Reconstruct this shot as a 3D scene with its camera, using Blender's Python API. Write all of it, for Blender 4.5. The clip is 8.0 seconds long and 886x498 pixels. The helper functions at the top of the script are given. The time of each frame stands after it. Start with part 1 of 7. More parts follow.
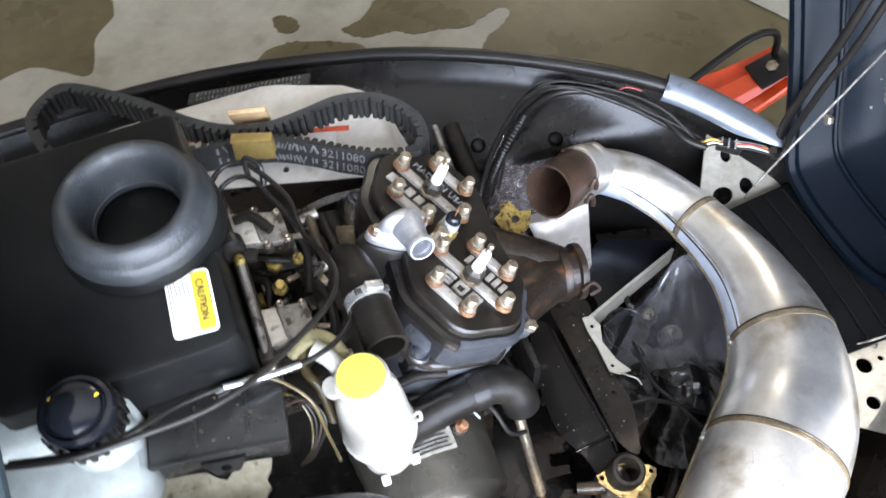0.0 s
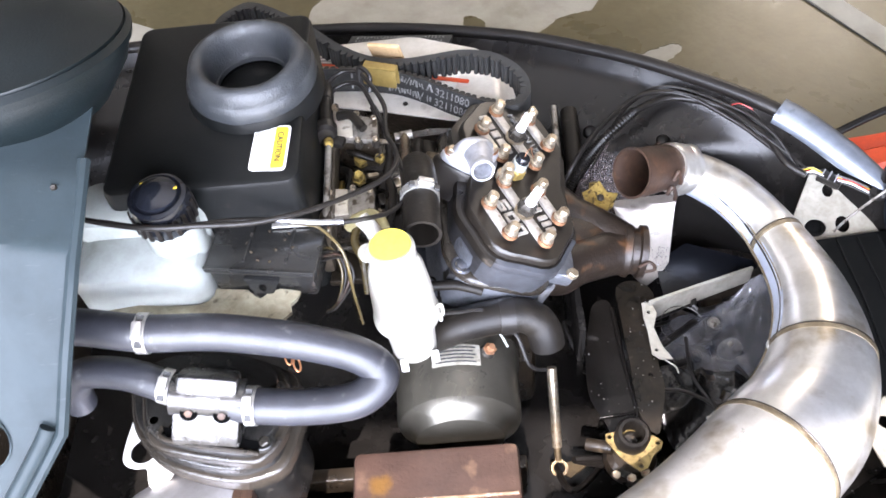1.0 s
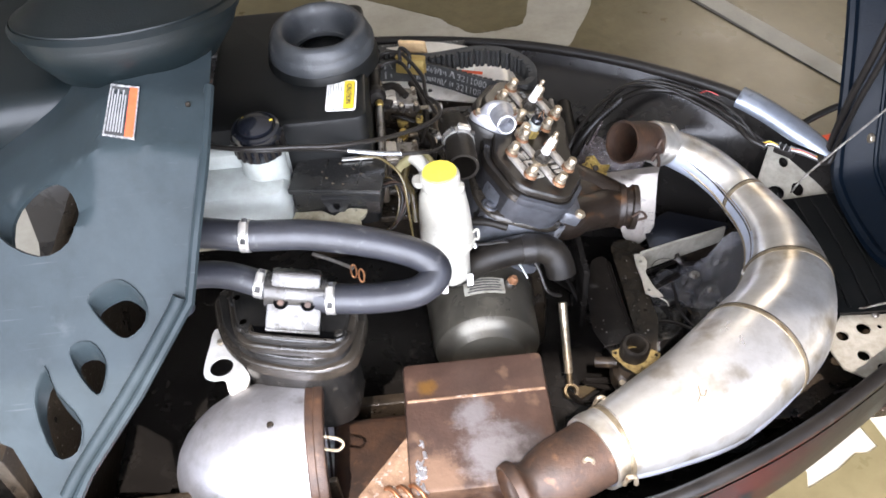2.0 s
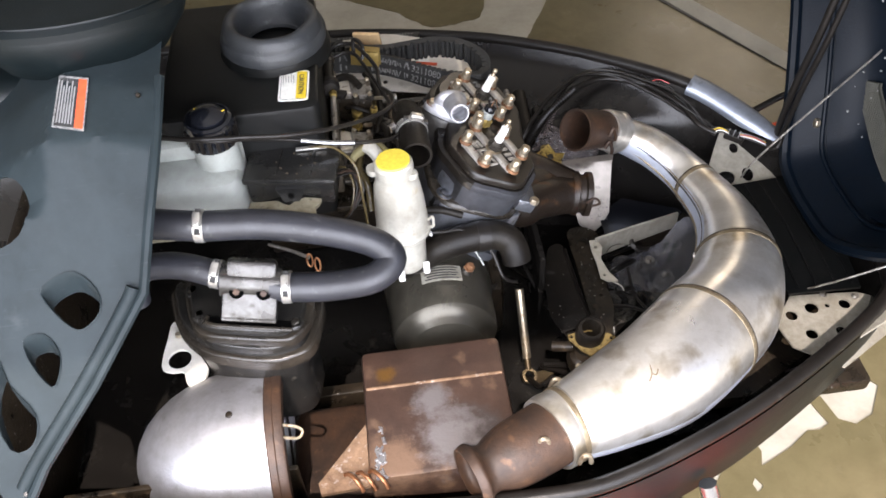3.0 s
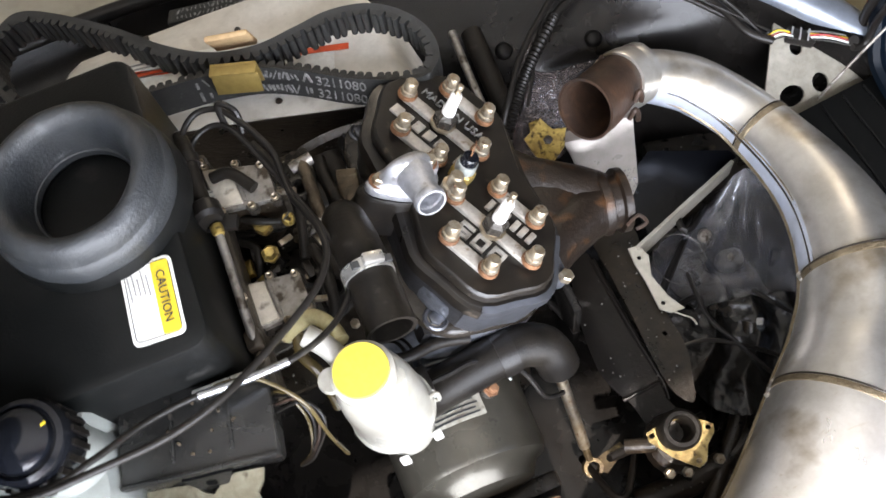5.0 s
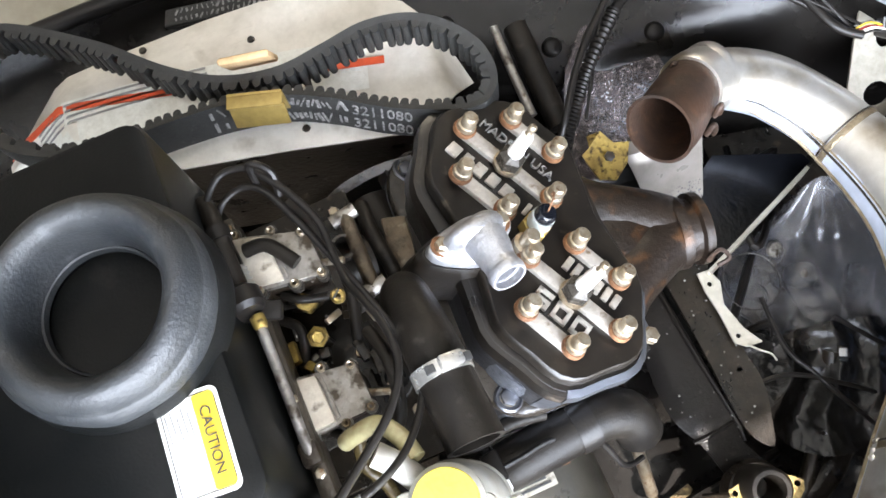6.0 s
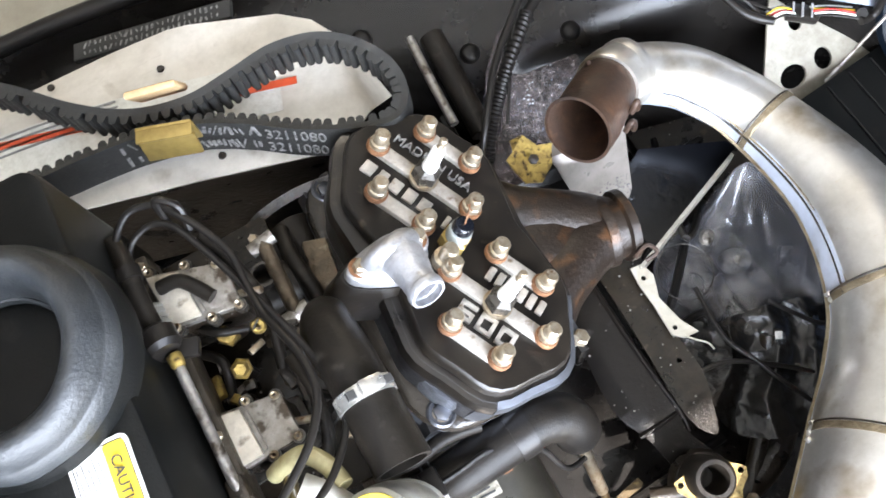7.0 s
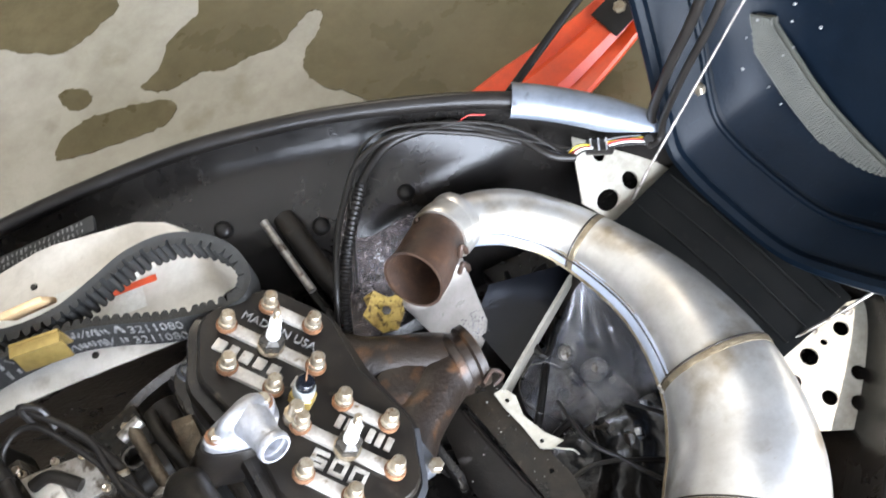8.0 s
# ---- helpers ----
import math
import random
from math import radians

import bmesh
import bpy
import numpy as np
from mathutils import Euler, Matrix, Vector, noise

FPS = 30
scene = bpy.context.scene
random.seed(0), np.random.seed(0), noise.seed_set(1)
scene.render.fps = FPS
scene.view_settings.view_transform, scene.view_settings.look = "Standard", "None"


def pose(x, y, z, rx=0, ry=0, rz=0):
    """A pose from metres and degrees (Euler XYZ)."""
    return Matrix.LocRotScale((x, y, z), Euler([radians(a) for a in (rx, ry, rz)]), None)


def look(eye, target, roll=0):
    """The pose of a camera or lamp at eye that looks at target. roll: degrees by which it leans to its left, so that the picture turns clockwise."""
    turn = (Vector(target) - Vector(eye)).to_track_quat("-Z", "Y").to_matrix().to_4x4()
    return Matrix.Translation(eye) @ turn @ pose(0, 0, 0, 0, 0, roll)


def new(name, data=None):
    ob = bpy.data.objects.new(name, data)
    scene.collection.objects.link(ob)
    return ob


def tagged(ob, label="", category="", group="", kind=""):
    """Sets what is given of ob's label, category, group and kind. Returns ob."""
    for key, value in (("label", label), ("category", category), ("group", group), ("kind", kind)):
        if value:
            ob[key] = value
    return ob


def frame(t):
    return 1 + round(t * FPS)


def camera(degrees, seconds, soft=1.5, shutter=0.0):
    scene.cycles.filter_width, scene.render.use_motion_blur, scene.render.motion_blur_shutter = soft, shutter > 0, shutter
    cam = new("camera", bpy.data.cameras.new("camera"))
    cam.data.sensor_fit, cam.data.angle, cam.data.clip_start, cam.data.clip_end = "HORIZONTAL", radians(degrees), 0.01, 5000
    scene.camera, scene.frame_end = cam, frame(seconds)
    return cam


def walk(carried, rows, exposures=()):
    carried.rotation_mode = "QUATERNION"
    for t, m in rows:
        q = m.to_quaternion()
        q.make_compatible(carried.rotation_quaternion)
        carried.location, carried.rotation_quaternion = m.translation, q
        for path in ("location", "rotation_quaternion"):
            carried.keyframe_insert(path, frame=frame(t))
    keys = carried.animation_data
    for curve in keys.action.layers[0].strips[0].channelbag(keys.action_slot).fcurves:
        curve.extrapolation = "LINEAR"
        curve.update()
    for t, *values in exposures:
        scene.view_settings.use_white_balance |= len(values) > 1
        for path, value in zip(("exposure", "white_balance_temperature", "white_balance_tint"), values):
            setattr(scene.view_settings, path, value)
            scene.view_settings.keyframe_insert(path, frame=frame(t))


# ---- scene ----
cam = camera(53.3, 8.0, soft=1.6, shutter=0.2)
PATH = [
    (0, (-0.182, -0.503, 1.308), (0.141, 0.515, -0.384), -4.1),
    (0.5, (-0.075, -0.626, 1.28), (-0.076, 0.479, -0.387), -8.4),
    (1, (-0.069, -0.73, 1.301), (-0.151, 0.497, -0.276), -7.8),
    (1.5, (-0.126, -0.915, 1.334), (-0.145, 0.401, -0.172), -6.3),
    (1.7, (-0.177, -0.964, 1.34), (-0.178, 0.416, -0.108), -5.8),
    (2.8, (-0.183, -1.035, 1.332), (-0.081, 0.313, -0.142), -3.3),
    (3, (-0.165, -1.029, 1.337), (-0.068, 0.335, -0.122), -4.0),
    (3.5, (-0.103, -0.895, 1.304), (-0.082, 0.402, -0.219), -9.6),
    (4, (-0.018, -0.709, 1.303), (-0.164, 0.492, -0.289), -13.0),
    (4.2, (-0.012, -0.654, 1.292), (-0.145, 0.495, -0.34), -14.4),
    (5.3, (-0.122, -0.303, 1.204), (0.007, 0.405, -0.662), -15.0),
    (5.5, (-0.122, -0.266, 1.191), (-0.003, 0.405, -0.689), -15.1),
    (6, (-0.118, -0.204, 1.172), (-0.04, 0.419, -0.727), -17.4),
    (6.5, (-0.102, -0.194, 1.164), (0.009, 0.389, -0.746), -15.6),
    (7, (-0.077, -0.207, 1.169), (0.062, 0.382, -0.738), -16.0),
    (7.5, (-0.031, -0.238, 1.194), (0.212, 0.426, -0.677), -14.6),
    (8, (0.003, -0.298, 1.249), (0.398, 0.495, -0.544), -13.3),
]
EXPOSURES = [(0.0, 1.47, 6050, 16), (1.0, 1.87, 6200, 22), (1.6, 1.55, 6300, 20), (2.8, 0.55, 6650, 20), (4.2, 0.80, 6900, 20), (5.3, 1.38, 6500, 16), (6.3, 1.96, 6400, 15), (8.0, 2.0, 6200, 15)]
walk(cam, [(t, look(eye, target, roll)) for t, eye, target, roll in PATH], EXPOSURES)

# ---- world, sun, daylight ----
world = bpy.data.worlds.new("sky")
scene.world = world
world.use_nodes = True
_wn = world.node_tree.nodes
_sky = _wn.new("ShaderNodeTexSky")
_sky.sky_type, _sky.sun_disc = "NISHITA", False
SUN_EL, SUN_AZ = radians(58), radians(188)
_sky.sun_elevation, _sky.sun_rotation = SUN_EL, SUN_AZ
_wn["Background"].inputs["Strength"].default_value = 0.13
world.node_tree.links.new(_sky.outputs[0], _wn["Background"].inputs["Color"])
sun = new("sun", bpy.data.lights.new("sun", "SUN"))
sun.data.energy, sun.data.angle, sun.data.color = 4.0, radians(0.6), (1.0, 0.95, 0.86)
_sd = Vector((math.sin(SUN_AZ) * math.cos(SUN_EL), math.cos(SUN_AZ) * math.cos(SUN_EL), math.sin(SUN_EL)))
sun.matrix_world = look(_sd * 20, (0, 0, 0))
# daylight through the open garage door behind the camera
door_light = new("door_daylight", bpy.data.lights.new("door_daylight", "AREA"))
door_light.data.shape, door_light.data.size, door_light.data.size_y = "RECTANGLE", 3.0, 1.5
door_light.data.energy, door_light.data.color = 100.0, (0.86, 0.94, 1.0)
door_light.matrix_world = look((-0.45, -1.54, 1.12), (-0.2, 0.6, 0.55))
# fluorescent strip under the ceiling
lamp_light = new("strip_lamp", bpy.data.lights.new("strip_lamp", "AREA"))
lamp_light.data.shape, lamp_light.data.size, lamp_light.data.size_y = "RECTANGLE", 1.2, 0.12
lamp_light.data.energy, lamp_light.data.color = 14.0, (1.0, 0.90, 0.70)
lamp_light.matrix_world = look((2.15, 3.95, 2.42), (0.6, 1.2, 0))


# ---- materials ----
def mat(name, col, col2=None, rough=0.5, metal=0.0, big=18.0, fine=220.0, bump=0.15, rvar=0.12, spots=None, spot=0.62, coat=0.0, spec=0.5, dist=0.3, drops=0.0, wave=0.0, scratch=None, stains=(), clear=0.0):
    m = bpy.data.materials.new(name)
    m.use_nodes = True
    nt = m.node_tree
    b = nt.nodes["Principled BSDF"]
    tc = nt.nodes.new("ShaderNodeTexCoord")
    n1 = nt.nodes.new("ShaderNodeTexNoise")
    n1.inputs["Scale"].default_value, n1.inputs["Detail"].default_value, n1.inputs["Roughness"].default_value = big, 6, 0.62
    n1.inputs["Distortion"].default_value = dist
    n2 = nt.nodes.new("ShaderNodeTexNoise")
    n2.inputs["Scale"].default_value, n2.inputs["Detail"].default_value = fine, 3
    for n in (n1, n2):
        nt.links.new(tc.outputs["Object"], n.inputs["Vector"])
    mix = nt.nodes.new("ShaderNodeMix")
    mix.data_type = "RGBA"
    mix.inputs["A"].default_value = (*col, 1)
    mix.inputs["B"].default_value = (*(col2 or [c * 0.62 for c in col]), 1)
    ramp = nt.nodes.new("ShaderNodeMapRange")
    ramp.inputs["From Min"].default_value, ramp.inputs["From Max"].default_value = 0.36, 0.66
    nt.links.new(n1.outputs["Fac"], ramp.inputs["Value"])
    nt.links.new(ramp.outputs[0], mix.inputs["Factor"])
    out = mix.outputs["Result"]
    if spots:
        n3 = nt.nodes.new("ShaderNodeTexNoise")
        n3.inputs["Scale"].default_value, n3.inputs["Detail"].default_value = big * 2.7, 8
        nt.links.new(tc.outputs["Object"], n3.inputs["Vector"])
        r3 = nt.nodes.new("ShaderNodeMapRange")
        r3.inputs["From Min"].default_value, r3.inputs["From Max"].default_value = spot - 0.05, spot + 0.10
        nt.links.new(n3.outputs["Fac"], r3.inputs["Value"])
        m3 = nt.nodes.new("ShaderNodeMix")
        m3.data_type = "RGBA"
        m3.inputs["B"].default_value = (*spots, 1)
        nt.links.new(r3.outputs[0], m3.inputs["Factor"])
        nt.links.new(out, m3.inputs["A"])
        out = m3.outputs["Result"]
    def mapped(node, socket, lo, hi):
        r = nt.nodes.new("ShaderNodeMapRange")
        r.inputs["From Min"].default_value, r.inputs["From Max"].default_value = lo, hi
        nt.links.new(node.outputs[socket], r.inputs["Value"])
        return r.outputs[0]

    def blend(a, col, fac, kind="MIX"):
        x = nt.nodes.new("ShaderNodeMix")
        x.data_type, x.blend_type = "RGBA", kind
        x.inputs["B"].default_value = (*col, 1)
        nt.links.new(a, x.inputs["A"])
        nt.links.new(fac, x.inputs["Factor"])
        return x.outputs["Result"]

    # blotches between the two main scales
    n4 = nt.nodes.new("ShaderNodeTexNoise")
    n4.inputs["Scale"].default_value, n4.inputs["Detail"].default_value, n4.inputs["Roughness"].default_value = big * 4.3, 5, 0.7
    nt.links.new(tc.outputs["Object"], n4.inputs["Vector"])
    out = blend(out, (0.80, 0.79, 0.77), mapped(n4, "Fac", 0.40, 0.72), "MULTIPLY")
    # single large stains: place on the thing, reach and colour, with a ragged edge
    for place, reach, colour in stains:
        dn = nt.nodes.new("ShaderNodeVectorMath")
        dn.operation = "DISTANCE"
        dn.inputs[1].default_value = place
        nt.links.new(tc.outputs["Object"], dn.inputs[0])
        ad = nt.nodes.new("ShaderNodeMath")
        ad.operation, ad.inputs[1].default_value = "MULTIPLY_ADD", reach * 2.2
        nt.links.new(n4.outputs["Fac"], ad.inputs[0])
        nt.links.new(dn.outputs["Value"], ad.inputs[2])
        out = blend(out, colour, mapped(ad, "Value", reach * 2.3, reach * 1.6))
    if scratch:
        mp = nt.nodes.new("ShaderNodeMapping")
        mp.inputs["Rotation"].default_value, mp.inputs["Scale"].default_value = (0.3, 0.2, 0.6), (14, 260, 260)
        n5 = nt.nodes.new("ShaderNodeTexNoise")
        n5.inputs["Scale"].default_value, n5.inputs["Detail"].default_value = 1.0, 4
        nt.links.new(tc.outputs["Object"], mp.inputs["Vector"])
        nt.links.new(mp.outputs[0], n5.inputs["Vector"])
        out = blend(out, scratch, mapped(n5, "Fac", 0.66, 0.80))
    drop = None
    if drops:
        vo = nt.nodes.new("ShaderNodeTexVoronoi")
        vo.inputs["Scale"].default_value = 210
        nt.links.new(tc.outputs["Object"], vo.inputs["Vector"])
        sep = nt.nodes.new("ShaderNodeSeparateColor")
        nt.links.new(vo.outputs["Color"], sep.inputs[0])
        mul = nt.nodes.new("ShaderNodeMath")
        mul.operation = "MULTIPLY"
        nt.links.new(mapped(vo, "Distance", 0.34, 0.12), mul.inputs[0])
        nt.links.new(mapped(sep, "Red", 1 - drops, 1.001 - drops), mul.inputs[1])
        # drops gather in some places
        mul2 = nt.nodes.new("ShaderNodeMath")
        mul2.operation = "MULTIPLY"
        nt.links.new(mul.outputs[0], mul2.inputs[0])
        nt.links.new(mapped(n4, "Fac", 0.48, 0.56), mul2.inputs[1])
        drop = mul2.outputs[0]
        # pale grey paints a glint on each drop
        out = blend(out, (0.42, 0.41, 0.38), drop)
    nt.links.new(out, b.inputs["Base Color"])
    rr = nt.nodes.new("ShaderNodeMapRange")
    rr.inputs["To Min"].default_value, rr.inputs["To Max"].default_value = max(0.03, rough - rvar), min(1, rough + rvar)
    nt.links.new(n1.outputs["Fac"], rr.inputs["Value"])
    nt.links.new(rr.outputs[0], b.inputs["Roughness"])
    b.inputs["Metallic"].default_value = metal
    b.inputs["Coat Weight"].default_value = coat
    b.inputs["Specular IOR Level"].default_value = spec
    if bump:
        bp = nt.nodes.new("ShaderNodeBump")
        bp.inputs["Strength"].default_value, bp.inputs["Distance"].default_value = bump, 0.002
        nt.links.new(n2.outputs["Fac"], bp.inputs["Height"])
        last = bp
        if wave:
            bw = nt.nodes.new("ShaderNodeBump")
            bw.inputs["Strength"].default_value, bw.inputs["Distance"].default_value = wave, 0.006
            nt.links.new(n4.outputs["Fac"], bw.inputs["Height"])
            nt.links.new(last.outputs[0], bw.inputs["Normal"])
            last = bw
        if drop:
            bd = nt.nodes.new("ShaderNodeBump")
            bd.inputs["Strength"].default_value, bd.inputs["Distance"].default_value = 0.9, 0.0015
            nt.links.new(drop, bd.inputs["Height"])
            nt.links.new(last.outputs[0], bd.inputs["Normal"])
            last = bd
        nt.links.new(last.outputs[0], b.inputs["Normal"])
    if clear:
        # thin clear sheet: part of the light goes straight through, noise blotches are milkier
        tr, ms = nt.nodes.new("ShaderNodeBsdfTransparent"), nt.nodes.new("ShaderNodeMixShader")
        rc = nt.nodes.new("ShaderNodeMapRange")
        rc.inputs["From Min"].default_value, rc.inputs["From Max"].default_value = 0.35, 0.65
        rc.inputs["To Min"].default_value, rc.inputs["To Max"].default_value = 1 - clear, min(1.0, 1.35 - clear)
        nt.links.new(n1.outputs["Fac"], rc.inputs["Value"])
        nt.links.new(rc.outputs[0], ms.inputs["Fac"])
        nt.links.new(tr.outputs[0], ms.inputs[1])
        nt.links.new(b.outputs[0], ms.inputs[2])
        nt.links.new(ms.outputs[0], nt.nodes["Material Output"].inputs["Surface"])
    return m


M = dict(
    # near-black without sheen: paints the shade inside holes and slots
    void=mat("black for shaded holes", (0.002, 0.002, 0.002), (0.003, 0.003, 0.003), 0.9, bump=0.0, spec=0.0),
    concrete=mat("dry concrete", (0.42, 0.40, 0.34), (0.33, 0.31, 0.25), 0.75, big=3, fine=120, bump=0.3, spots=(0.25, 0.23, 0.17), spot=0.66),
    # real damp on the floor, and the painted shade under the nose
    wet=mat("wet or shaded concrete", (0.108, 0.091, 0.046), (0.148, 0.122, 0.065), 0.30, big=5, fine=90, bump=0.12, rvar=0.14, spec=0.28, spots=(0.20, 0.17, 0.11), spot=0.70),
    wall=mat("painted wall", (0.36, 0.335, 0.29), (0.28, 0.26, 0.22), 0.8, big=2, fine=80),
    ceiling=mat("plasterboard", (0.76, 0.74, 0.70), (0.66, 0.64, 0.60), 0.85, big=2, fine=80),
    ground=mat("sunlit gravel", (0.42, 0.40, 0.36), (0.32, 0.30, 0.27), 0.9, big=3, fine=60, bump=0.5),
    pan=mat("black moulded plastic", (0.0060, 0.0054, 0.0050), (0.0135, 0.012, 0.0105), 0.25, big=9, fine=300, bump=0.06, spots=(0.06, 0.053, 0.044), spot=0.71, wave=0.10, spec=0.30),
    panrim=mat("black rubber trim", (0.0075, 0.0065, 0.0058), (0.0135, 0.0115, 0.0098), 0.36, big=12, fine=300, spots=(0.05, 0.047, 0.04), spot=0.71, spec=0.28),
    bluehood=mat("dark blue plastic", (0.0018, 0.0042, 0.0080), (0.0027, 0.0056, 0.0100), 0.40, big=7, fine=260, spots=(0.07, 0.08, 0.10), spot=0.80, spec=0.12, scratch=(0.012, 0.018, 0.025)),
    mesh=mat("grey grille mesh", (0.075, 0.074, 0.060), (0.05, 0.05, 0.042), 0.6, big=20),
    console=mat("grey blue plastic", (0.0235, 0.0315, 0.0345), (0.0170, 0.0240, 0.0270), 0.32, big=6, fine=600, bump=0.08, spots=(0.05, 0.06, 0.065), spot=0.72, scratch=(0.038, 0.046, 0.05), wave=0.03, spec=0.10),
    pod=mat("dark teal plastic", (0.0036, 0.0066, 0.0074), (0.0027, 0.0053, 0.0060), 0.42, big=6, fine=500, spec=0.30),
    airbox=mat("matt black plastic", (0.0045, 0.005, 0.00494), (0.008, 0.008, 0.0076), 0.36, big=14, fine=520, bump=0.12, spots=(0.022, 0.02, 0.018), spot=0.70, spec=0.16),
    ring=mat("grey foam rubber", (0.016, 0.0185, 0.0215), (0.029, 0.031, 0.032), 0.50, big=20, fine=420, bump=0.3, spots=(0.060, 0.063, 0.066), spot=0.66, wave=0.07, scratch=(0.055, 0.058, 0.062), rvar=0.16),
    dark=mat("oily black metal", (0.01062, 0.008, 0.00546), (0.03068, 0.022, 0.01404), 0.30, big=26, fine=200, bump=0.4, spots=(0.10, 0.072, 0.045), spot=0.68, drops=0.05, wave=0.2),
    rubber=mat("black rubber", (0.00649, 0.0055, 0.00468), (0.01534, 0.0125, 0.00936), 0.44, big=25, fine=400, bump=0.15, spots=(0.04, 0.036, 0.03), spot=0.67, wave=0.10, spec=0.20),
    hose=mat("grey rubber hose", (0.024, 0.025, 0.031), (0.013, 0.0137, 0.0172), 0.42, big=22, fine=400, bump=0.1, spots=(0.10, 0.10, 0.10), spot=0.68, wave=0.08),
    belt=mat("drive belt rubber", (0.017, 0.017, 0.0165), (0.031, 0.031, 0.029), 0.6, big=60, fine=700, bump=0.4, spots=(0.085, 0.085, 0.08), spot=0.69),
    deckdark=mat("dark grey casting", (0.085, 0.084, 0.090), (0.045, 0.043, 0.043), 0.36, metal=0.75, big=24, fine=320, bump=0.15, spots=(0.10, 0.085, 0.07), spot=0.68, wave=0.10),
    deckgrey=mat("lighter grey casting", (0.16, 0.168, 0.19), (0.10, 0.102, 0.110), 0.38, metal=0.75, big=14, fine=320, bump=0.15, spots=(0.07, 0.064, 0.06), spot=0.66, wave=0.08),
    caseblack=mat("glossy black casting", (0.008, 0.0078, 0.0075), (0.018, 0.0165, 0.0145), 0.24, big=22, fine=320, bump=0.25, spots=(0.07, 0.062, 0.05), spot=0.70, wave=0.12),
    drumcover=mat("oil-filmed grey drum", (0.085, 0.078, 0.062), (0.044, 0.039, 0.030), 0.30, metal=0.55, big=9, fine=340, bump=0.08, spots=(0.045, 0.038, 0.028), spot=0.66, wave=0.06),
    boxtop=mat("satin black plastic lid", (0.010, 0.010, 0.0098), (0.019, 0.0185, 0.017), 0.27, big=18, fine=520, bump=0.12, spots=(0.07, 0.06, 0.05), spot=0.71, spec=0.5, wave=0.05, scratch=(0.045, 0.043, 0.04)),
    head=mat("black painted casting", (0.00708, 0.006, 0.00546), (0.01652, 0.013, 0.00936), 0.32, big=30, fine=420, bump=0.10, spots=(0.10, 0.08, 0.06), spot=0.70, wave=0.04),
    castal=mat("cast aluminium", (0.56, 0.57, 0.61), (0.33, 0.33, 0.34), 0.36, metal=0.65, big=25, fine=320, bump=0.4, spots=(0.16, 0.14, 0.11), spot=0.68, wave=0.2),
    cyl=mat("grey cylinder casting", (0.29, 0.305, 0.34), (0.16, 0.168, 0.188), 0.32, metal=0.75, big=16, fine=260, bump=0.4, spots=(0.06, 0.055, 0.05), spot=0.66, wave=0.25),
    pad=mat("machined aluminium", (0.56, 0.53, 0.48), (0.38, 0.35, 0.31), 0.42, metal=0.35, big=50, fine=400, spots=(0.20, 0.15, 0.10), spot=0.66),
    steel=mat("zinc plated steel", (0.52, 0.46, 0.36), (0.32, 0.25, 0.165), 0.36, metal=0.8, big=80, fine=500, spots=(0.20, 0.11, 0.055), spot=0.62),
    washer=mat("rusty copper washer", (0.30, 0.145, 0.07), (0.15, 0.075, 0.04), 0.55, metal=0.4, big=90, fine=500),
    ceramic=mat("white porcelain", (0.86, 0.86, 0.84), (0.8, 0.8, 0.78), 0.18, bump=0.0),
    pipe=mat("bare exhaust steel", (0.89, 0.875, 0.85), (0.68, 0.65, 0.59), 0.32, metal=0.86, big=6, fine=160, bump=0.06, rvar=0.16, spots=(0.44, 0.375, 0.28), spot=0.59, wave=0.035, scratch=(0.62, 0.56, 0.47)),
    # same steel as the pipe, with the bluish reflection put into its colour
    pipebluesheen=mat("exhaust steel with painted bluish reflection", (0.78, 0.83, 0.94), (0.60, 0.65, 0.76), 0.34, metal=0.55, big=7, fine=160, bump=0.05, spots=(0.42, 0.42, 0.44), spot=0.66, wave=0.03),
    seam=mat("welded seam", (0.34, 0.28, 0.19), (0.17, 0.13, 0.08), 0.42, metal=0.7, big=60, fine=400, bump=0.6),
    manif=mat("dark rusted casting", (0.01888, 0.012, 0.0078), (0.01062, 0.007, 0.00468), 0.42, metal=0.2, big=18, fine=220, bump=0.3, spots=(0.075, 0.034, 0.013), spot=0.60, wave=0.25),
    rust=mat("rusted steel", (0.058, 0.029, 0.016), (0.022, 0.013, 0.009), 0.55, metal=0.2, big=22, fine=260, bump=0.25, spots=(0.095, 0.048, 0.025), spot=0.64, wave=0.12),
    muffler=mat("rusty brown muffler", (0.066, 0.038, 0.028), (0.034, 0.020, 0.015), 0.42, metal=0.2, big=9, fine=240, bump=0.25, spots=(0.16, 0.10, 0.065), spot=0.63, wave=0.12, stains=(((0.024, 0.050, 0.21), 0.014, (0.11, 0.055, 0.014)), ((0.02, -0.09, 0.21), 0.045, (0.14, 0.085, 0.055)), ((0.13, -0.055, 0.21), 0.045, (0.050, 0.040, 0.038)), ((0.082, 0.004, 0.21), 0.026, (0.125, 0.112, 0.112)), ((0.100, -0.055, 0.21), 0.042, (0.135, 0.122, 0.122)))),
    rusttan=mat("tan rusted steel", (0.30, 0.19, 0.12), (0.15, 0.09, 0.055), 0.48, metal=0.25, big=40, fine=260, bump=0.4, spots=(0.50, 0.44, 0.40), spot=0.64, wave=0.25),
    oldbrass=mat("tarnished brass", (0.19, 0.14, 0.07), (0.07, 0.05, 0.03), 0.38, metal=0.6, big=50, fine=300, spots=(0.36, 0.27, 0.12), spot=0.66, wave=0.2),
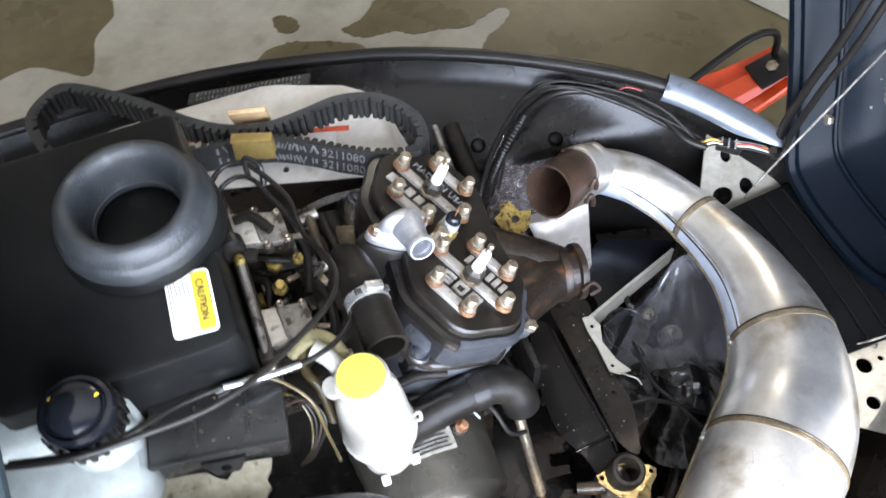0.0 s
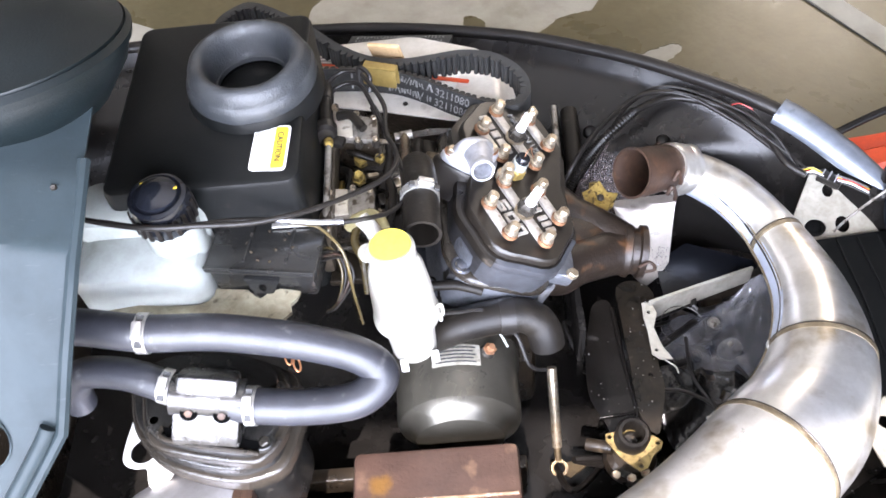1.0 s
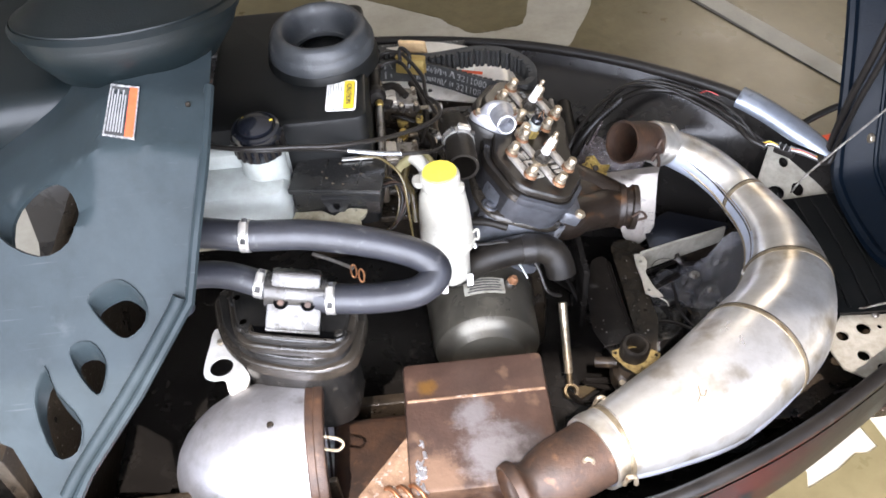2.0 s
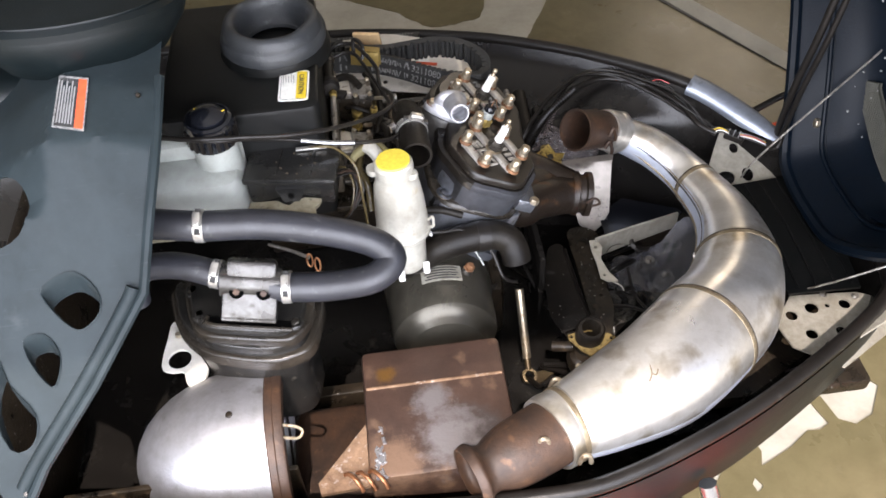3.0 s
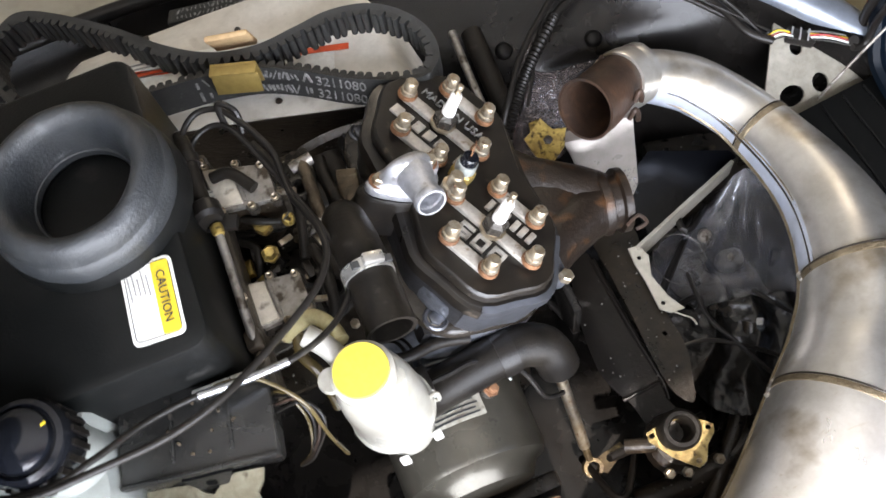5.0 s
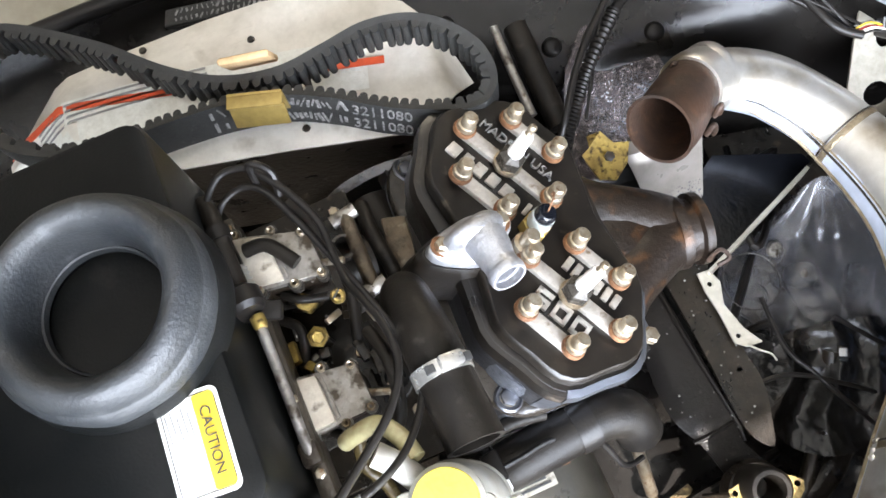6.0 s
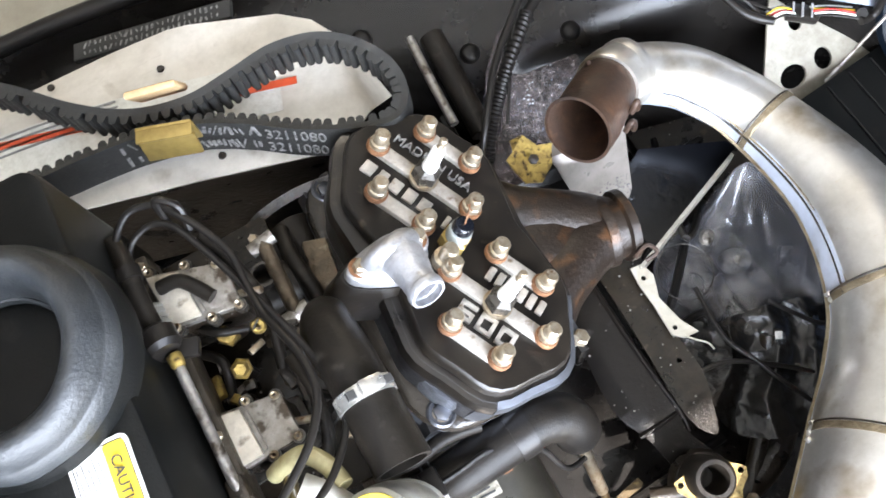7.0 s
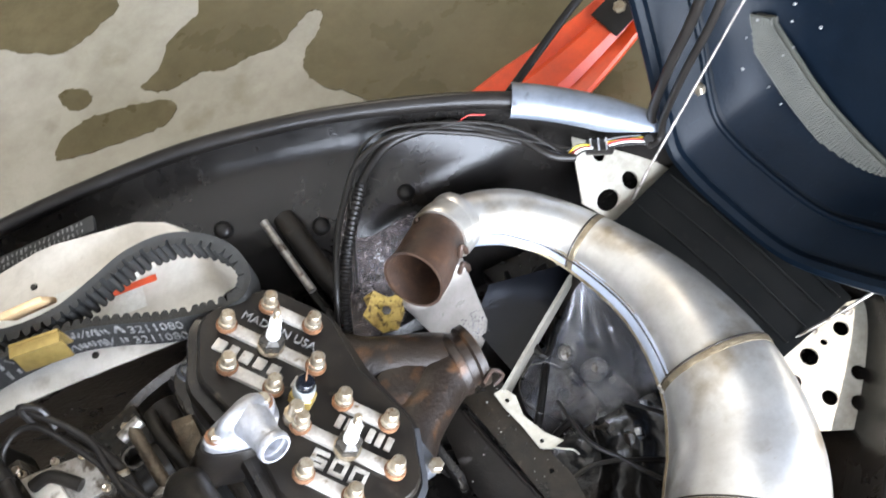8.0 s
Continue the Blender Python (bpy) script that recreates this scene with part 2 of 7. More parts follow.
    can=mat("galvanised heat shield", (0.60, 0.60, 0.63), (0.42, 0.42, 0.44), 0.40, metal=0.85, big=10, fine=260, spots=(0.25, 0.22, 0.2), spot=0.68, wave=0.06, scratch=(0.4, 0.4, 0.42)),
    guard=mat("brushed aluminium", (0.80, 0.765, 0.70), (0.62, 0.585, 0.52), 0.36, metal=0.15, big=8, fine=200, spots=(0.40, 0.35, 0.28), spot=0.68, scratch=(0.58, 0.54, 0.48)),
    bracket=mat("plated bracket", (0.50, 0.475, 0.405), (0.36, 0.33, 0.265), 0.4, metal=0.5, big=25, fine=300, spots=(0.3, 0.26, 0.2), spot=0.72),
    chrome=mat("bright tin plate", (0.60, 0.62, 0.65), (0.38, 0.40, 0.43), 0.24, metal=0.95, big=40, fine=200, bump=0.05, spots=(0.18, 0.15, 0.12), spot=0.68),
    bluetin=mat("blued tin plate", (0.26, 0.29, 0.34), (0.18, 0.20, 0.24), 0.38, metal=0.6, big=12, fine=200, bump=0.08, spots=(0.04, 0.04, 0.042), spot=0.66, wave=0.06),
    gold=mat("brass plate", (0.50, 0.36, 0.10), (0.22, 0.15, 0.05), 0.34, metal=0.75, big=60, fine=300, spots=(0.04, 0.025, 0.012), spot=0.58, wave=0.5),
    oldgold=mat("dull brass plate", (0.40, 0.30, 0.12), (0.20, 0.14, 0.055), 0.36, metal=0.6, big=60, fine=300, spots=(0.06, 0.042, 0.02), spot=0.60, wave=0.4),
    goldclip=mat("tan brass clip", (0.42, 0.30, 0.09), (0.34, 0.24, 0.08), 0.42, metal=0.5, big=40),
    tan=mat("tan cardboard", (0.62, 0.42, 0.22), (0.55, 0.38, 0.2), 0.7, big=40),
    bottle=mat("milky plastic", (0.45, 0.44, 0.395), (0.33, 0.31, 0.26), 0.30, big=14, fine=300, bump=0.08, spots=(0.36, 0.31, 0.22), spot=0.68),
    footcream=mat("yellowed plastic", (0.40, 0.37, 0.27), (0.24, 0.21, 0.14), 0.42, big=40, fine=300, bump=0.2, spots=(0.12, 0.095, 0.06), spot=0.64, wave=0.15),
    tank=mat("grey milky plastic", (0.34, 0.36, 0.34), (0.25, 0.265, 0.245), 0.36, big=10, fine=300, bump=0.1, spots=(0.16, 0.16, 0.13), spot=0.68),
    yellow=mat("yellow plastic", (0.82, 0.65, 0.07), (0.72, 0.56, 0.06), 0.4, big=50),
    amber=mat("amber fuel hose", (0.085, 0.062, 0.024), (0.055, 0.04, 0.015), 0.25, big=50),
    white=mat("white label", (0.82, 0.82, 0.78), (0.75, 0.75, 0.70), 0.5, big=40),
    paper=mat("grimy label paper", (0.42, 0.40, 0.34), (0.27, 0.25, 0.20), 0.5, big=60, spots=(0.16, 0.14, 0.11), spot=0.64),
    labyellow=mat("yellow label", (0.80, 0.58, 0.03), (0.72, 0.52, 0.03), 0.5, big=40),
    labred=mat("orange red print", (0.72, 0.10, 0.035), (0.6, 0.09, 0.03), 0.5, big=40),
    labdark=mat("dark grey label", (0.03, 0.03, 0.03), (0.05, 0.05, 0.05), 0.5, big=40),
    labgrey=mat("grey print", (0.30, 0.30, 0.30), (0.25, 0.25, 0.25), 0.6, big=60),
    print=mat("pale grey print", (0.34, 0.34, 0.33), (0.10, 0.10, 0.10), 0.6, big=260, spots=(0.03, 0.03, 0.03), spot=0.60),
    orange=mat("orange plastic", (0.80, 0.085, 0.015), (0.62, 0.06, 0.012), 0.35, big=9),
    copper=mat("copper wire", (0.55, 0.25, 0.12), (0.4, 0.18, 0.09), 0.35, metal=0.9, big=60),
    red=mat("red paint", (0.45, 0.03, 0.025), (0.35, 0.025, 0.02), 0.35, big=20),
    clampsteel=mat("bright clamp steel", (0.62, 0.61, 0.58), (0.42, 0.40, 0.37), 0.30, metal=0.75, big=60, fine=300, spots=(0.3, 0.27, 0.22), spot=0.70),
    valvecast=mat("grey valve casting", (0.100, 0.098, 0.094), (0.056, 0.053, 0.050), 0.27, metal=0.8, big=26, fine=300, bump=0.12, spots=(0.03, 0.026, 0.02), spot=0.66, wave=0.12),
    capgloss=mat("glossy black plastic", (0.006, 0.007, 0.010), (0.010, 0.011, 0.014), 0.14, big=30, fine=300, bump=0.05),
    blackpanel=mat("glossy black panel", (0.003, 0.0034, 0.0048), (0.006, 0.0064, 0.008), 0.16, big=8, fine=300, bump=0.05, wave=0.08, spec=0.22),
    flange=mat("black flange", (0.01416, 0.012, 0.00975), (0.03068, 0.025, 0.01872), 0.24, big=16, fine=300, bump=0.2, spots=(0.10, 0.09, 0.08), spot=0.68, wave=0.15),
    stainrail=mat("stained grey metal", (0.1298, 0.1, 0.0663), (0.0413, 0.03, 0.0195), 0.38, metal=0.5, big=35, fine=300, bump=0.4, spots=(0.32, 0.28, 0.21), spot=0.66, wave=0.25),
    cream=mat("yellowed clear hose", (0.46, 0.42, 0.24), (0.34, 0.29, 0.14), 0.2, big=50),
    dullplate=mat("dull wet sheet metal", (0.27, 0.245, 0.22), (0.18, 0.16, 0.14), 0.30, metal=0.35, big=14, fine=260, bump=0.1, spots=(0.08, 0.065, 0.05), spot=0.68, wave=0.08),
    # the paler lilac tone paints wrinkle highlights into the film
    film=mat("smoky plastic film", (0.045, 0.046, 0.052), (0.15, 0.15, 0.165), 0.11, clear=0.72, big=9, fine=120, bump=0.05, rvar=0.06, wave=0.25, spec=0.9),
    blackfilm=mat("oily black film", (0.006, 0.0055, 0.005), (0.013, 0.0115, 0.0095), 0.20, big=12, fine=120, bump=0.2, rvar=0.10, wave=0.35, spots=(0.05, 0.04, 0.03), spot=0.71, spec=0.4),
    carbwhite=mat("stained zinc cover", (0.62, 0.57, 0.48), (0.42, 0.37, 0.29), 0.36, metal=0.35, big=34, fine=320, bump=0.3, spots=(0.13, 0.10, 0.07), spot=0.64, wave=0.2),
    railgrime=mat("grimed metal rail", (0.022, 0.018, 0.013), (0.06, 0.048, 0.034), 0.36, metal=0.3, big=30, fine=300, bump=0.4, spots=(0.20, 0.17, 0.125), spot=0.66, wave=0.25),
    drum=mat("grimy grey casting", (0.066, 0.059, 0.050), (0.034, 0.030, 0.025), 0.28, metal=0.4, big=22, fine=300, bump=0.4, spots=(0.018, 0.016, 0.013), spot=0.62, wave=0.2),
    tin=mat("dull tin", (0.38, 0.36, 0.33), (0.21, 0.19, 0.165), 0.36, metal=0.7, big=40, fine=300, bump=0.4, spots=(0.07, 0.055, 0.04), spot=0.58, wave=0.25),
    oilsteel=mat("oil wet steel plate", (0.00826, 0.007, 0.00507), (0.02006, 0.015, 0.01014), 0.22, big=30, fine=160, bump=0.1, spots=(0.08, 0.06, 0.045), spot=0.70, drops=0.10, wave=0.12, spec=0.25),
    # pale pinkish spots paint glints on the wet surface
    glitter=mat("wet oily shelf with painted glints", (0.12, 0.10, 0.10), (0.46, 0.40, 0.40), 0.12, metal=0.8, big=70, fine=240, bump=0.5, spots=(0.85, 0.76, 0.76), spot=0.57, drops=0.5, wave=1.0),
    blackgrey=mat("worn black sheet", (0.0055, 0.0047, 0.0042), (0.012, 0.0098, 0.0078), 0.32, big=14, fine=280, spots=(0.07, 0.065, 0.06), spot=0.69, drops=0.06, wave=0.16, spec=0.22),
)

ORG = {}


def thing(name, at, label, category, group="", kind=""):
    ob = new(name)
    ob.empty_display_size = 0.02
    ob.location = at
    ORG[ob.name] = Vector(at)
    return tagged(ob, label, category, group, kind)


def finish(bm, name, m, smooth=38):
    bmesh.ops.recalc_face_normals(bm, faces=bm.faces)
    me = bpy.data.meshes.new(name)
    bm.to_mesh(me)
    bm.free()
    me.materials.append(M[m])
    if smooth:
        me.shade_smooth()
        me.set_sharp_from_angle(angle=radians(smooth))
    return me


def part(name, bm, m, parent, label="", smooth=38):
    """One mesh under a thing or a part; bm is given in world coordinates."""
    org = ORG[parent.name]
    bmesh.ops.translate(bm, verts=bm.verts, vec=-org)
    ob = new(name, finish(bm, name, m, smooth))
    ob.parent = parent
    ORG[ob.name] = org
    return tagged(ob, label)


def solo(name, bm, m, at, label, category, group="", kind="", smooth=38):
    """A thing that is one mesh."""
    bmesh.ops.translate(bm, verts=bm.verts, vec=-Vector(at))
    ob = new(name, finish(bm, name, m, smooth))
    ob.location = at
    ORG[ob.name] = Vector(at)
    return tagged(ob, label, category, group, kind)


# ---- shapes ----
def spline(pts, per=8, closed=False):
    """Catmull-Rom through points of any dimension."""
    p = np.array(pts, float)
    n = len(p)
    out = []
    for i in range(n if closed else n - 1):
        a, b, c, d = (p[(i + k) % n] for k in (-1, 0, 1, 2)) if closed else (p[max(i - 1, 0)], p[i], p[i + 1], p[min(i + 2, n - 1)])
        for s in np.arange(per) / per:
            out.append(0.5 * ((2 * b) + (c - a) * s + (2 * a - 5 * b + 4 * c - d) * s**2 + (3 * b - a - 3 * c + d) * s**3))
    if not closed:
        out.append(p[-1])
    return np.array(out)


def frames(path):
    """Tangent, side and up along a path, without twist."""
    tan = np.gradient(path, axis=0)
    tan /= np.linalg.norm(tan, axis=1)[:, None] + 1e-12
    up = np.array((0.0, 0, 1)) if abs(tan[0][2]) < 0.9 else np.array((1.0, 0, 0))
    rows = []
    for t in tan:
        side = np.cross(up, t)
        side /= np.linalg.norm(side)
        up = np.cross(t, side)
        rows.append((t, side, up))
    return rows


def tube(pts, r, seg=12, per=8, hollow=0.0, bm=None, smooth=True):
    """A round sweep; pts may carry a radius as a fourth number. hollow: the wall, for open ends."""
    bm = bm or bmesh.new()
    q = np.array([tuple(p) if len(p) == 4 else (*p, r) for p in pts], float)
    q = spline(q, per) if smooth and len(q) > 2 else q
    path, rad = q[:, :3], q[:, 3]
    ang = np.arange(seg) * 2 * np.pi / seg
    rings = []
    fr = frames(path)
    order = list(range(len(path)))
    shells = [(order, 0.0)]
    if hollow:
        shells.append((order[::-1], hollow))
    for idx, inset in shells:
        for i in idx:
            t, s, u = fr[i]
            rings.append([bm.verts.new(path[i] + (rad[i] - inset) * (np.cos(a) * s + np.sin(a) * u)) for a in ang])
    for a, b in zip(rings, rings[1:] + (rings[:1] if hollow else [])):
        for k in range(seg):
            bm.faces.new((a[k], a[(k + 1) % seg], b[(k + 1) % seg], b[k]))
    if not hollow:
        bm.faces.new(rings[0][::-1])
        bm.faces.new(rings[-1])
    return bm


def basis(axis, hint=(0, 0, 1)):
    n = Vector(axis).normalized()
    h = Vector(hint)
    if abs(n.dot(h)) > 0.95:
        h = Vector((1, 0, 0))
    u = h.cross(n).normalized()
    return u, n.cross(u), n


def lathe(profile, at, axis, seg=20, bm=None):
    """A turned shape: profile of (radius, height along axis); closed at radius 0."""
    bm = bm or bmesh.new()
    u, v, n = basis(axis)
    at = Vector(at)
    rings = []
    for r, h in ((float(p[0]), float(p[1])) for p in profile):
        if r <= 1e-6:
            rings.append([bm.verts.new(at + n * h)])
        else:
            rings.append([bm.verts.new(at + n * h + r * (math.cos(a) * u + math.sin(a) * v)) for a in (k * 2 * math.pi / seg for k in range(seg))])
    for a, b in zip(rings, rings[1:]):
        for k in range(seg):
            l = (k + 1) % seg
            if len(a) == 1 and len(b) == 1:
                continue
            if len(a) == 1:
                bm.faces.new((a[0], b[l], b[k]))
            elif len(b) == 1:
                bm.faces.new((a[k], a[l], b[0]))
            else:
                bm.faces.new((a[k], a[l], b[l], b[k]))
    return bm


def block(at, size, turn=None, bevel=0.0, seg=2, bm=None, taper=1.0):
    """A box round at, with rounded edges; turn: a 3x3 matrix."""
    own = bmesh.new()
    bmesh.ops.create_cube(own, size=1)
    for v in own.verts:
        k = taper if v.co.z > 0 else 1
        v.co = Vector((v.co.x * size[0] * k, v.co.y * size[1] * k, v.co.z * size[2]))
    if bevel:
        bmesh.ops.bevel(own, geom=list(own.edges), offset=bevel, segments=seg, profile=0.5, affect="EDGES")
    mtx = Matrix.Translation(at) @ (turn.to_4x4() if turn else Matrix.Identity(4))
    own.transform(mtx)
    if bm is None:
        return own
    join(bm, own)
    return bm


def join(bm, other):
    me = bpy.data.meshes.new("tmp")
    other.to_mesh(me)
    other.free()
    bm.from_mesh(me)
    bpy.data.meshes.remove(me)
    return bm


def sheet(outline, holes=(), thick=0.002, place=None, cuts=0, bevel=0.0):
    """A plate with holes: 2D outline, 2D holes, and place(u, v) that gives its point in the world."""
    bm = bmesh.new()
    for loop in (outline, *holes):
        vs = [bm.verts.new((float(x), float(y), 0)) for x, y in loop]
        for a, b in zip(vs, vs[1:] + vs[:1]):
            bm.edges.new((a, b))
    bmesh.ops.triangle_fill(bm, use_beauty=True, use_dissolve=False, edges=list(bm.edges))
    for _ in range(cuts):
        bmesh.ops.subdivide_edges(bm, edges=list(bm.edges), cuts=1, use_grid_fill=True)
    bmesh.ops.triangulate(bm, faces=list(bm.faces))
    if place:
        for v in bm.verts:
            v.co = Vector(place(v.co.x, v.co.y))
    thicken(bm, thick)
    return bm


def thicken(bm, thick, hint=(0, -0.2, 1)):
    """Gives an open sheet its thickness, away from the side that hint looks at."""
    bmesh.ops.recalc_face_normals(bm, faces=bm.faces)
    bm.normal_update()
    if sum((f.normal * f.calc_area() for f in bm.faces), Vector()).dot(Vector(hint)) < 0:
        bmesh.ops.reverse_faces(bm, faces=list(bm.faces))
        bm.normal_update()
    nor = {v: v.normal.copy() for v in bm.verts}
    ret = bmesh.ops.duplicate(bm, geom=list(bm.verts) + list(bm.edges) + list(bm.faces))
    vmap = ret["vert_map"]
    low = {v: vmap[v] for v in nor}
    for v, w in low.items():
        w.co = v.co - nor[v] * abs(thick)
    bmesh.ops.reverse_faces(bm, faces=[g for g in ret["geom"] if isinstance(g, bmesh.types.BMFace)])
    top = set(low)
    for e in [e for e in bm.edges if e.verts[0] in top and e.verts[1] in top and len(e.link_faces) == 1]:
        a, b = e.verts
        bm.faces.new((a, b, low[b], low[a]))


def circle(x, y, r, n=14, ry=None):
    return [(x + r * math.cos(k * 2 * math.pi / n), y + (ry or r) * math.sin(k * 2 * math.pi / n)) for k in range(n)]


def rounded(x0, y0, x1, y1, r, n=4):
    out = []
    for cx, cy, a0 in ((x1 - r, y1 - r, 0), (x0 + r, y1 - r, 90), (x0 + r, y0 + r, 180), (x1 - r, y0 + r, 270)):
        out += [(cx + r * math.cos(radians(a0 + 90 * k / n)), cy + r * math.sin(radians(a0 + 90 * k / n))) for k in range(n + 1)]
    return out


def lettering(text, size, at, right, up, depth=0.0006):
    """Words as a mesh, in Blender's own font, lying in the plane of right and up."""
    cu = bpy.data.curves.new("words", "FONT")
    cu.body, cu.size, cu.extrude, cu.align_x, cu.align_y = text, size, depth, "CENTER", "CENTER"
    cu.resolution_u = 3
    ob = new("words", cu)
    me = bpy.data.meshes.new_from_object(ob.evaluated_get(bpy.context.evaluated_depsgraph_get()))
    bm = bmesh.new()
    bm.from_mesh(me)
    bpy.data.objects.remove(ob)
    bpy.data.curves.remove(cu)
    bpy.data.meshes.remove(me)
    r = Vector(right).normalized()
    n = r.cross(Vector(up)).normalized()
    u = n.cross(r)
    bm.transform(Matrix.Translation(at) @ Matrix((r, u, n)).transposed().to_4x4())
    return bm


def bolt(at, axis, r=0.0065, h=0.008, shank=0.0, bm=None):
    """A hexagon bolt head with a chamfer."""
    return lathe([(0, h), (r * 0.8, h), (r, h * 0.82), (r, 0), (r * 0.55, 0), (r * 0.55, -shank - 0.002), (0, -shank - 0.002)], at, axis, 6, bm)


def clamp_band(at, axis, r, width=0.010, bm=None):
    """A hose clamp: a band, and a screw housing on its upper side."""
    bm = lathe([(r - 0.001, -width / 2), (r + 0.0012, -width / 2), (r + 0.0012, width / 2), (r - 0.001, width / 2), (r - 0.001, -width / 2)], at, axis, 24, bm)
    return bm


# ---- setting: garage ----
def slab(name, lo, hi, m, label, category="structure"):
    lo, hi = Vector(lo), Vector(hi)
    return solo(name, block((lo + hi) / 2, hi - lo), m, (lo + hi) / 2, label, category, kind="structure", smooth=0)


# edge of an unseen wall, set to where the sunlight should end
LINTEL_Y, LINTEL_Z = -1.35, 2.33
slab("floor", (-3.2, LINTEL_Y, -0.2), (3.2, 4.2, 0), "concrete", "grey concrete garage floor with damp patches", "floor")
slab("ground", (-40, -60, -0.25), (40, LINTEL_Y - 0.004, -0.03), "ground", "pale gravel yard outside the garage door", "ground")
slab("wall_north", (-3.2, 4.2, -0.2), (3.2, 4.4, 2.7), "wall", "plain painted garage wall", "wall")
slab("wall_west", (-3.4, LINTEL_Y, -0.2), (-3.2, 4.4, 2.7), "wall", "plain painted garage wall", "wall")
slab("wall_east", (3.2, LINTEL_Y, -0.2), (3.4, 4.4, 2.7), "wall", "plain painted garage wall", "wall")
slab("ceiling", (-3.4, LINTEL_Y - 0.15, 2.7), (3.4, 4.4, 2.85), "ceiling", "plain plasterboard garage ceiling", "ceiling")
# added out of view to block the sun
slab("wall_south", (-3.4, LINTEL_Y - 0.15, LINTEL_Z), (3.4, LINTEL_Y, 2.7), "wall", "unseen wall over the garage door, added to cut off the sun", "wall")


def puddle(name, pts, label, high=0.0012):
    rnd = random.Random(len(pts))
    loop = [(x + rnd.uniform(-0.0025, 0.0025), y + rnd.uniform(-0.0025, 0.0025)) for x, y in spline(pts, 6, True)]
    cx, cy = np.mean(loop, axis=0)
    bm = sheet(loop, (), 0.001, lambda u, v: (u, v, high))
    return solo(name, bm, "wet", (cx, cy, 0), label, "wet patch", "wet patches", "structure", smooth=0)


puddle("wet_or_shade_patch", [(0.36, 1.28), (0.252, 0.975), (0.211, 0.940), (0.159, 0.924), (0.117, 0.885), (0.068, 0.868), (0.090, 0.836), (0.125, 0.826), (0.170, 0.820), (0.204, 0.796), (0.252, 0.790), (0.310, 0.774), (0.351, 0.788), (0.389, 0.799), (0.409, 0.789), (0.402, 0.768), (0.374, 0.748), (0.333, 0.725), (0.310, 0.690), (0.318, 0.640),
       (0.36, 0.55), (0.42, 0.2), (0.75, -0.02), (1.2, 0.0), (1.8, 0.3), (2.4, 1.2), (2.0, 2.6), (1.0, 2.9), (0.4, 2.2)], "large brown wet patch on the concrete")
puddle("wet_or_shade_patch", [(-0.126, 0.840), (-0.102, 0.868), (-0.048, 0.878), (0.0, 0.862), (0.035, 0.846), (0.084, 0.818), (0.098, 0.793), (0.083, 0.775), (0.050, 0.770), (0.0, 0.783), (-0.064, 0.806), (-0.115, 0.828)], "brown damp stain on the concrete")
puddle("wet_or_shade_patch", [(-0.062, 0.956), (-0.035, 0.960), (-0.012, 0.930), (-0.020, 0.903), (-0.055, 0.914)], "small damp stain on the concrete")
puddle("wet_or_shade_patch", [(-0.10, 1.140), (-0.066, 1.098), (-0.008, 1.046), (0.04, 1.044), (0.08, 1.055), (0.137, 1.085), (0.16, 1.3), (0.0, 1.6), (-0.3, 1.7), (-0.36, 1.35), (-0.22, 1.22)], "olive damp stain on the concrete")
puddle("wet_or_shade_patch", [(-0.56, 1.02), (-0.45, 0.95), (-0.42, 1.05), (-0.37, 1.15), (-0.5, 1.4), (-0.9, 1.5), (-1.0, 1.2), (-0.75, 1.0)], "olive damp stain on the concrete")
# brown sheet paints the cast shade under the nose; its holes are sun patches
solo("wet_or_shade_patch", sheet(spline([(0.02, -0.02), (0.40, -0.04), (0.80, -0.06), (1.05, -0.25), (0.95, -0.60), (0.6, -0.72), (0.2, -0.66), (-0.05, -0.4)], 6, True),
     [[(0.424, -0.263), (0.460, -0.250), (0.503, -0.229), (0.524, -0.296), (0.505, -0.306), (0.484, -0.304), (0.445, -0.330), (0.385, -0.357), (0.394, -0.330), (0.386, -0.307), (0.405, -0.292)],
      [(0.527, -0.217), (0.578, -0.186), (0.612, -0.200), (0.640, -0.236), (0.604, -0.290), (0.570, -0.304), (0.544, -0.290)],
      [(0.246, -0.340), (0.326, -0.316), (0.322, -0.350), (0.304, -0.372)], [(0.358, -0.386), (0.366, -0.376), (0.374, -0.392), (0.362, -0.402)]],
     0.001, lambda u, v: (u, v, 0.0042)), "wet", (0.5, -0.35, 0), "brown sheet painted as floor shade, with gaps as sun patches", "wet patch", "wet patches", "structure", smooth=0)
puddle("wet_or_shade_patch", [(0.66, 1.20), (0.75, 0.96), (0.86, 0.75), (1.00, 0.52), (1.12, 0.60), (1.5, 1.2), (1.2, 1.9), (0.7, 1.7)], "olive damp stain beyond the floor joint", 0.0016)
solo("floor_joint", sheet([(0.58, 1.13), (0.60, 1.14), (1.42, -0.30), (1.40, -0.31)], (), 0.002, lambda u, v: (u, v, 0.0045)), "labdark", (1.0, 0.4, 0), "dark saw-cut joint in the concrete floor", "floor joint", kind="structure", smooth=0)

solo("dry_strip", sheet([(0.575, 1.16), (0.64, 1.16), (1.045, 0.42), (1.0, 0.38)], (), 0.001, lambda u, v: (u, v, 0.0062)), "concrete", (0.8, 0.8, 0), "pale dry strip of concrete beside the joint", "floor strip", kind="structure", smooth=0)

# ---- belly pan ----
RIM = [(-0.95, 0.43, 0.40), (-0.6, 0.455, 0.395), (-0.265, 0.458, 0.39), (-0.02, 0.41, 0.39), (0.138, 0.347, 0.39), (0.267, 0.269, 0.39), (0.376, 0.186, 0.385), (0.46, 0.11, 0.355), (0.53, 0.03, 0.32),
